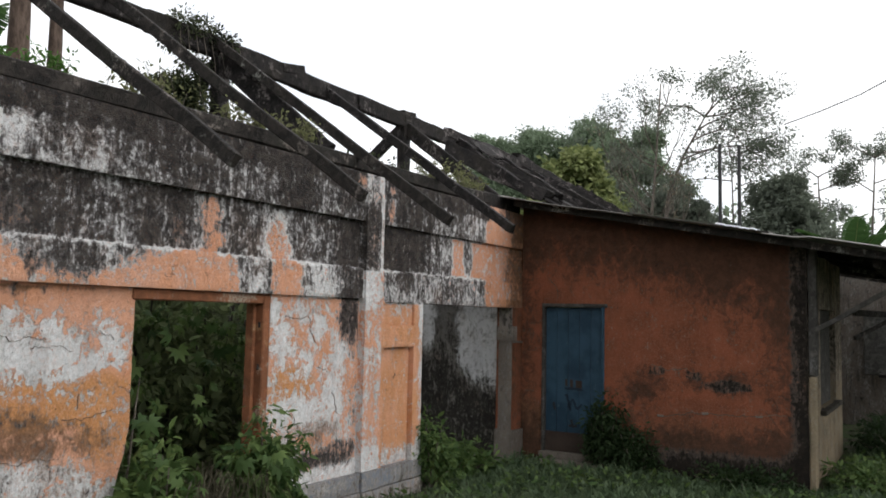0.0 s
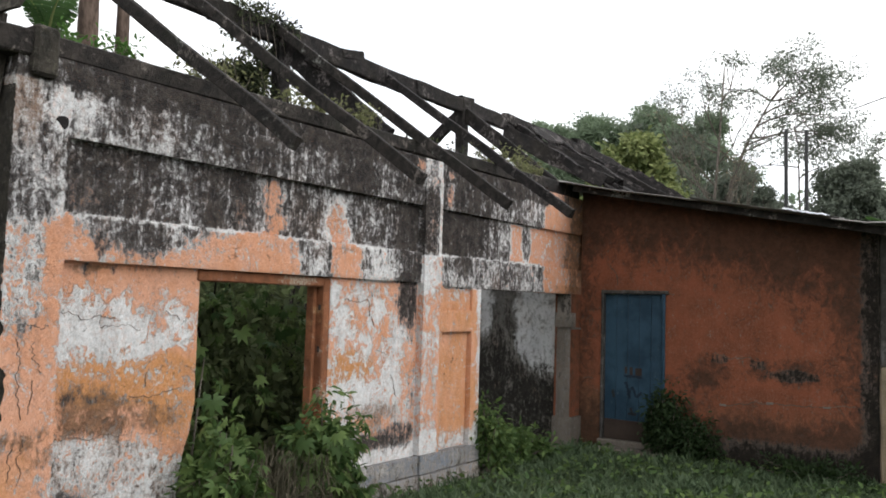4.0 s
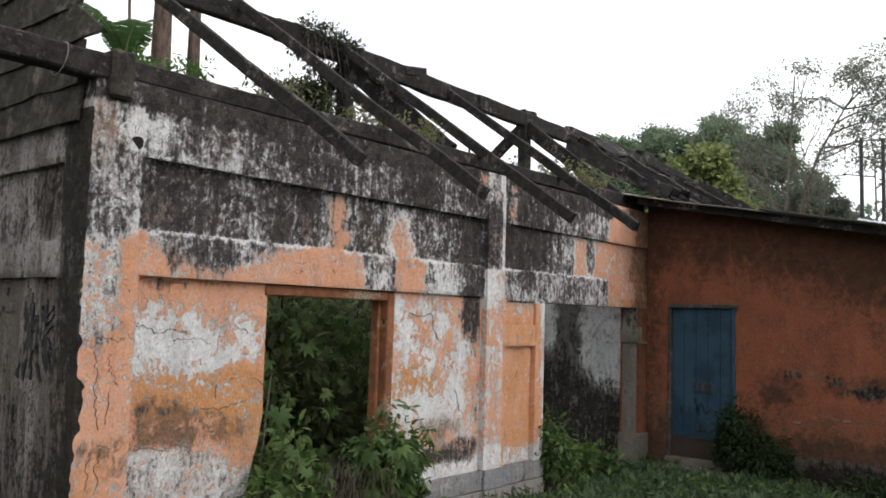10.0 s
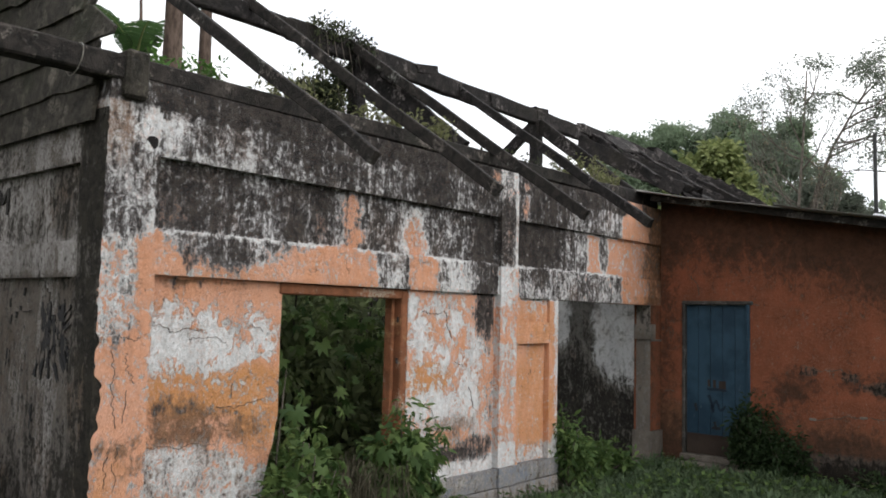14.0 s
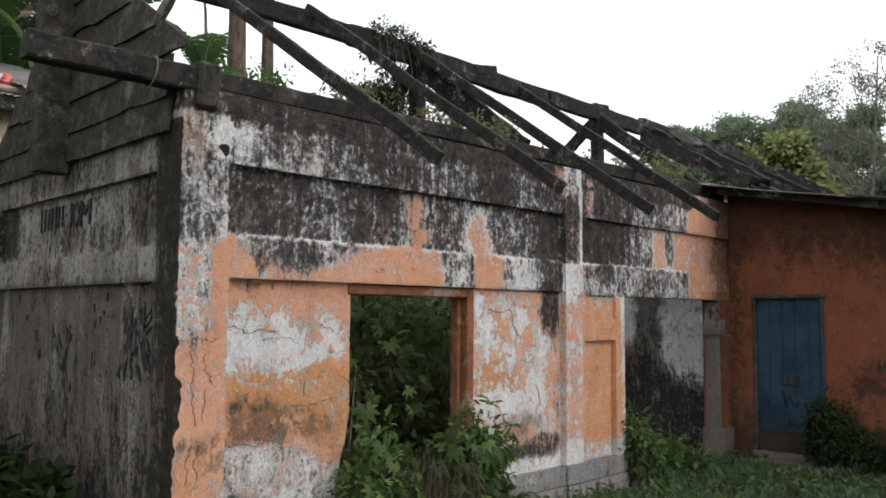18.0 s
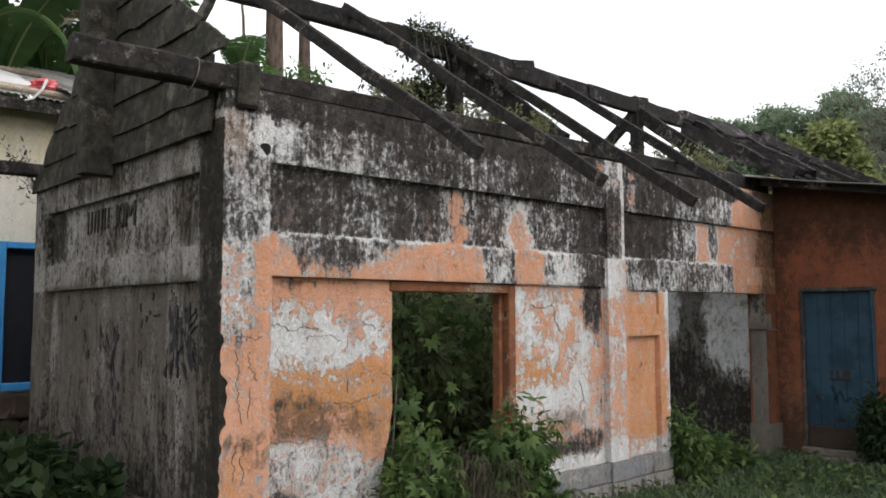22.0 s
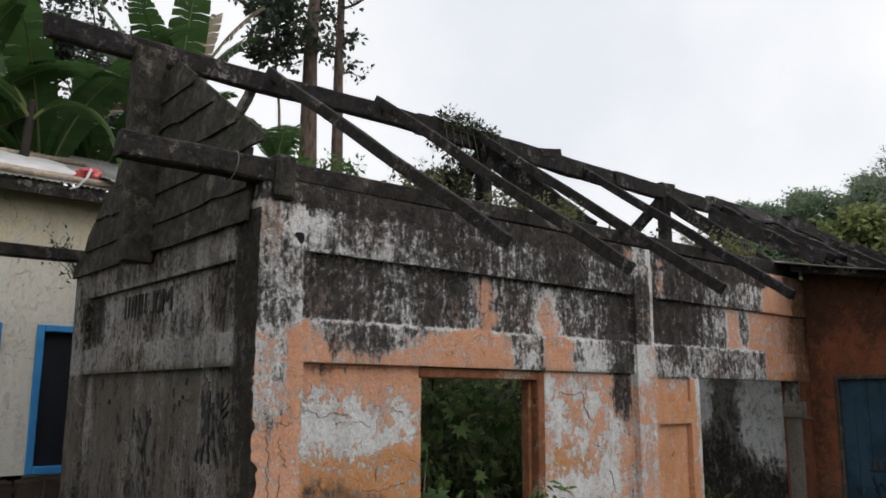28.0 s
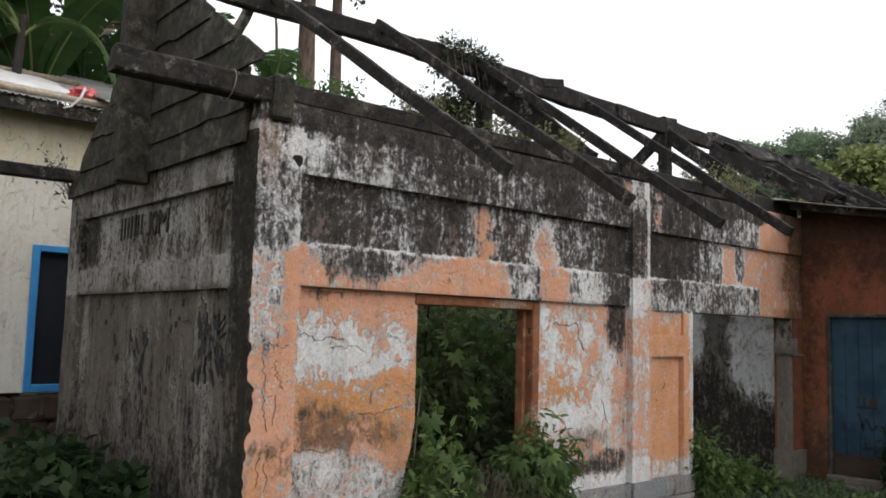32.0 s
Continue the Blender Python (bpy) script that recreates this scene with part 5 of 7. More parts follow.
wing_z = lambda x, y: eaves(y) - 0.02 + 0.03 * (x - 9.9)
edges_y = (6.9, 5.1, 3.35, 1.75, 0.45, -1.2)
for row, (yb, ya) in enumerate(zip(edges_y, edges_y[1:])):
    for i in range(7):
        xa = 9.86 + i * 0.98 - 0.02 * row
        part("sheet", corrugated(xa, xa + 1.0, ya - 0.08, yb, lambda x, y, r=row: wing_z(x, y) - 0.012 * (r % 2) + (0.03 * (5.52 - y) * 0.2 if y < 1.3 else 0), seed=row * 10 + i), M_TIN, roof_wing)
for i, xx in enumerate((10.02, 11.5, 12.8, 14.2, 15.6, 16.9)):
    beam("rafter", (xx, Y - 0.06, eaves(Y) - 0.085), (xx, -1.0, eaves(-1.0) - 0.085), 0.05, 0.09, M_BEAM, roof_wing, 40 + i)
tin = root("bent_tin_sheet", "bent piece of new white tin lying on the roof", "tin sheet")
bm = bmesh.new()
grid = [[bm.verts.new((9.80 + 0.06 * a, 1.80 + 0.042 * b + 0.02 * noise.noise((a * 0.9, 3, b * 0.2)), eaves(1.80 + 0.042 * b) + 0.012 + 0.022 * abs(noise.noise((a * 0.35, b * 0.5, 6))) + 0.010 * (b > 8) - 0.025 * (a == 0))) for b in range(12)] for a in range(11)]
for a in range(10):
    for b in range(11):
        bm.faces.new((grid[a][b], grid[a + 1][b], grid[a + 1][b + 1], grid[a][b + 1]))
bmesh.ops.solidify(bm, geom=bm.faces[:], thickness=0.004)
part("sheet", bm, M_WHITETIN, tin)


# closed dark disc, flush with the plaster, painted for the hole's shade
pts, fcs = tube([(2.81, Y - 0.003, 3.0), (2.812, Y + 0.02, 3.003), (2.81, Y + 0.06, 3.0)], [0.043, 0.042, 0.035], 14)
link_mesh("hole_shade", [(x + 0.018 * noise.noise((x * 60, z * 60, 2)), y, z + 0.022 * noise.noise((x * 60, z * 60, 7))) for x, y, z in pts], fcs, M_CHAR, wall_south, "flush dark disc for the shaded inside of a broken hole")

# ---- roof timbers ----
plate = root("wall_plate", "weathered dark timber wall plate along the wall top", "beam", "structure")
beam("plate_front", (2.62, Y + 0.10, 3.49), (9.45, Y + 0.10, 3.52), 0.17, 0.14, M_BEAM, plate, 1, segs=24, wob=0.02)
beam("plate_back", (-2.5, BACK - 0.05, 3.30), (10.2, BACK - 0.05, 3.42), 0.14, 0.13, M_BEAM, plate, 2, segs=20)
part("corner_block", rough_box(2.575, 2.74, Y - 0.06, Y + 0.16, 3.26, 3.585, 0.02, 0.012), M_BOARD, plate)
purlin = beam("projecting_beam", (1.50, Y + 0.04, 3.452), (2.64, Y + 0.05, 3.462), 0.15, 0.165, M_BEAM, None, 4, ragged=0.02)
tagged(purlin, "thick weathered beam end sticking out past the gable", "beam")
wire = link_mesh("wire_loop", *tube([(2.28 + 0.02 * math.sin(a), Y + 0.045 + 0.100 * math.cos(a), 3.448 + 0.112 * math.sin(a)) for a in [i * math.pi / 8 for i in range(17)]], [0.004] * 17, 5), M_GREYWOOD)
tagged(wire, "pale wire tied round the beam end", "wire")

frame_ = root("roof_frame", "charred bare ridge and rafters of the lost roof", "roof frame", "structure")
RY = 7.10
beam("ridge_beam", (1.47, RY, 4.985), (5.6, RY, 5.0), 0.11, 0.20, M_CHAR, frame_, 11, segs=26, wob=0.035, ragged=0.05)
beam("ridge_beam", (5.5, RY + 0.02, 5.01), (9.2, RY, 4.97), 0.11, 0.24, M_CHAR, frame_, 12, segs=22, wob=0.03, ragged=0.05)
beam("ridge_beam", (9.1, RY - 0.02, 4.985), (11.9, RY, 4.96), 0.11, 0.22, M_CHAR, frame_, 13, segs=18, wob=0.03, ragged=0.06)
for i, (xt, xb, zt, zb) in enumerate(((3.60, 3.87, 5.14, 2.95), (4.95, 5.27, 5.18, 2.90), (6.40, 6.66, 5.10, 2.86), (8.44, 7.99, 5.02, 2.92))):
    beam("rafter", (xb, 4.0, zb), (xt, RY + 0.04, zt), 0.06, 0.105, M_BEAM if i < 3 else M_CHAR, frame_, 20 + i, segs=20, wob=0.03, ragged=0.02)
for n_, xx in ((0, 6.56), (1, 10.36)):
    beam("king_post", (xx, RY, 3.55), (xx, RY, 5.06 + 0.02 * n_), 0.15, 0.17, M_CHAR, frame_, 30 + n_, up=(1, 0, 0))
    beam("principal_rafter", (xx, 5.45, 3.62), (xx, RY - 0.05, 4.86), 0.08, 0.24 - 0.04 * n_, M_CHAR, frame_, 32 + n_, segs=14)
    beam("principal_rafter", (xx, BACK - 0.2, 3.50), (xx, RY + 0.05, 4.86), 0.08, 0.17, M_CHAR, frame_, 34 + n_, segs=14)
    beam("tie_beam", (xx, Y + 0.15, 3.50), (xx, BACK - 0.1, 3.48), 0.12, 0.16, M_CHAR, frame_, 36 + n_)
    beam("strut", (xx, RY + 0.1, 3.70), (xx, 8.15, 4.28), 0.07, 0.09, M_CHAR, frame_, 38 + n_)
    beam("strut", (xx, RY - 0.1, 3.70), (xx, 6.2, 4.22), 0.07, 0.09, M_CHAR, frame_, 42 + n_)
beam("hanging_slat", (10.2, 7.7, 4.5), (10.1, 8.0, 3.7), 0.03, 0.05, M_CHAR, frame_, 50)
beam("block", (7.55, RY, 5.06), (7.95, RY, 5.12), 0.13, 0.12, M_CHAR, frame_, 51, ragged=0.03)
beam("block", (10.25, RY, 5.07), (10.6, RY, 5.09), 0.13, 0.12, M_CHAR, frame_, 52, ragged=0.03)
beam("collar", (6.42, 6.55, 4.62), (6.62, 6.3, 4.45), 0.06, 0.09, M_CHAR, frame_, 53)
beam("back_rafter", (3.45, RY + 0.05, 4.93), (3.40, 8.05, 4.32), 0.07, 0.12, M_GREYWOOD, frame_, 54, wob=0.03, ragged=0.08)

# added dark filler that closes the gap between facade top and wing roof
beam("dark_gap_filler", (9.40, Y + 0.11, 3.52), (10.5, Y + 0.11, 3.52), 0.05, 0.21, M_CHAR, frame_, 57)

# burnt roof covering left at the far end
burnt = root("burnt_roof_section", "collapsed burnt roof boards and rafters beside the wing", "burnt roof", "structure")
def sag(x):
    return 5.04 - 0.03 * max(0, x - 11.5) + 0.04 * noise.noise((x * 1.3, 2, 0))


def burnt_board(name, x0, x1, y, z, wide, seed, tilt=0.68, drop=0.0):
    """A charred roofing board along x, lying on the slope, its ends burnt to points."""
    rnd = random.Random(seed)
    n, verts, faces = 16, [], []
    for i in range(n + 1):
        f = i / n
        taper = min(1.0, 0.15 + 5.0 * min(f, 1 - f)) * (0.75 + 0.5 * abs(noise.noise((f * 5, seed, 1))))
        x = x0 + (x1 - x0) * f
        zz = z - drop * f + 0.05 * noise.noise((x * 1.1, seed * 3.3, 0))
        lo, hi = -0.5 * wide * taper, 0.5 * wide * taper * (0.7 + 0.6 * rnd.random())
        for off, up in ((lo, 0.0), (hi, 0.0), (hi, 0.03), (lo, 0.03)):
            verts.append((x + rnd.uniform(-0.03, 0.03), y + off, zz + off * tilt + up))
    for i in range(n):
        for j in range(4):
            a, b = i * 4 + j, i * 4 + (j + 1) % 4
            faces.append((a, b, b + 4, a + 4))
    faces += [(3, 2, 1, 0), (n * 4, n * 4 + 1, n * 4 + 2, n * 4 + 3)]
    return link_mesh(name, verts, faces, M_CHAR, burnt)


beam("ridge_piece", (11.55, RY, 5.06), (14.5, RY - 0.05, 4.99), 0.10, 0.17, M_CHAR, burnt, 55, segs=18, wob=0.06, ragged=0.16)
beam("ridge_piece", (14.15, RY, 5.10), (16.9, RY - 0.08, 4.84), 0.11, 0.20, M_CHAR, burnt, 56, segs=18, wob=0.07, ragged=0.18)
for i, (xt, xb, yb, lift) in enumerate(((12.0, 11.3, 5.5, 0.0), (12.55, 12.3, 5.45, -0.05), (13.3, 12.6, 5.4, 0.02), (14.4, 14.1, 5.4, 0.03), (14.75, 15.2, 5.5, 0.06), (15.6, 15.3, 5.4, 0.0), (16.4, 16.6, 5.35, -0.06))):
    beam("rafter", (xb, yb, 3.98 + 0.5 * lift), (xt, RY + 0.05, sag(xt) + lift), 0.075, 0.13, M_CHAR, burnt, 60 + i, segs=14, wob=0.07, ragged=0.12)
for i in range(46):
    f = random.random() ** 1.2
    xa = random.uniform(11.5, 15.4)
    y0 = 5.45 + 1.5 * f
    z0 = sag(xa) - 1.10 + 1.08 * f - random.uniform(0.0, 0.16)
    burnt_board("batten", xa, xa + random.uniform(0.8, 2.0), y0, z0, random.uniform(0.16, 0.40), 72 + i, random.uniform(0.4, 1.0), random.uniform(-0.05, 0.3))
for i in range(9):
    xa = 11.1 + i * 0.62 + random.uniform(-0.2, 0.2)
    beam("fallen_board", (xa, 6.7 - 0.05 * i, sag(xa) - random.uniform(0.2, 0.5)), (xa + random.uniform(0.2, 1.1), 5.5, 3.92 + random.uniform(-0.05, 0.1)), 0.03, random.uniform(0.14, 0.26), M_CHAR, burnt, 110 + i, ragged=0.14, wob=0.07)

# ---- boarded gable top ----
gable_top = root("boarded_gable", "mossy overlapping weatherboards in the gable above the wall", "gable", "structure")
tops = (3.38, 3.65, 3.93, 4.21, 4.49, 4.76)
z_prev = 3.14
for i, zt in enumerate(tops):
    zm = (z_prev + zt) / 2
    yr = 5.2 if z_prev < 3.5 else max(4.93, 4.93 + (z_prev - 3.60) / 0.66)
    yl = 9.14 - max(0, z_prev - 3.2) / 0.74 - 0.10 * (i % 2)
    bm = bmesh.new()
    n = 44
    rows_ = []
    for j in range(n + 1):
        y = yr + (yl - yr) * j / n
        e = 0.05 * noise.noise((y * 2.2, i * 3.1, 0))
        slit = 0.028 * ramp(noise.noise((y * 1.7, i * 2.3, 4)), 0.25, 0.45) * (1 if i in (1, 2, 3, 4) else 0)
        za, zb = z_prev - 0.035 + slit + 0.012 * noise.noise((y * 3, i, 1)), zt + 0.012 * noise.noise((y * 2.5, i, 7))
        cut_r, cut_l = 3.60 + (y - 4.93) * 0.66, 3.20 + (9.15 - y) * 0.74
        zb = max(za + 0.02, min(zb, cut_r + 0.05, cut_l + 0.05))
        rows_.append([bm.verts.new(v) for v in ((X - 0.055 + e * 0.2, y, za), (X - 0.028 + e * 0.2, y, za), (X - 0.004 + e * 0.2, y, zb), (X - 0.031 + e * 0.2, y, zb))])
    for a, b in zip(rows_, rows_[1:]):
        for p in range(4):
            bm.faces.new((a[p], a[(p + 1) % 4], b[(p + 1) % 4], b[p]))
    bm.faces.new(rows_[0][::-1])
    bm.faces.new(rows_[-1])
    part("weatherboard", bm, M_BOARD, gable_top)
    z_prev = zt
beam("gable_post", (2.345, 7.04, 3.02), (2.345, 7.04, 4.97), 0.27, 0.17, M_BOARD, gable_top, 15, up=(0, 1, 0), wob=0.01)

# ---- cream house behind ----
HY = 10.6
house = root("cream_house", "cream-washed house with bright blue window frames and a zinc roof", "house")
cream_wear = lambda x, z: (0.0, -0.25 + 0.25 * ramp(z, 4.0, 4.3) + 0.2 * (1 - ramp(z, 0.95, 1.2)), 0.75 * ramp(z, 3.2, 4.0))
slab("wall", "y", (-3.5, 1.02), (0.97, 4.30), HY, HY + 0.2, M_CREAM, house, cream_wear, 0.2)
slab("wall", "y", (2.13, 2.51), (0.97, 2.72), HY, HY + 0.2, M_CREAM, house, cream_wear, 0.1)
slab("wall", "y", (1.02, 3.6), (2.72, 4.30), HY, HY + 0.2, M_CREAM, house, cream_wear, 0.15)
slab("wall", "y", (3.6, 7.0), (0.97, 4.30), HY, HY + 0.2, M_CREAM, house, cream_wear, 0.2)
slab("wall", "x", (HY + 0.004, 15.0), (0.0, 4.30), -3.5, -3.3, M_CREAM, house, cream_wear, 0.4)
for i in range(3):
    for j in range(34):
        x0 = -3.4 + j * 0.305 + 0.15 * (i % 2) + random.uniform(-0.03, 0.03)
        part("brick", rough_box(x0, x0 + random.uniform(0.25, 0.32), HY - 0.05 - random.uniform(0, 0.03), HY + 0.2, 0.02 + 0.31 * i, 0.315 + 0.31 * i + random.uniform(-0.02, 0.0), 0.025, 0.03), M_RUBBLE, house)
for xa, xb in ((1.02, 2.13), (2.51, 3.6)):
    win = new("window")
    win.parent = house
    part("frame_post", rough_box(xa, xa + 0.085, HY - 0.03, HY + 0.12, 0.97, 2.72), M_BRIGHTBLUE, win)
    part("frame_post", rough_box(xb - 0.085, xb, HY - 0.03, HY + 0.12, 0.97, 2.72), M_BRIGHTBLUE, win)
    part("frame_head", rough_box(xa + 0.085, xb - 0.085, HY - 0.03, HY + 0.12, 2.64, 2.72), M_BRIGHTBLUE, win)
    part("sill", rough_box(xa + 0.085, xb - 0.085, HY - 0.04, HY + 0.12, 0.97, 1.06), M_BRIGHTBLUE, win)
    # near-black sheet painted to stand for dark glass and the unlit room
    part("dark_window_fill", rough_box(xa + 0.085, xb - 0.085, HY + 0.07, HY + 0.10, 1.06, 2.64, 0.0), M_DARKROOM, win)
beam("fascia", (-3.6, HY - 0.35, 4.30), (7.2, HY - 0.35, 4.30), 0.05, 0.15, M_BEAM, house, 5, segs=16)
part("soffit", rough_box(-3.6, 7.2, HY - 0.33, HY + 0.1, 4.315, 4.335), M_GREYWOOD, house)
house_z = lambda x, y: 4.40 + (y - HY + 0.4) * 0.40
for i in range(11):
    xa = -3.6 + i * 0.98
    part("roof_sheet", corrugated(xa, xa + 1.03, HY - 0.42, HY + 2.6, house_z, seed=60 + i), M_TINLIGHT, house)
for i, (ya, zz) in enumerate(((HY - 0.36, 4.475), (HY - 0.18, 4.545), (HY + 1.35, 5.16))):
    pole = link_mesh("bamboo_pole", *tube([(-3.0 + 1.05 * j, ya + 0.03 * math.sin(j + i), zz - 0.015 * (j % 2)) for j in range(7)], [0.045, 0.042, 0.045, 0.042, 0.044, 0.04, 0.038], 9), M_BAMBOO, smooth=True)
    tagged(pole, "pale bamboo pole weighing down the zinc roof", "pole", "poles on the zinc roof")
rag_bm = bmesh.new()
bmesh.ops.create_icosphere(rag_bm, subdivisions=4, radius=1.0)
for v in rag_bm.verts:
    n_ = 1 + 0.45 * noise.noise(v.co * 1.7) + 0.25 * noise.noise(v.co * 4.3)
    v.co = Vector((2.90 + v.co.x * 0.15 * n_, HY - 0.24 + v.co.y * 0.14 * n_, max(4.50, 4.585 + v.co.z * 0.085 * n_)))
rag = part("red_cloth", rag_bm, M_RED)
tagged(rag, "crumpled red cloth on the zinc roof edge", "cloth")
sheet_bm = bmesh.new()
bmesh.ops.create_grid(sheet_bm, x_segments=24, y_segments=8, size=0.5)
for v in sheet_bm.verts:
    v.co = Vector((1.2 + v.co.x * 3.4, HY + 0.62 + v.co.y * 1.3, 4.40 + 0.40 * (1.02 + v.co.y * 1.3) + 0.03 + 0.05 * abs(noise.noise(v.co * 6)) + 0.02 * noise.noise(v.co * 19)))
bmesh.ops.solidify(sheet_bm, geom=sheet_bm.faces[:], thickness=0.01)
tarp = part("tarpaulin", sheet_bm, M_CLOTH)
tagged(tarp, "crumpled grey-white tarpaulin spread on the zinc roof", "tarpaulin")
strap = link_mesh("cloth_strip", *tube([(2.86, HY - 0.40, 4.62), (2.80, HY - 0.45, 4.48), (2.70, HY - 0.44, 4.36), (2.62, HY - 0.43, 4.33)], [0.02, 0.016, 0.014, 0.01], 6), M_CLOTH)
tagged(strap, "torn pale strip hanging over the eave", "cloth")
for i in range(4):
    p_ = part("loose_sheet", corrugated(3.0 + i * 0.09, 3.16 + i * 0.09, HY - 0.5, HY + 0.1, lambda x, y: 4.55 + (y - HY + 0.4) * 0.2 - (x - 3.0) * 0.35, seed=80 + i), M_TINLIGHT, house)


# ---- plants ----
def shrub(name, label, centre, size, n_stems, leaf, mat, leaf_size, per, category="shrub", twig=M_GREYBARK, droop=0.3, width=1.0, seed=0):
    """A bush: thin bent stems and many leaves gathered round their upper parts."""
    rnd = random.Random(seed)
    bush = root(name, label, category)
    cx, cy, cz = centre
    sx, sy, sz = size
    stems, cs, rs, ns = [], [], [], []
    for i in range(n_stems):
        a, q = rnd.uniform(0, 6.28), math.sqrt(rnd.random())
        ex, ey, ez = cx + sx * q * math.cos(a), cy + sy * q * math.sin(a), cz + sz * (0.35 + 0.65 * rnd.random()) * (1 - 0.35 * q)
        bx, by = cx + 0.35 * (ex - cx), cy + 0.35 * (ey - cy)
        pts = [(bx, by, cz - 0.08), (bx + 0.3 * (ex - bx), by + 0.3 * (ey - by), cz + 0.45 * (ez - cz)), (bx + 0.7 * (ex - bx), by + 0.7 * (ey - by), cz + 0.8 * (ez - cz)), (ex, ey, ez)]
        stems.append(tube(pts, [0.012, 0.010, 0.008, 0.004], 5))
        for f in (0.45, 0.75, 1.0):
            k_ = f * 3
            j = min(int(k_), 2)
            p = Vector(pts[j]).lerp(Vector(pts[j + 1]), k_ - j)
            cs.append(p)
            rs.append(0.10 + 0.12 * rnd.random() * max(sx, sz))
            ns.append(per)
    link_mesh("stem", *joined(stems), twig, bush)
    p, w, s = clumps(cs, rs, ns, leaf_size, droop=droop)
    keep = p[:, 2] > cz + 0.01
    scatter("foliage", leaf, p[keep], w[keep], s[keep], np.full(keep.sum(), width), mat, bush)
    return bush


shrub("doorway_shrub", "leafy green shrub growing out of the overgrown doorway", (4.05, 4.88, 0), (0.17, 0.22, 1.1), 20, LEAF, M_LEAF, 0.095, 24, seed=1)
shrub("doorway_shrub", "tall leafy green shrub against the doorway jamb", (5.17, 4.86, 0), (0.22, 0.20, 1.2), 30, LEAF, M_LEAF, 0.095, 26, seed=2, droop=0.7)
shrub("cassava_plant", "cassava plant with drooping lobed leaves against the jamb", (5.15, 4.80, 0), (0.28, 0.18, 1.15), 18, PALM, M_LEAF, 0.12, 5, "plant", seed=31, droop=1.2)
shrub("cassava_plant", "cassava plant with drooping lobed leaves at the broken edge", (4.06, 4.80, 0), (0.26, 0.2, 1.1), 16, PALM, M_LEAF, 0.12, 4, "plant", seed=32, droop=1.2)
shrub("cassava_plant", "cassava plant with broad lobed leaves in the doorway", (4.3, 4.80, 0), (0.24, 0.2, 0.5), 8, PALM, M_LEAFLIGHT, 0.10, 4, "plant", seed=3)
shrub("cassava_plant", "cassava plant with pale lobed leaves below the jamb", (5.15, 4.62, 0), (0.35, 0.15, 0.5), 10, PALM, M_LEAF, 0.10, 4, "plant", seed=4)
shrub("cassava_plant", "tall cassava plant inside the roofless room", (4.25, 5.55, 0), (0.30, 0.3, 1.95), 9, PALM, M_LEAF, 0.12, 3, "plant", seed=5, droop=1.1)
shrub("opening_shrub", "light green shrub beside the wide opening", (8.02, 5.10, 0), (0.22, 0.30, 0.88), 20, LEAF, M_LEAF, 0.09, 24, seed=6)
shrub("opening_shrub", "low green shrub in the wide opening", (8.9, 5.2, 0), (0.7, 0.4, 0.42), 30, LEAF, M_LEAF, 0.11, 24, seed=7)
shrub("door_shrub", "dense dark shrub growing over the blue door's edge", (10.2, 3.74, 0), (0.18, 0.22, 1.12), 30, LEAF, M_LEAFSHADE, 0.07, 34, seed=8)
shrub("door_shrub", "low dark shrub spreading along the wing wall", (10.16, 3.38, 0), (0.2, 0.34, 0.66), 34, LEAF, M_LEAFSHADE, 0.07, 30, seed=28)
shrub("wing_weed", "low dark weeds at the wing wall's foot", (10.05, 2.0, 0), (0.3, 0.6, 0.3), 26, LEAF, M_LEAFSHADE, 0.07, 22, seed=9)
shrub("wing_weed", "bright low weeds by the wing corner", (10.9, 0.7, 0), (0.8, 0.6, 0.34), 40, LEAF, M_LEAF, 0.08, 22, seed=10)
shrub("gable_shrub", "dark broad-leaved shrub at the grey gable's foot", (1.75, 6.55, 0), (0.55, 0.7, 1.0), 60, LEAF, M_LEAFSHADE, 0.12, 26, seed=11, width=1.7)
shrub("gable_shrub", "dark broad-leaved shrub near the grey gable", (1.5, 8.0, 0), (0.9, 0.9, 0.95), 70, LEAF, M_LEAFSHADE, 0.12, 22, seed=12, width=1.7)
shrub("veranda_weed", "dark weeds by the veranda posts", (14.6, 0.6, 0), (1.6, 0.6, 0.5), 50, LEAF, M_LEAFSHADE, 0.1, 20, seed=13)

# dry stems tangled in the doorway
dry = root("dry_stems", "tangle of dry grey grass stems in the doorway", "dry grass")
bits = []
for i in range(520):
    x0, y0 = random.uniform(4.2, 5.0), random.uniform(4.6, 5.3)
    h = random.uniform(0.2, 0.75)
    dx, dy = random.gauss(0, 0.22), random.gauss(-0.05, 0.15)
    bits.append(tube([(x0, y0, -0.02), (x0 + dx * 0.25, y0 + dy * 0.3, h * 0.75), (x0 + dx * 0.7, y0 + dy * 0.7, h), (x0 + dx * 1.3, y0 + dy * 1.2, h * random.uniform(0.4, 0.9))], [0.004, 0.0035, 0.003, 0.0015], 3))
link_mesh("stem_tangle", *joined(bits), M_STRAW, dry)

# thicket filling the roofless room
thicket = root("thicket", "dense dark thicket filling the roofless room", "thicket", "stuff")
cs = [(random.uniform(3.2, 8.6), random.uniform(6.2, 8.6), random.uniform(0.15, 2.5)) for _ in range(420)]
cs = [c for c in cs if (c[0] < 7.6 or c[2] < 0.5) and c[2] < 1.9 + 0.42 * (c[1] - 6.2)]
p, w, s = clumps(cs, [random.uniform(0.2, 0.42) for _ in cs], [80] * len(cs), 0.125, droop=0.35)
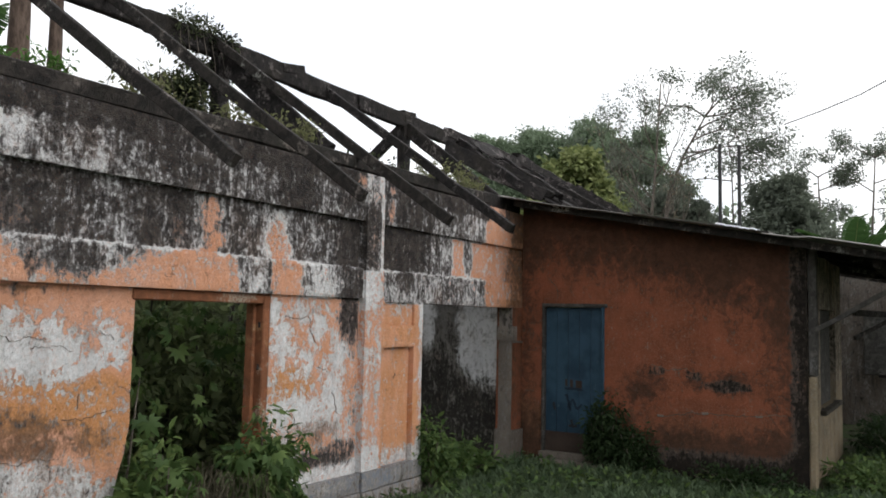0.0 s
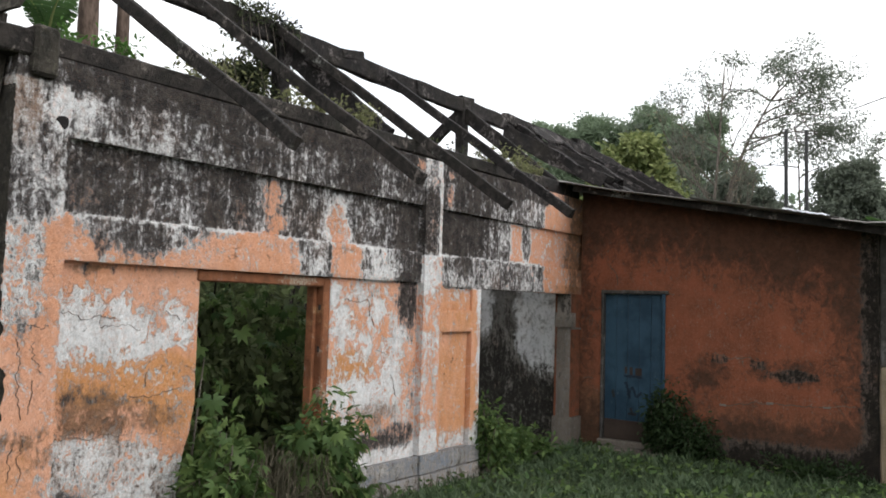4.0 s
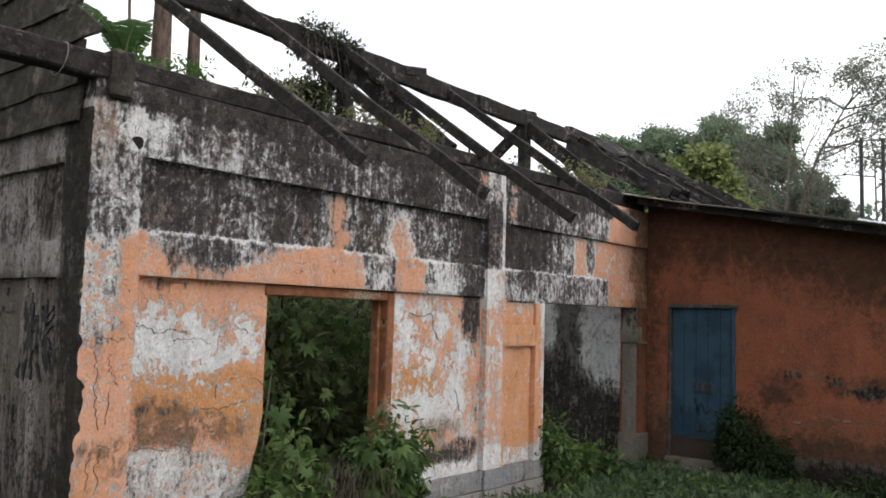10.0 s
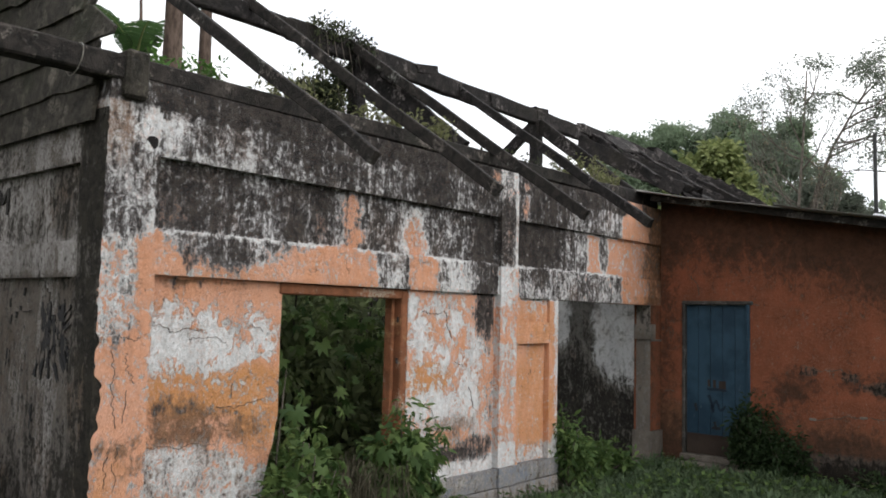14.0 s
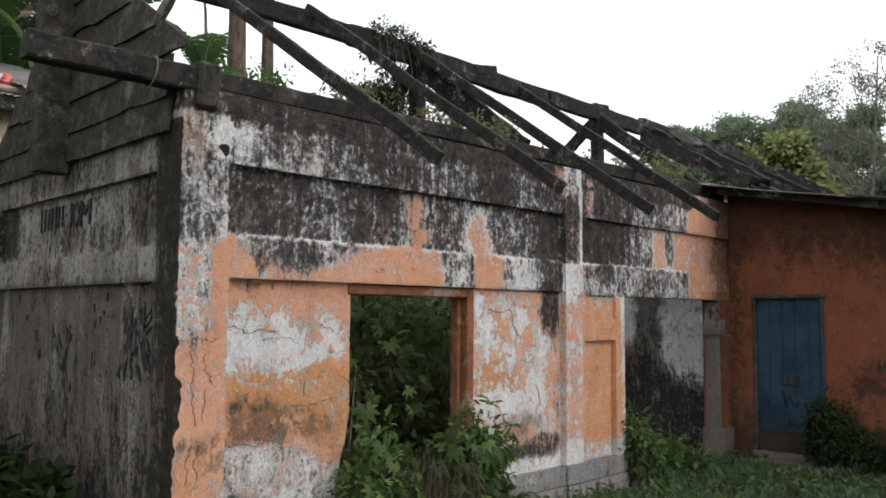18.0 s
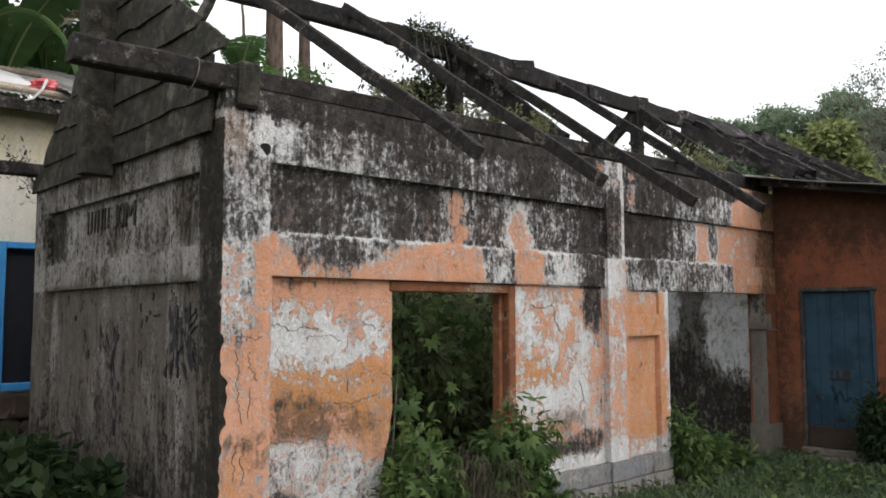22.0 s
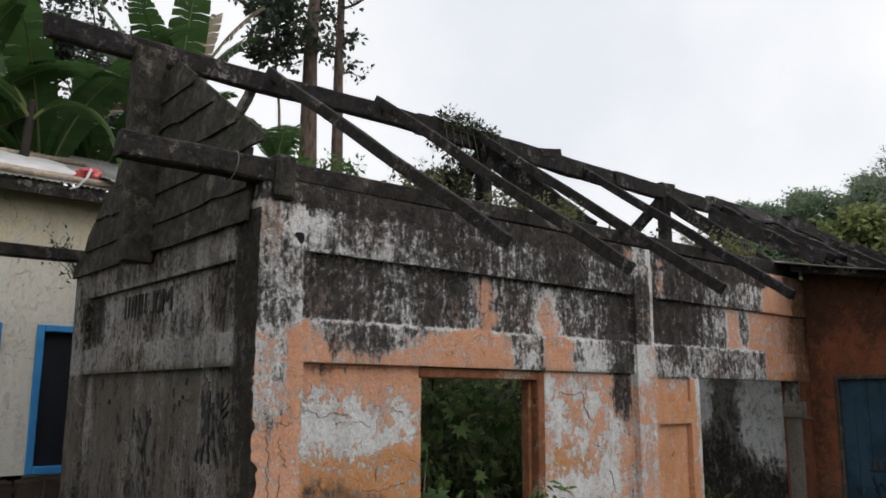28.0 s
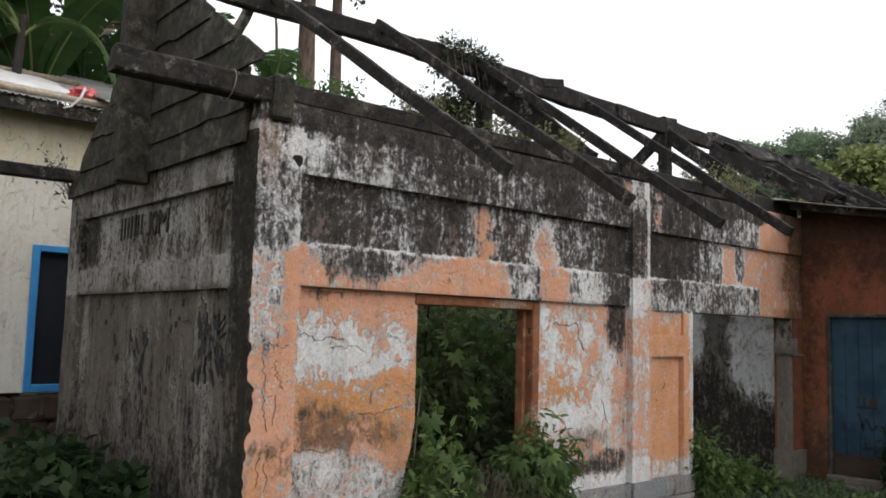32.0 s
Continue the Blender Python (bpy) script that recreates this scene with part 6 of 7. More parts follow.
scatter("leaves", LEAF, p, w, s, np.full(len(p), 1.2), M_THICKET, thicket, kind="stuff")
cs = [(random.uniform(3.6, 6.6), random.uniform(5.6, 6.6), random.uniform(0.3, 2.1)) for _ in range(46)]
p, w, s = clumps(cs, [0.3] * len(cs), [6] * len(cs), 0.11, droop=0.9)
scatter("lobed_leaves", PALM, p, w, s, np.ones(len(p)), M_LEAF, thicket, kind="stuff")
bits = []
for i in range(26):
    x0, y0 = random.uniform(3.4, 7.4), random.uniform(5.6, 8.4)
    bits.append(tube([(x0, y0, -0.05), (x0 + random.uniform(-0.2, 0.2), y0, 1.0), (x0 + random.uniform(-0.5, 0.5), y0 + random.uniform(-0.3, 0.3), 2.4)], [0.018, 0.014, 0.008], 5))
link_mesh("stems", *joined(bits), M_DARKBARK, thicket)

# vines and weeds on the roof timbers
vine = root("truss_vine", "dusty vine hanging in a clump from the roof truss", "vine")
cs = [(6.35 + random.gauss(0, 0.26), random.uniform(7.1, 8.4), 0) for _ in range(85)]
cs = [(x, y, max(3.65, 5.0 - (y - 7.1) * 0.62 - abs(random.gauss(0, 0.42)))) for x, y, _ in cs] + [(5.9 + 0.1 * i, 7.1, 5.1 + random.uniform(-0.08, 0.06)) for i in range(9)]
p, w, s = clumps(cs, [random.uniform(0.08, 0.2) for _ in cs], [190] * len(cs), 0.05, droop=0.4)
scatter("leaves", LEAF, p, w, s, np.full(len(p), 1.1), M_VINE, vine)
link_mesh("tendrils", *joined([tube([(5.9 + 0.11 * i, 7.05, 5.1), (5.9 + 0.12 * i, 7.0, 4.6 + 0.3 * random.random()), (5.95 + 0.12 * i, 7.0, 4.3 + 0.4 * random.random())], [0.006, 0.004, 0.002], 4) for i in range(9)]), M_GREYBARK, vine)
for xa, xb, hi, n_, mat_, lab in ((2.9, 3.5, 0.22, 90, M_LEAFLIGHT, "fresh green weeds growing on the wall top"), (3.8, 4.7, 0.34, 64, M_DUSTY, "thin weeds growing on the wall top"), (4.9, 6.2, 0.28, 170, M_DUSTY, "dusty yellowish weeds growing on the wall top"), (7.0, 7.6, 0.2, 40, M_VINE, "thin weeds growing on the wall top"), (8.2, 9.6, 0.30, 220, M_DUSTY, "dusty green weeds growing on the wall top")):
    weed = root("wall_top_weed", lab, "weed", group="weeds on the wall top")
    bits, pl = [], []
    for i in range(n_ // 4):
        x0, y0 = random.uniform(xa, xb), Y + random.uniform(0.16, 0.45)
        h = hi * random.uniform(0.5, 1.25)
        ex, ey = x0 + random.uniform(-0.12, 0.12), y0 + random.uniform(-0.05, 0.08)
        bits.append(tube([(x0, y0, 3.42), (x0, y0, 3.52 + h * 0.4), (ex, ey, 3.52 + h)], [0.005, 0.004, 0.002], 4))
        pl += [Vector((x0, y0, 3.52 + h * 0.3)).lerp(Vector((ex, ey, 3.52 + h)), q / 5) for q in range(6)]
    link_mesh("stem", *joined(bits), M_GREYBARK, weed)
    p, w, s = clumps(pl, [0.05] * len(pl), [4] * len(pl), 0.055)
    scatter("foliage", LEAF, p, w, s, np.ones(len(p)), mat_, weed)
tuft = root("wall_top_weed", "thin dry weed rooted on the gable's far corner", "weed", group="weeds on the wall top")
bits, pl = [], []
for i in range(9):
    e = Vector((2.36 + random.uniform(-0.28, 0.12), 9.12 + random.uniform(-0.1, 0.1), 3.22 + random.uniform(-0.12, 0.5)))
    m1 = Vector((2.44, 9.1, 3.16)).lerp(e, 0.5) + Vector((0, 0, 0.05))
    bits.append(tube([(2.46, 9.1, 3.14), m1, e], [0.006, 0.004, 0.002], 4))
    pl += [m1.lerp(e, q / 3) for q in range(4)]
link_mesh("stem", *joined(bits), M_GREYBARK, tuft)
p, w, s = clumps(pl, [0.05] * len(pl), [3] * len(pl), 0.05)
scatter("foliage", LEAF, p, w, s, np.ones(len(p)), M_VINE, tuft)
stub = beam("broken_post", (4.33, Y + 0.35, 3.45), (4.36, Y + 0.35, 3.86), 0.05, 0.07, M_BEAM, None, 8, ragged=0.04, up=(1, 0, 0))
tagged(stub, "short broken post stub on the wall top", "post")


# ---- banana plants ----
def banana_leaf(base, way, length, width, bend, seed, mat=M_BANANA):
    """A long leaf on a bent midrib, its blade torn into strips."""
    rnd = random.Random(seed)
    base, way = Vector(base), Vector(way).normalized()
    side = way.cross(Vector((0, 0, 1)))
    side = side.normalized() if side.length > 0.05 else Vector((1, 0, 0))
    n, verts, faces, spine = 26, [], [], []
    p, d = base.copy(), way.copy()
    for i in range(n + 1):
        spine.append(p.copy())
        p += d * (length / n)
        d = (d + Vector((0, 0, -bend / n))).normalized()
    for sgn in (-1, 1):
        gap = 0.0
        for i in range(3, n):
            t = i / n
            wd = width * math.sin(math.pi * min(1, (t - 0.06) * 1.03)) ** 0.55
            if rnd.random() < 0.06:
                gap = rnd.uniform(0.05, 0.25)
            else:
                gap *= 0.5
            a, b = spine[i], spine[i + 1]
            drop = Vector((0, 0, -wd * (0.12 + 0.14 * rnd.random() + gap)))
            out = side * sgn * wd
            fw = (b - a) * 0.8
            o = len(verts)
            verts += [a, b, b + out * 0.5 + fw * 0.6 + drop * 0.2, a + out * 0.5 + fw * 0.6 + drop * 0.2, b + out + fw + drop - (b - a) * gap, a + out + fw + drop]
            faces += [(o, o + 1, o + 2, o + 3), (o + 3, o + 2, o + 4, o + 5)]
    rib = tube(spine, [0.028 * (1 - 0.85 * i / n) for i in range(n + 1)], 5)
    return verts, faces, rib


def banana_plant(name, label, at, height, leaves, length, seed, dry=0, rise=(0.4, 2.4)):
    rnd = random.Random(seed)
    plant = root(name, label, "banana plant")
    x, y, z = at
    link_mesh("stem", *tube([(x, y, z - 0.1), (x + 0.03, y, z + height * 0.5), (x + 0.05, y, z + height)], [0.16, 0.13, 0.09], 10), M_DARKBARK, plant, smooth=True)
    ribs = []
    for i in range(leaves):
        a = 2 * math.pi * i / leaves + rnd.uniform(-0.3, 0.3)
        up = rnd.uniform(*rise)
        v, f, rib = banana_leaf((x + 0.05, y, z + height - 0.1), (math.cos(a), math.sin(a), up), length * rnd.uniform(0.8, 1.15), 0.31 * rnd.uniform(0.85, 1.15), rnd.uniform(0.8, 2.0), seed * 31 + i)
        link_mesh("leaf", v, f, M_DRYLEAF if i < dry else M_BANANA, plant)
        ribs.append(rib)
    for rib in ribs:
        link_mesh("midrib", *rib, M_TREELIGHT, plant)
    return plant


banana_plant("banana_plant", "tall banana plant with torn leaves behind the gable", (4.75, 12.7, 0.8), 5.2, 9, 3.0, 1, 2, (1.0, 5.0))
banana_plant("banana_plant", "banana plant with hanging leaves over the zinc roof", (2.9, 12.9, 0.8), 4.1, 10, 3.3, 2, 1, (0.8, 3.6))
banana_plant("banana_plant", "banana plant with a flower stalk behind the house", (3.9, 13.8, 0.8), 4.2, 11, 3.0, 3, 2, (0.6, 3.0))
banana_plant("banana_plant", "banana plant beside the cream house", (1.5, 12.9, 0.8), 4.3, 11, 3.3, 4, 1, (0.8, 3.6))
banana_plant("banana_plant", "banana plant behind the wing roof", (30.0, 2.5, 0.2), 3.3, 12, 2.5, 5, 0, (1.6, 6.0))
banana_plant("banana_plant", "young yellow-green banana plant behind the gable corner", (6.1, 11.6, 0.4), 5.3, 4, 1.0, 9, 0, (2.5, 5.0))
leaf_plant = root("banana_plant", "young banana plant with one broad hanging leaf by the gable", "banana plant")
link_mesh("stem", *tube([(2.35, 11.9, 0.5), (2.38, 11.9, 3.2), (2.5, 11.85, 5.9)], [0.12, 0.09, 0.05], 9), M_DARKBARK, leaf_plant, smooth=True)
for i, (wy, ln, wd, bd) in enumerate((((0.55, -0.35, 0.85), 1.9, 0.33, 3.6), ((-0.8, -0.3, 1.0), 2.2, 0.30, 2.4), ((-0.3, 0.6, 1.3), 2.0, 0.30, 1.6))):
    v, f, rib = banana_leaf((2.5, 11.85, 5.6), wy, ln, wd, bd, 500 + i)
    link_mesh("leaf", v, f, M_BANANA, leaf_plant)
    link_mesh("midrib", *rib, M_TREELIGHT, leaf_plant)
flower = link_mesh("banana_flower", *tube([(3.95, 13.7, 5.9), (3.9, 13.5, 5.75), (3.88, 13.45, 5.5), (3.88, 13.45, 5.3)], [0.02, 0.03, 0.08, 0.01], 8), M_RED, smooth=True)
tagged(flower, "dark red banana flower hanging from its stalk", "flower")


# ---- trees ----
def tree(name, label, at, height, crown_r, trunk_r, mat, n_limbs, n_leaf, leaf_size, bark=M_BARK, start=0.45, flat=0.6, lean=(0, 0), seed=0, lump=0.28, twigs=False, clear=1.0):
    """A tree: tapered trunk, forked limbs, and clumps of leaves round the limb ends with gaps between."""
    rnd = random.Random(seed)
    t = root(name, label, "tree")
    x, y, z = at
    trunk, limbs, cs, rs = [], [], [], []
    for i in range(8):
        f = i / 7
        trunk.append((x + lean[0] * f + 0.12 * rnd.uniform(-1, 1) * f, y + lean[1] * f + 0.12 * rnd.uniform(-1, 1) * f, z - 0.2 + height * 0.92 * f))
    for i in range(n_limbs):
        f = start + (0.92 - start) * i / max(1, n_limbs - 1)
        k_ = f * 7
        j = min(int(k_), 6)
        b = Vector(trunk[j]).lerp(Vector(trunk[j + 1]), k_ - j)
        a = i * 2.4 + rnd.uniform(-0.5, 0.5)
        reach = crown_r * rnd.uniform(0.55, 1.1) * (1.05 - 0.45 * abs(f - 0.65) / 0.4)
        e = b + Vector((math.cos(a) * reach, math.sin(a) * reach, reach * flat * rnd.uniform(0.3, 1.0)))
        m1 = b.lerp(e, 0.5) + Vector((0, 0, -0.08 * reach))
        limbs.append(tube([b, m1, e], [trunk_r * 0.4 * (1.1 - f), trunk_r * 0.25 * (1.1 - f), trunk_r * 0.08], 5))
        for q in range(4):
            g = 0.45 + 0.2 * q
            s_ = b.lerp(e, min(g, 1.0)) + Vector([rnd.gauss(0, 0.22 * reach) for _ in range(3)])
            limbs.append(tube([b.lerp(e, min(g, 1) * 0.85), s_], [trunk_r * 0.12, trunk_r * 0.04], 4))
            for v_ in range(3):
                t_ = s_ + Vector([rnd.gauss(0, 0.13 * reach) for _ in range(3)]) + Vector((0, 0, 0.06 * reach))
                limbs.append(tube([s_, t_], [trunk_r * 0.045, trunk_r * 0.015], 3))
                if rnd.random() < clear:
                    cs.append(t_)
                    rs.append(crown_r * lump * rnd.uniform(0.35, 0.95))
    link_mesh("trunk", *joined([tube(trunk, [trunk_r * (1 - 0.94 * i / 7) for i in range(8)], 9)] + limbs), bark, t, smooth=True)
    if n_leaf > 3500:
        n_leaf, leaf_size = int(n_leaf * 1.4), leaf_size * 0.85
    per = max(6, n_leaf // max(1, len(cs)))
    p, w, s = clumps(cs, rs, [per] * len(cs), leaf_size, flat=0.7, droop=0.25)
    scatter("crown", FAR, p, w, s, np.full(len(p), 1.5), mat, t)
    return t


def lush_tree(name, label, at, height, crown_r, mat, n_lobes, n_leaf, leaf_size, bark=M_DARKBARK, seed=0, low=0.25, tall=1.0):
    """A tree with a close crown: rounded lobes of leaves that overlap, with ragged skins and dark hollows between."""
    rnd = random.Random(seed)
    t = root(name, label, "tree")
    x, y, z = at
    limbs = [tube([(x, y, z - 0.2), (x + 0.1, y, z + height * 0.4), (x, y + 0.1, z + height * 0.85)], [0.03 * height, 0.022 * height, 0.006 * height], 8)]
    places, ways, sizes = [], [], []
    for i in range(n_lobes):
        f = (i + 0.5) / n_lobes
        a = i * 2.4 + rnd.uniform(-0.4, 0.4)
        zc = z + height * (low + (0.92 - low) * f)
        spread = crown_r * (1 - 0.75 * max(0, f - 0.45) / 0.55) * rnd.uniform(0.35, 0.85)
        lr = crown_r * rnd.uniform(0.30, 0.52) * (1.15 - 0.45 * f)
        c = np.array((x + spread * math.cos(a), y + spread * math.sin(a), zc - 0.4 * lr))
        limbs.append(tube([(x, y, zc - 0.6 * spread), tuple(c)], [0.008 * height, 0.003 * height], 5))
        n = int(n_leaf / n_lobes)
        d = rng.normal(size=(n, 3))
        d /= np.linalg.norm(d, axis=1, keepdims=True)
        bump = np.array([1.0 + 0.6 * noise.noise((v[0] * 2.3 + i, v[1] * 2.3, v[2] * 2.3)) + 0.6 * noise.noise((v[0] * 6.1 + i, v[1] * 6.1, v[2] * 6.1)) for v in d])
        rad = lr * bump * rng.uniform(0.45, 1.0, n) ** 0.6 * rng.uniform(0.9, 1.15, n)
        places.append(c + d * rad[:, None] * (1, 1, 0.8 * tall))
        ways.append(d * 0.6 + rng.normal(size=(n, 3)) * 0.5 + (0, 0, -0.35))
        sizes.append(leaf_size * rng.uniform(0.6, 1.35, n))
    link_mesh("trunk", *joined(limbs), bark, t, smooth=True)
    scatter("crown", FAR, np.concatenate(places), np.concatenate(ways), np.concatenate(sizes), np.full(sum(len(v) for v in sizes), 1.4), mat, t)
    return t


def grown_tree(name, label, trunk, trunk_r, boughs, levels, mat, per, leaf_size, bark, seed=0, clear=1.0, rise=0.1, fork=0.6, lump=0.3):
    """A tree of forked branches: trunk points, then boughs (place along the trunk, direction, length) that fork again and again; leaves in small clusters at the twig ends."""
    rnd = random.Random(seed)
    t = root(name, label, "tree")
    pts = [Vector(p) for p in trunk]
    tubes = [tube(pts, [trunk_r * (1 - 0.75 * i / (len(pts) - 1)) for i in range(len(pts))], 8)]
    ends = []

    def grow(p, d, l, r, n):
        path = [p]
        for _ in range(3):
            d = (d + Vector((rnd.gauss(0, 0.16), rnd.gauss(0, 0.16), rnd.gauss(rise, 0.14)))).normalized()
            path.append(path[-1] + d * (l / 3))
        tubes.append(tube(path, [r, r * 0.85, r * 0.7, r * 0.5], 5 if n > 1 else 3))
        if n == 0:
            ends.append(path[-1])
            return
        for q in (2, 3, 3):
            side = Vector((rnd.gauss(0, fork), rnd.gauss(0, fork), rnd.gauss(0, fork * 0.7)))
            grow(path[q], (d + side).normalized(), l * rnd.uniform(0.5, 0.75), r * 0.55, n - 1)

    for f, d, l in boughs:
        k_ = f * (len(pts) - 1)
        j = min(int(k_), len(pts) - 2)
        grow(pts[j].lerp(pts[j + 1], k_ - j), Vector(d).normalized(), l, trunk_r * 0.36, levels)
    link_mesh("trunk", *joined(tubes), bark, t, smooth=True)
    ends = [e for e in ends if rnd.random() < clear]
    p, w, s = clumps(ends, [lump * rnd.uniform(0.6, 1.3) for _ in ends], [per] * len(ends), leaf_size, flat=0.55, droop=0.3)
    scatter("crown", FAR, p, w, s, np.full(len(p), 1.4), mat, t)
    return t


# behind the gable
tree("tall_tree", "tall slender tree with a bare brown trunk behind the ruin", (8.75, 15.0, 0.5), 17.0, 2.0, 0.34, M_TREEDARK, 9, 2600, 0.20, M_BARK, 0.75, seed=1)
tree("tall_tree", "tall slender tree with vines on its trunk behind the ruin", (9.6, 15.2, 0.5), 17.5, 0.75, 0.23, M_TREEDARK, 20, 1500, 0.13, M_BARK, 0.56, seed=2, lump=0.22)
tree("tall_tree", "thin leaning tree beside the bare trunk", (8.6, 14.6, 0.5), 11.6, 1.0, 0.09, M_TREEDARK, 14, 2400, 0.14, M_BARK, 0.8, lean=(-1.1, 0.3), seed=3, lump=0.25)
tree("leafy_tree", "dark leafy tree behind the banana plants", (4.2, 19.5, 0.6), 12.5, 2.6, 0.25, M_TREEDARK, 16, 12000, 0.15, M_DARKBARK, 0.3, seed=4)
tree("leafy_tree", "dark leafy tree behind the cream house", (1.0, 19.0, 0.6), 12.0, 3.2, 0.25, M_TREEDARK, 16, 14000, 0.16, M_DARKBARK, 0.3, seed=5)
tree("leafy_tree", "dark leafy tree beside the banana plants", (-3.0, 18.0, 0.6), 11.0, 3.4, 0.25, M_TREE, 14, 9000, 0.18, M_DARKBARK, 0.35, seed=6)
tree("low_tree", "low yellow-green bush rising behind the wall top", (7.1, 11.6, 0.4), 5.3, 0.85, 0.06, M_LEAFLIGHT, 16, 5000, 0.085, M_BARK, 0.6, seed=9, lump=0.3)
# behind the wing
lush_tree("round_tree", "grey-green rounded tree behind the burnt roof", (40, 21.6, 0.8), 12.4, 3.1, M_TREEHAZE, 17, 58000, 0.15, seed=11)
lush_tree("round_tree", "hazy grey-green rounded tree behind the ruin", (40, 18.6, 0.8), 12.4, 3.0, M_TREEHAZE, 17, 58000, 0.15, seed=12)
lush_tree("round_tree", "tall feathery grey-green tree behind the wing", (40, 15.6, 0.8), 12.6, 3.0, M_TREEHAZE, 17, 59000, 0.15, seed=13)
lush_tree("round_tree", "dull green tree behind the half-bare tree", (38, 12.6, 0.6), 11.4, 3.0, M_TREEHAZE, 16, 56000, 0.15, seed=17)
lush_tree("round_tree", "low dull green tree below the half-bare tree", (35, 10.2, 0.6), 7.8, 2.5, M_TREEHAZEDIM, 14, 40000, 0.15, seed=27)
lush_tree("leafy_tree", "yellow-green leafy tree behind the wing roof", (24, 9.9, 0.3), 7.6, 1.85, M_TREELIGHT, 22, 22000, 0.19, M_BARK, seed=14, low=0.4)
lush_tree("leafy_tree", "yellow-green low tree behind the wing roof", (23, 8.55, 0.3), 5.6, 1.35, M_TREELIGHT, 14, 10000, 0.19, M_BARK, seed=15, low=0.4)
grown_tree("bare_tree", "half-bare grey tree with thin upright branches", [(31, 9.7, 0.3), (31, 9.7, 3.2), (31, 9.6, 5.4), (31, 9.4, 8.0), (31, 9.2, 11.2)], 0.10, [(0.3, (0, 0.5, 1), 1.8), (0.32, (0.4, -0.6, 1), 1.7), (0.42, (0, 0.9, 1), 1.8), (0.45, (0.2, 1.0, 0.5), 2.2), (0.5, (0, -0.9, 1), 1.5), (0.55, (0, 0.7, 1), 2.0), (0.58, (0, 1.0, 0.6), 2.3), (0.62, (0.3, 1.0, 0.8), 2.0), (0.7, (0, -0.5, 1), 1.4), (0.74, (0, 0.9, 0.7), 1.8), (0.78, (0, 0.5, 1), 1.4), (0.9, (0, -0.3, 1), 0.9)], 3, M_TREEHAZEDIM, 20, 0.095, M_GREYBARK, seed=16, clear=0.7, rise=0.14, fork=0.45, lump=0.3)
grown_tree("bare_tree", "bare grey bush of upright stems behind the wing roof", [(30, 9.5, 0.3), (30, 9.5, 2.4), (30, 9.5, 3.6)], 0.09, [(0.5, (0, 0.7, 1), 2.2), (0.6, (0, -0.6, 1), 2.0), (0.7, (0, 0.2, 1), 2.6), (0.8, (0.3, -0.2, 1), 2.4), (0.9, (0, 0.9, 1), 2.2), (1.0, (0, -0.8, 1), 2.0), (1.0, (0, 0.1, 1), 2.6), (0.95, (0.3, -0.4, 1), 2.5)], 3, M_DRYLEAF, 6, 0.08, M_GREYBARK, seed=36, clear=0.4, rise=0.14, fork=0.4, lump=0.25)
grown_tree("spreading_tree", "tall sparse spreading tree with dark leaf clusters", [(33, 10.0, 0.4), (33, 9.8, 4.0), (33, 9.5, 7.0), (33, 8.9, 8.6), (33, 8.0, 10.2)], 0.12, [(0.7, (0, -0.8, 0.2), 1.5), (0.74, (0.2, -1, 0.1), 1.8), (0.78, (0.4, -1, 0.35), 1.7), (0.85, (-0.4, -1, 0.15), 2.0), (0.92, (0, -0.9, 0.6), 1.5), (1.0, (0.2, -0.3, 1), 1.0), (1.0, (-0.4, -0.8, 0.8), 1.3), (1.0, (0.3, -1, 0.2), 1.4), (1.0, (0.3, 0.6, 0.8), 1.2), (0.62, (0, 0.8, 0.7), 1.1)], 3, M_TREEHAZEDIM, 44, 0.10, M_GREYBARK, seed=44, clear=0.9, rise=-0.04, fork=0.62, lump=0.62)
grown_tree("spreading_tree", "sparse drooping dark tree beside the poles", [(34, 7.1, 0.4), (34, 7.1, 4.0), (34, 7.2, 8.6)], 0.08, [(0.4, (0, 0.8, 0.5), 1.4), (0.45, (0.2, -0.8, 0.4), 1.2), (0.5, (0, 0.9, 0.4), 1.5), (0.55, (0, 0.4, 0.8), 1.2), (0.6, (0.2, -0.8, 0.5), 1.2), (0.65, (0, 1.0, 0.2), 1.6), (0.7, (0, 0.9, 0.3), 1.4), (0.75, (0, -0.9, 0.2), 1.2), (0.85, (0, -0.6, 0.6), 1.2), (0.9, (0, 0.9, 0.2), 1.4), (1.0, (0, 0.3, 1), 1.0), (1.0, (0, -0.6, 0.3), 1.0)], 2, M_TREEHAZEDIM, 110, 0.10, M_GREYBARK, seed=19, clear=0.95, rise=-0.1, fork=0.7, lump=0.55)
lush_tree("round_tree", "dense dark green tree behind the wing", (33, 5.2, 0.5), 7.6, 2.1, M_TREEHAZEDIM, 16, 37000, 0.15, seed=20, low=0.35)
lush_tree("round_tree", "low dull green tree between the bare bush and the poles", (34, 8.5, 0.5), 7.0, 1.35, M_TREEHAZEDIM, 13, 15000, 0.13, seed=38, low=0.35)
lush_tree("round_tree", "low dark green tree beside the poles", (32, 7.0, 0.5), 5.9, 1.4, M_TREEHAZEDIM, 12, 18000, 0.13, seed=37, low=0.4)
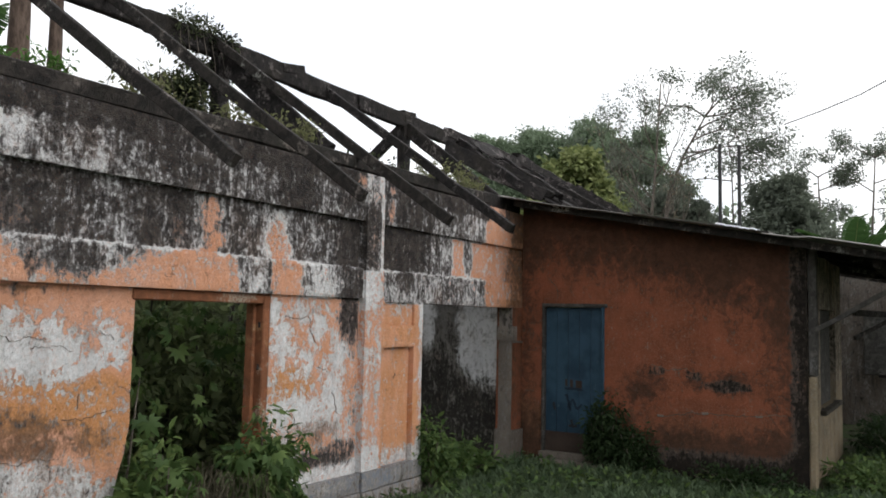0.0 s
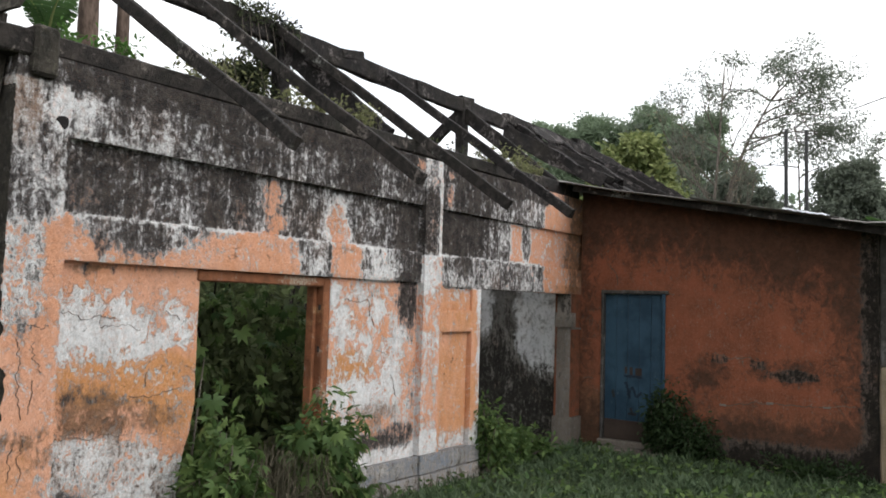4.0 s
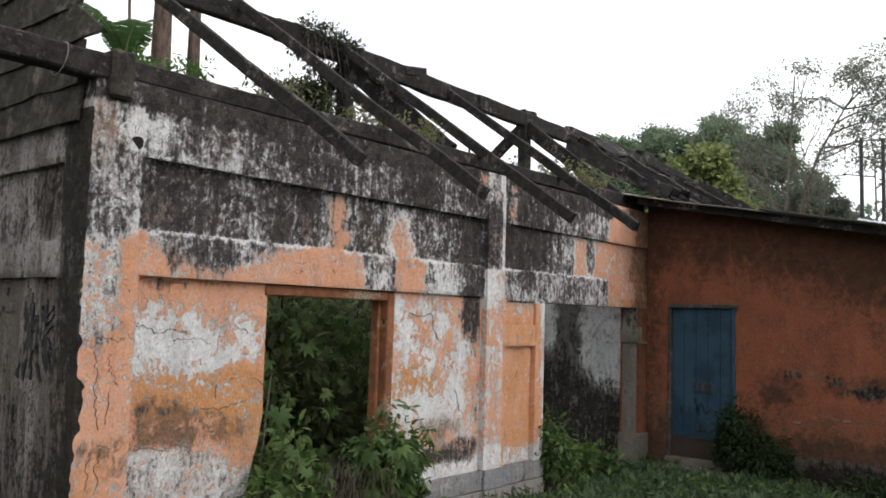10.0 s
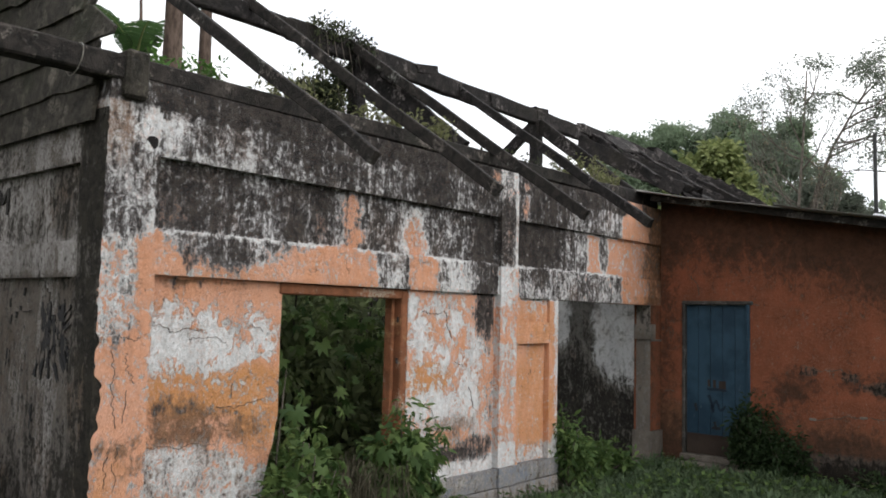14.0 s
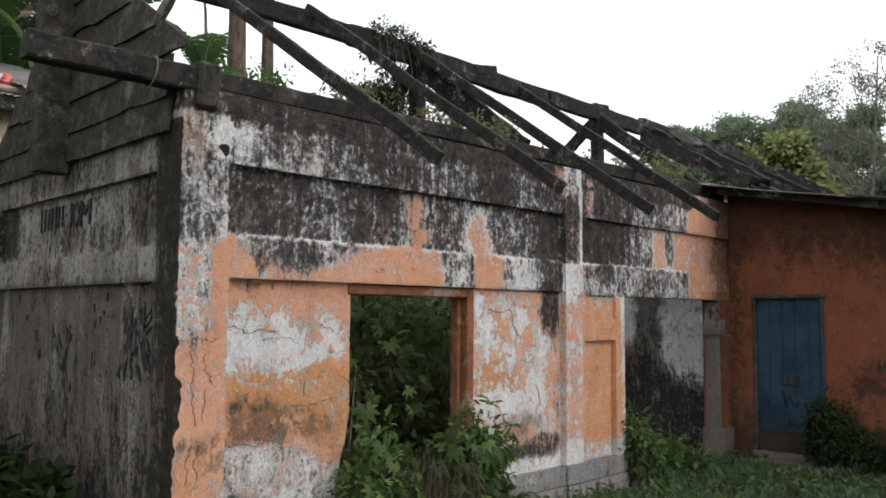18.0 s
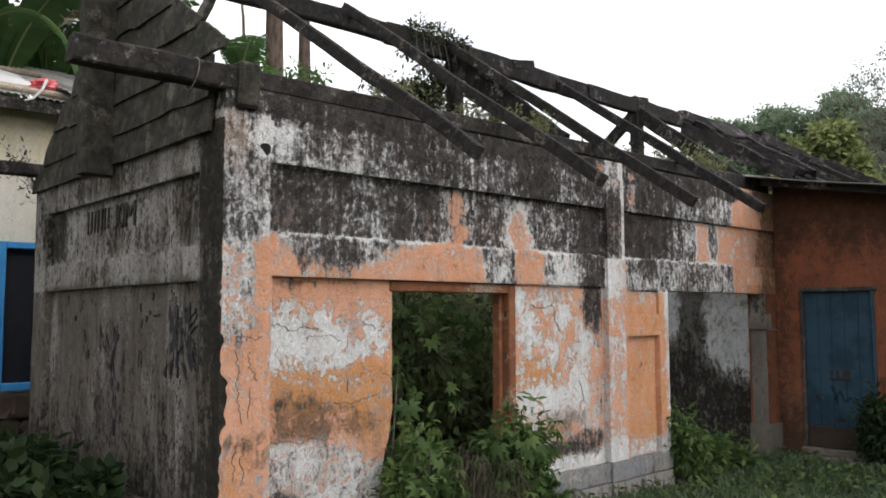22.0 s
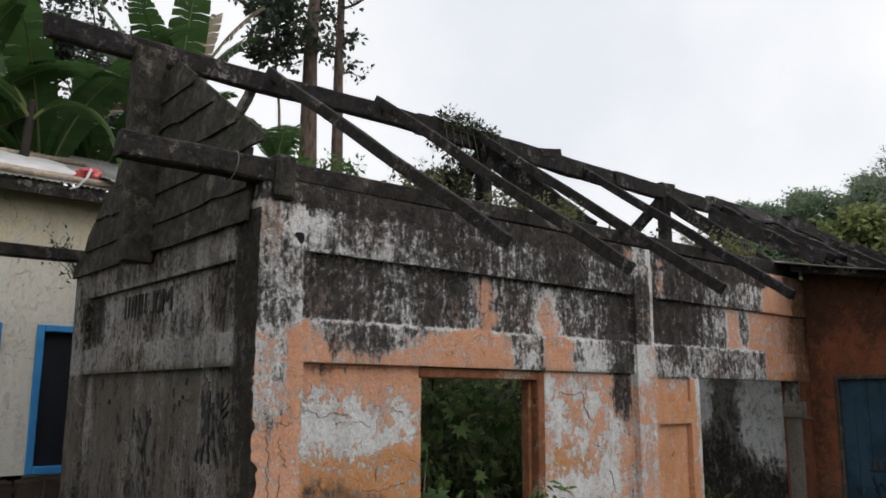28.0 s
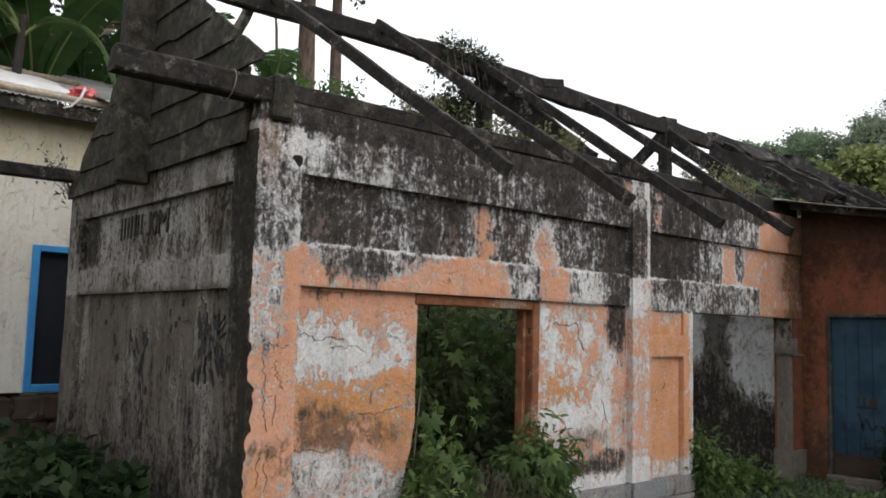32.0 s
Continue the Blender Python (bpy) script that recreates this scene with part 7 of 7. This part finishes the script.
grown_tree("umbrella_tree", "flat-topped tree with layered dark crowns", [(40, 4.6, 0.6), (40, 4.6, 5.5), (40, 4.7, 8.6)], 0.10, [(0.85, (0, 1, 0.3), 0.81), (0.9, (0.3, -1, 0.3), 0.81), (1.0, (0, 0.7, 0.5), 0.74), (1.0, (0, -0.8, 0.5), 0.74), (0.75, (-0.5, -0.9, 0.2), 0.74), (0.65, (0.3, 0.9, 0.2), 0.9), (0.6, (0, -1, 0.3), 0.9)], 2, M_TREEHAZEDIM, 110, 0.10, M_GREYBARK, seed=21, rise=-0.04, lump=0.5)
grown_tree("umbrella_tree", "flat-topped thin tree with a bare stem", [(40, 2.4, 0.6), (40, 2.6, 5.5), (40, 2.4, 9.3)], 0.09, [(0.8, (0, 1, 0.3), 0.99), (0.85, (0.3, -1, 0.3), 0.99), (1.0, (0, 0.8, 0.4), 0.93), (1.0, (0, -0.9, 0.4), 0.93), (0.7, (-0.5, -0.9, 0.15), 0.93), (1.0, (0, 0.1, 0.9), 0.56)], 2, M_TREEHAZEDIM, 110, 0.10, M_GREYBARK, seed=22, rise=-0.05, lump=0.5)
grown_tree("umbrella_tree", "thin layered tree beyond the veranda", [(38, 0.2, 0.6), (38, 0.3, 5.0), (38, 0.2, 8.2)], 0.09, [(0.8, (0, 1, 0.3), 0.99), (0.9, (0.3, -1, 0.3), 0.99), (1.0, (0, 0.8, 0.4), 0.93), (1.0, (0, -0.9, 0.4), 0.93)], 2, M_TREEHAZEDIM, 100, 0.105, M_GREYBARK, seed=23, rise=-0.05, lump=0.40)
tree("round_tree", "dark low tree beyond the veranda", (36, 3.2, 0.5), 4.6, 1.6, 0.2, M_TREEDARK, 14, 20250, 0.120, M_DARKBARK, 0.2, seed=24)
tree("round_tree", "dark tree beyond the veranda roof", (37, -2.0, 0.5), 4.2, 1.8, 0.2, M_TREEDARK, 14, 18225, 0.144, M_DARKBARK, 0.2, seed=25)
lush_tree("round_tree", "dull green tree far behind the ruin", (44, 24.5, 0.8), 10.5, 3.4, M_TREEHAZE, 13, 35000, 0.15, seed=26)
woods = root("far_woods", "belt of distant grey-green woodland", "woods", "stuff")
cs = [(46 + random.uniform(0, 6), -14 + i * 0.75 + random.uniform(-1, 1), random.uniform(0.8, 7.0 if i > 24 else 2.4)) for i in range(64)]
p, w, s = clumps(cs, [random.uniform(1.4, 2.4) for _ in cs], [330] * len(cs), 0.42)
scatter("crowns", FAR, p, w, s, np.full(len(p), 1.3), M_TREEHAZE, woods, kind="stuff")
cs = [(-8 + i * 0.55 + random.uniform(-0.5, 0.5), 20 + random.uniform(0, 4), random.uniform(0.5, 5.0)) for i in range(70)]
p, w, s = clumps(cs, [random.uniform(1.0, 1.8) for _ in cs], [200] * len(cs), 0.34)
scatter("crowns", FAR, p, w, s, np.full(len(p), 1.3), M_TREEDARK, woods, kind="stuff")

for px, py, h in ((28.0, 6.30, 7.95), (28.2, 5.72, 7.9)):
    pole = link_mesh("utility_pole", *tube([(px, py, 0), (px, py, h * 0.5), (px - 0.02, py, h)], [0.075, 0.065, 0.055], 10), M_CABLE, smooth=True)
    tagged(pole, "dark upright utility pole rising behind the wing", "pole", "poles behind the wing")
cable = link_mesh("cable", *tube([(29.5, 4.5, 8.75), (28.0, 3.2, 8.72), (26.5, 1.9, 8.75), (24.5, 0.3, 8.95), (22.0, -1.6, 9.4)], [0.018] * 5, 5), M_CABLE)
tagged(cable, "thin black overhead cable", "cable")

# ---- grass ----
n_ = 130000
gx = np.concatenate([rng.uniform(4.2, 15.0, 90000), rng.uniform(-7.0, 16.0, n_ - 90000)])
gy = np.concatenate([rng.uniform(-1.5, 5.02, 90000), rng.uniform(-7.0, 5.02, n_ - 90000)])
soft_edge = np.random.default_rng(5)
gx = gx + np.where(gx < 5.4, soft_edge.normal(0, 0.7, n_), 0)
gy = gy + np.where(gy < 0.0, soft_edge.normal(0, 0.8, n_), 0)
patchy = np.array([noise.noise((a * 0.45, b * 0.45, 6)) for a, b in zip(gx, gy)])
fade = np.clip(1.25 - (np.abs(gy - 2.2) / 5.5) ** 2 - (np.abs(gx - 5.5) / 10.0) ** 2 + 0.9 * patchy, 0, 1)
keep = ((gx < W - 0.05) | (gy < 1.2)) & ~((gx < 5.35) & (gy > 4.9)) & (rng.random(n_) < np.clip(1.15 - (gx - 9) * 0.10, 0.35, 1) * fade)
gx, gy = gx[keep], gy[keep]
gz = np.array([ground_height(a, b) for a, b in zip(gx, gy)])
clump = np.array([noise.noise((a * 1.9, b * 1.9, 2)) for a, b in zip(gx, gy)])
gl = (0.13 + 0.08 * clump) * rng.uniform(0.6, 1.5, len(gx))
gw = np.stack([rng.normal(size=len(gx)) * 0.75, rng.normal(size=len(gx)) * 0.75, rng.uniform(0.35, 1.4, len(gx))], 1)
grass = scatter("grass", BLADE, np.stack([gx, gy, gz - 0.01], 1), gw, gl, np.full(len(gx), 0.17), M_GRASS, kind="stuff", label="short green grass with broad blades in front of the ruin")
tagged(grass, category="grass")
n_ = 6500
gx, gy = rng.uniform(4.6, 14.0, n_), rng.uniform(-1.0, 5.0, n_)
keep = ((gx < W - 0.05) | (gy < 1.2)) & (np.array([noise.noise((a * 0.9, b * 0.9, 9)) for a, b in zip(gx, gy)]) > -0.1)
gx, gy = gx[keep], gy[keep]
pl = np.stack([gx, gy, rng.uniform(0.05, 0.15, len(gx))], 1)
weeds = scatter("broad_weeds", LEAF, pl, np.stack([rng.normal(size=len(gx)), rng.normal(size=len(gx)), rng.uniform(-0.1, 0.7, len(gx))], 1), rng.uniform(0.05, 0.11, len(gx)), np.full(len(gx), 1.3), M_LEAF, kind="stuff", label="low broad-leaved weeds between the grass")
tagged(weeds, category="weeds")
n_ = 16000
gx, gy = 2.4 - np.abs(rng.normal(0, 1.5, n_)), rng.normal(6.6, 2.2, n_)
gy = np.where((gy < 1.0) | (gy > 10.3), soft_edge.uniform(3.0, 9.5, n_), gy)
gz = np.array([ground_height(a, b) for a, b in zip(gx, gy)])
side_grass = scatter("side_grass", BLADE, np.stack([gx, gy, gz - 0.01], 1), np.stack([rng.normal(size=n_), rng.normal(size=n_), rng.uniform(0.5, 1.6, n_)], 1), rng.uniform(0.1, 0.24, n_), np.full(n_, 0.12), M_GRASS, kind="stuff", label="rank grass along the grey gable")
tagged(side_grass, category="grass")
